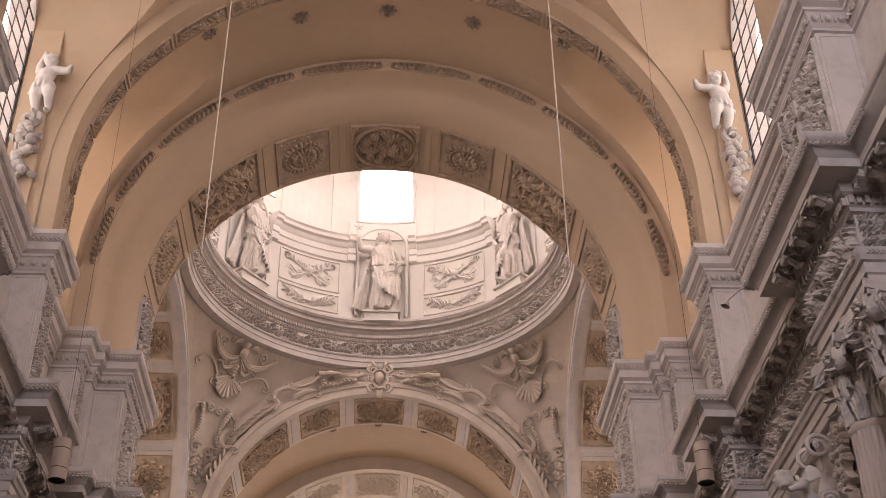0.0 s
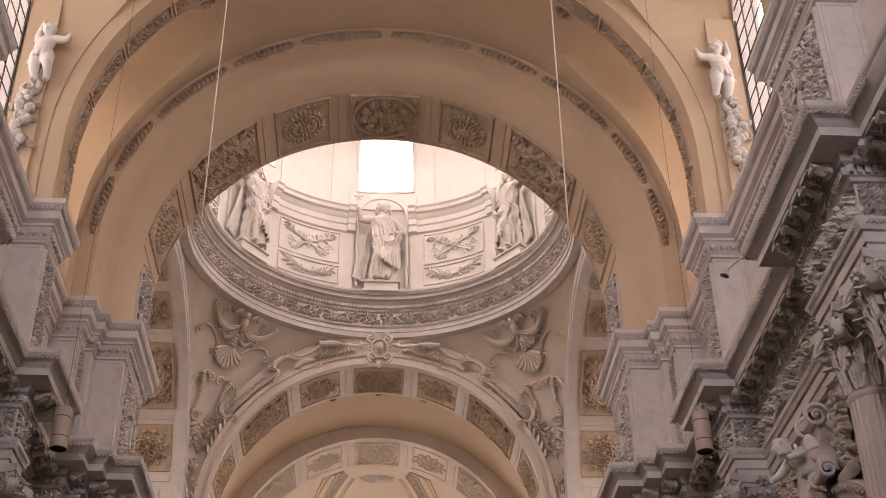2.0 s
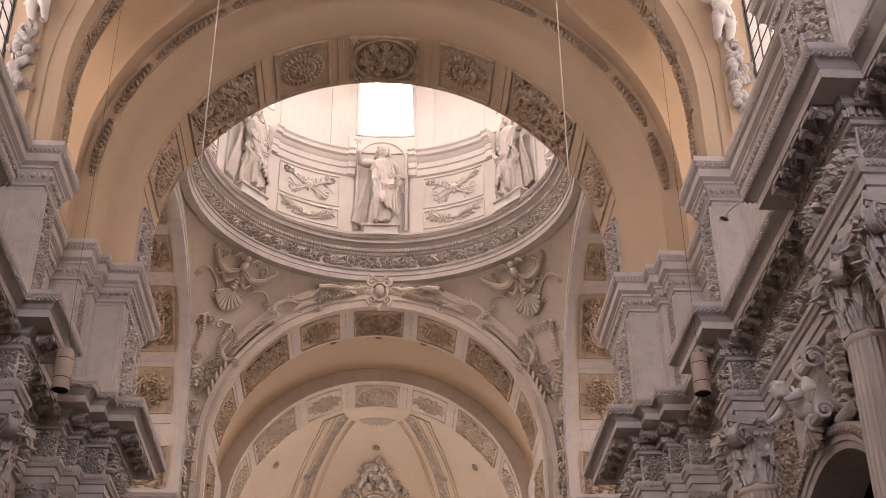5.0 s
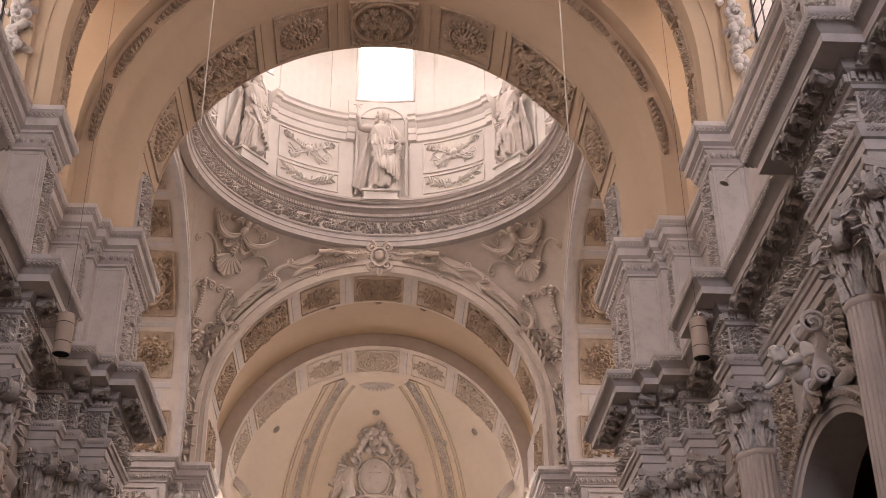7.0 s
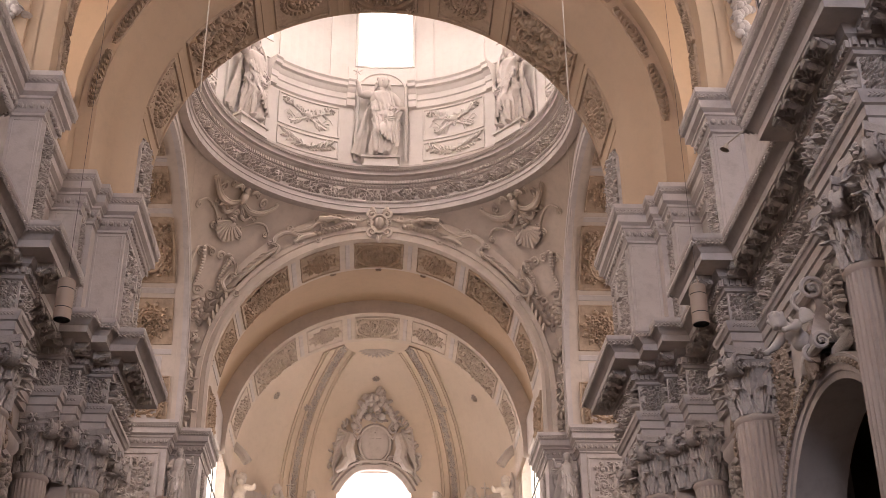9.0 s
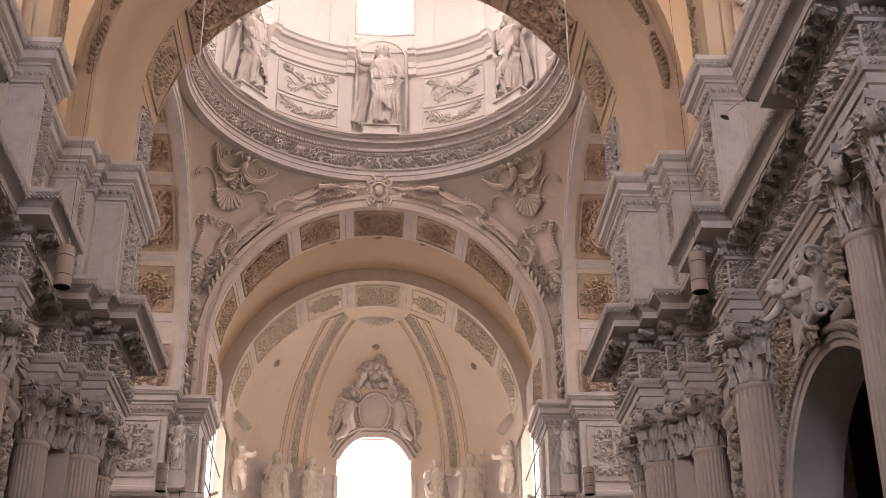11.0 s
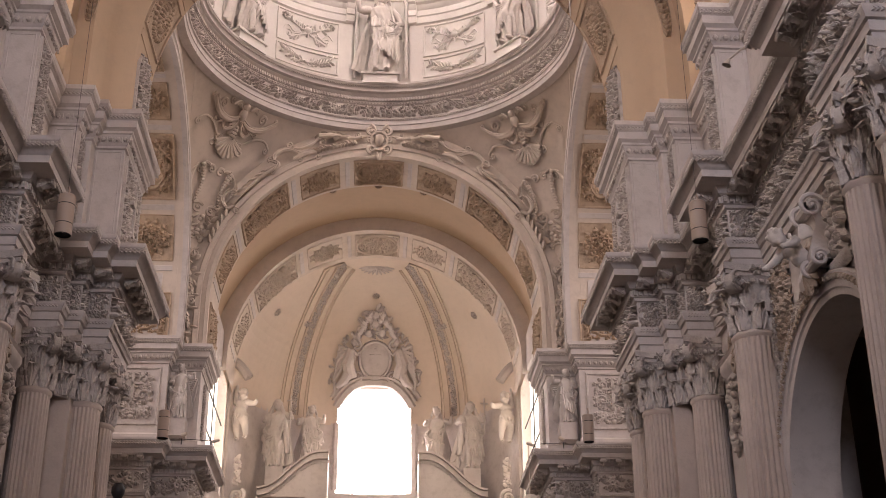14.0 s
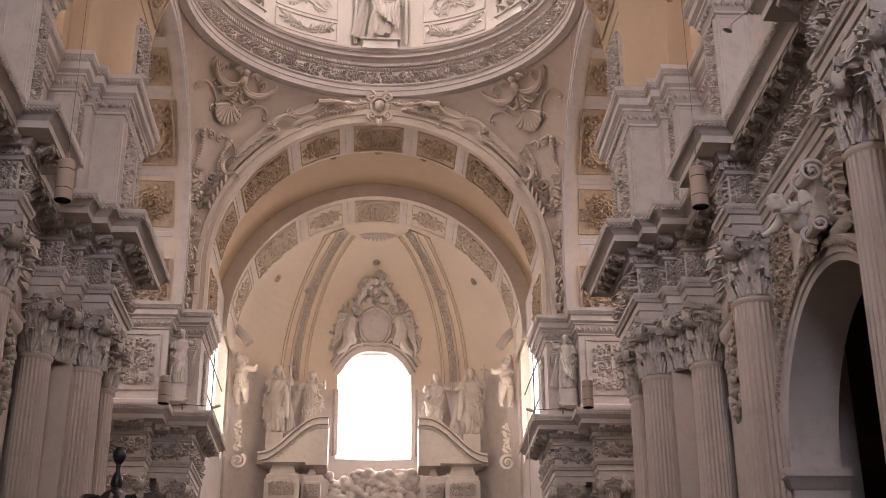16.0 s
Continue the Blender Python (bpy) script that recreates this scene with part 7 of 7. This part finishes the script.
# ---- loose things ----
def loudspeaker(x, y, z, h=0.86, r=0.17, hang=True, top=None):
    sp = thing("loudspeaker", "cream cylindrical loudspeaker hanging on a thin wire", "loudspeaker", at=(x, y, z), group="hanging loudspeakers")
    prof = [(0.02, z + h + 0.01), (r * 0.9, z + h), (r, z + h - 0.02), (r, z + h * 0.76)]
    g = Geo().lathe(prof, 24, cx=x, cy=y)
    g.lathe([(r, z + h * 0.74), (r, z + h * 0.28)], 24, cx=x, cy=y)
    g.lathe([(r, z + h * 0.26), (r, z + 0.02), (r * 0.97, z)], 24, cx=x, cy=y)
    part("housing", g, SPEAKER, sp)
    s2 = Geo().lathe([(r * 0.96, z + h * 0.77), (r * 0.96, z + h * 0.25)], 24, cx=x, cy=y)
    part("slot", s2, BLACK, sp, "dark slots round the housing")
    part("grille", Geo().lathe([(r * 0.97, z + 0.01), (r * 0.8, z + 0.05), (0.01, z + 0.06)], 24, cx=x, cy=y), BLACK, sp, "black open end")
    part("hanger", Geo().tube([(x, y, z + h), (x + 0.03, y, z + h + 0.12), (x, y, z + h + 0.2)], 0.02, 6), SPEAKER, sp)
    if top:
        part("wire", Geo().tube([(x, y, z + h + 0.18), (x, y, top)], 0.005, 5), CABLE if y > 30 else STEEL, sp)
    return sp


loudspeaker(6.44, 23.2, 12.53, top=28.2)
loudspeaker(-6.15, 23.2, 12.4, top=28.2)
loudspeaker(5.66, 33.0, 11.27, h=0.74, r=0.15, top=27.02)
loudspeaker(-5.5, 33.0, 11.25, h=0.74, r=0.15, top=27.02)

for x, top, low in ((-3.385, 28.0, 15.6), (3.5, 28.0, 15.6)):
    c = thing("suspension_cable", "thin pale cable hanging from the vault", "cable", at=(x, 20, low), group="hanging cables")
    part("wire", Geo().tube([(x, 20, low), (x, 20, top)], 0.014, 6), CABLE, c)
    part("ceiling_hook", Geo().lathe([(0.01, top - 0.12), (0.05, top - 0.1), (0.06, top), (0.01, top + 0.02)], 10, cx=x, cy=20), CABLE, c)
for x, y, top, low in ((5.55, 45.2, ZC + 0.26, 8.0),):
    c = thing("suspension_cable", "thin pale cable hanging before the choir", "cable", at=(x, y, low), group="hanging cables")
    part("wire", Geo().tube([(x, y, low), (x, y, top)], 0.015, 6), CABLE, c)

# floodlight arm reaching out over the cornice
arm = thing("floodlight_arm", "thin pale metal arm with a small lamp over the cornice", "lamp", at=(6.5, 19.5, ZC + 0.05))
part("arm", Geo().tube([(7.0, 18.85, ZC + 0.03), (6.6, 19.0, ZC - 0.12), (6.4, 19.14, ZC - 0.15), (6.18, 19.28, ZC - 0.3)], [0.03, 0.035, 0.02, 0.015], 6), CABLE, arm)
part("lamp_head", Geo().tube([(6.19, 19.28, ZC - 0.29), (6.16, 19.29, ZC - 0.34), (6.13, 19.3, ZC - 0.41)], [0.025, 0.045, 0.085], 14), CABLE, arm)
for s in (1, -1):
    rail = thing("ledge_spotlight", "small spotlight on a bar above the pier cornice", "lamp", at=(s * 5.7, 45.6, ZC + 0.03), group="spotlights on the pier ledges")
    part("bar", Geo().tube([(s * 5.55, 45.2, ZC + 0.25), (s * 6.9, 44.95, ZC + 0.25)], 0.012, 6), STEEL, rail)
    part("post", Geo().tube([(s * 6.8, 44.97, ZC - 0.02), (s * 6.8, 44.97, ZC + 0.27)], 0.025, 6), STEEL, rail)
    part("lamp_head", Geo().tube([(s * 5.75, 45.15, ZC + 0.2), (s * 5.5, 45.2, ZC + 0.3)], [0.06, 0.05], 10), CABLE, rail)
    part("lamp_head", Geo().tube([(s * 6.8, 44.9, ZC + 0.35), (s * 6.62, 44.85, ZC + 0.42)], [0.08, 0.06], 10), CABLE, rail)

# dark turned finial on the pulpit roof
PX, PY, PZ = -5.32, 27.0, -1.02
fin = thing("pulpit_canopy", "black carved pulpit roof with a ball finial", "pulpit", at=(PX, PY, 6.0))
part("finial", Geo().lathe([(0.01, 9.53 + PZ), (0.09, 9.5 + PZ), (0.14, 9.4 + PZ), (0.14, 9.3 + PZ), (0.09, 9.2 + PZ), (0.05, 9.15 + PZ), (0.05, 9.0 + PZ), (0.1, 8.9 + PZ), (0.13, 8.75 + PZ), (0.1, 8.65 + PZ), (0.2, 8.55 + PZ)], 20, cx=PX, cy=PY), DARK, fin)
part("canopy", Geo().lathe([(0.2, 8.58 + PZ), (0.3, 8.5 + PZ), (0.45, 8.25 + PZ), (0.7, 8.1 + PZ), (1.0, 8.0 + PZ), (1.1, 7.8 + PZ), (1.2, 7.7 + PZ), (1.2, 7.4 + PZ), (0.01, 7.35 + PZ)], 8, cx=PX, cy=PY), DARK, fin)
for i in range(8):
    a = 2 * math.pi * i / 8
    part("scroll", Geo().tube([(PX + r * math.cos(a), PY + r * math.sin(a), z + PZ) for r, z in ((1.05, 8.0), (0.7, 8.35), (0.4, 8.4))], [0.1, 0.08, 0.05], 6), DARK, fin)
part("back_panel", Geo().box(-8.1, -6.0, 26.7, 27.3, 0.0, 6.6), DARK, fin)
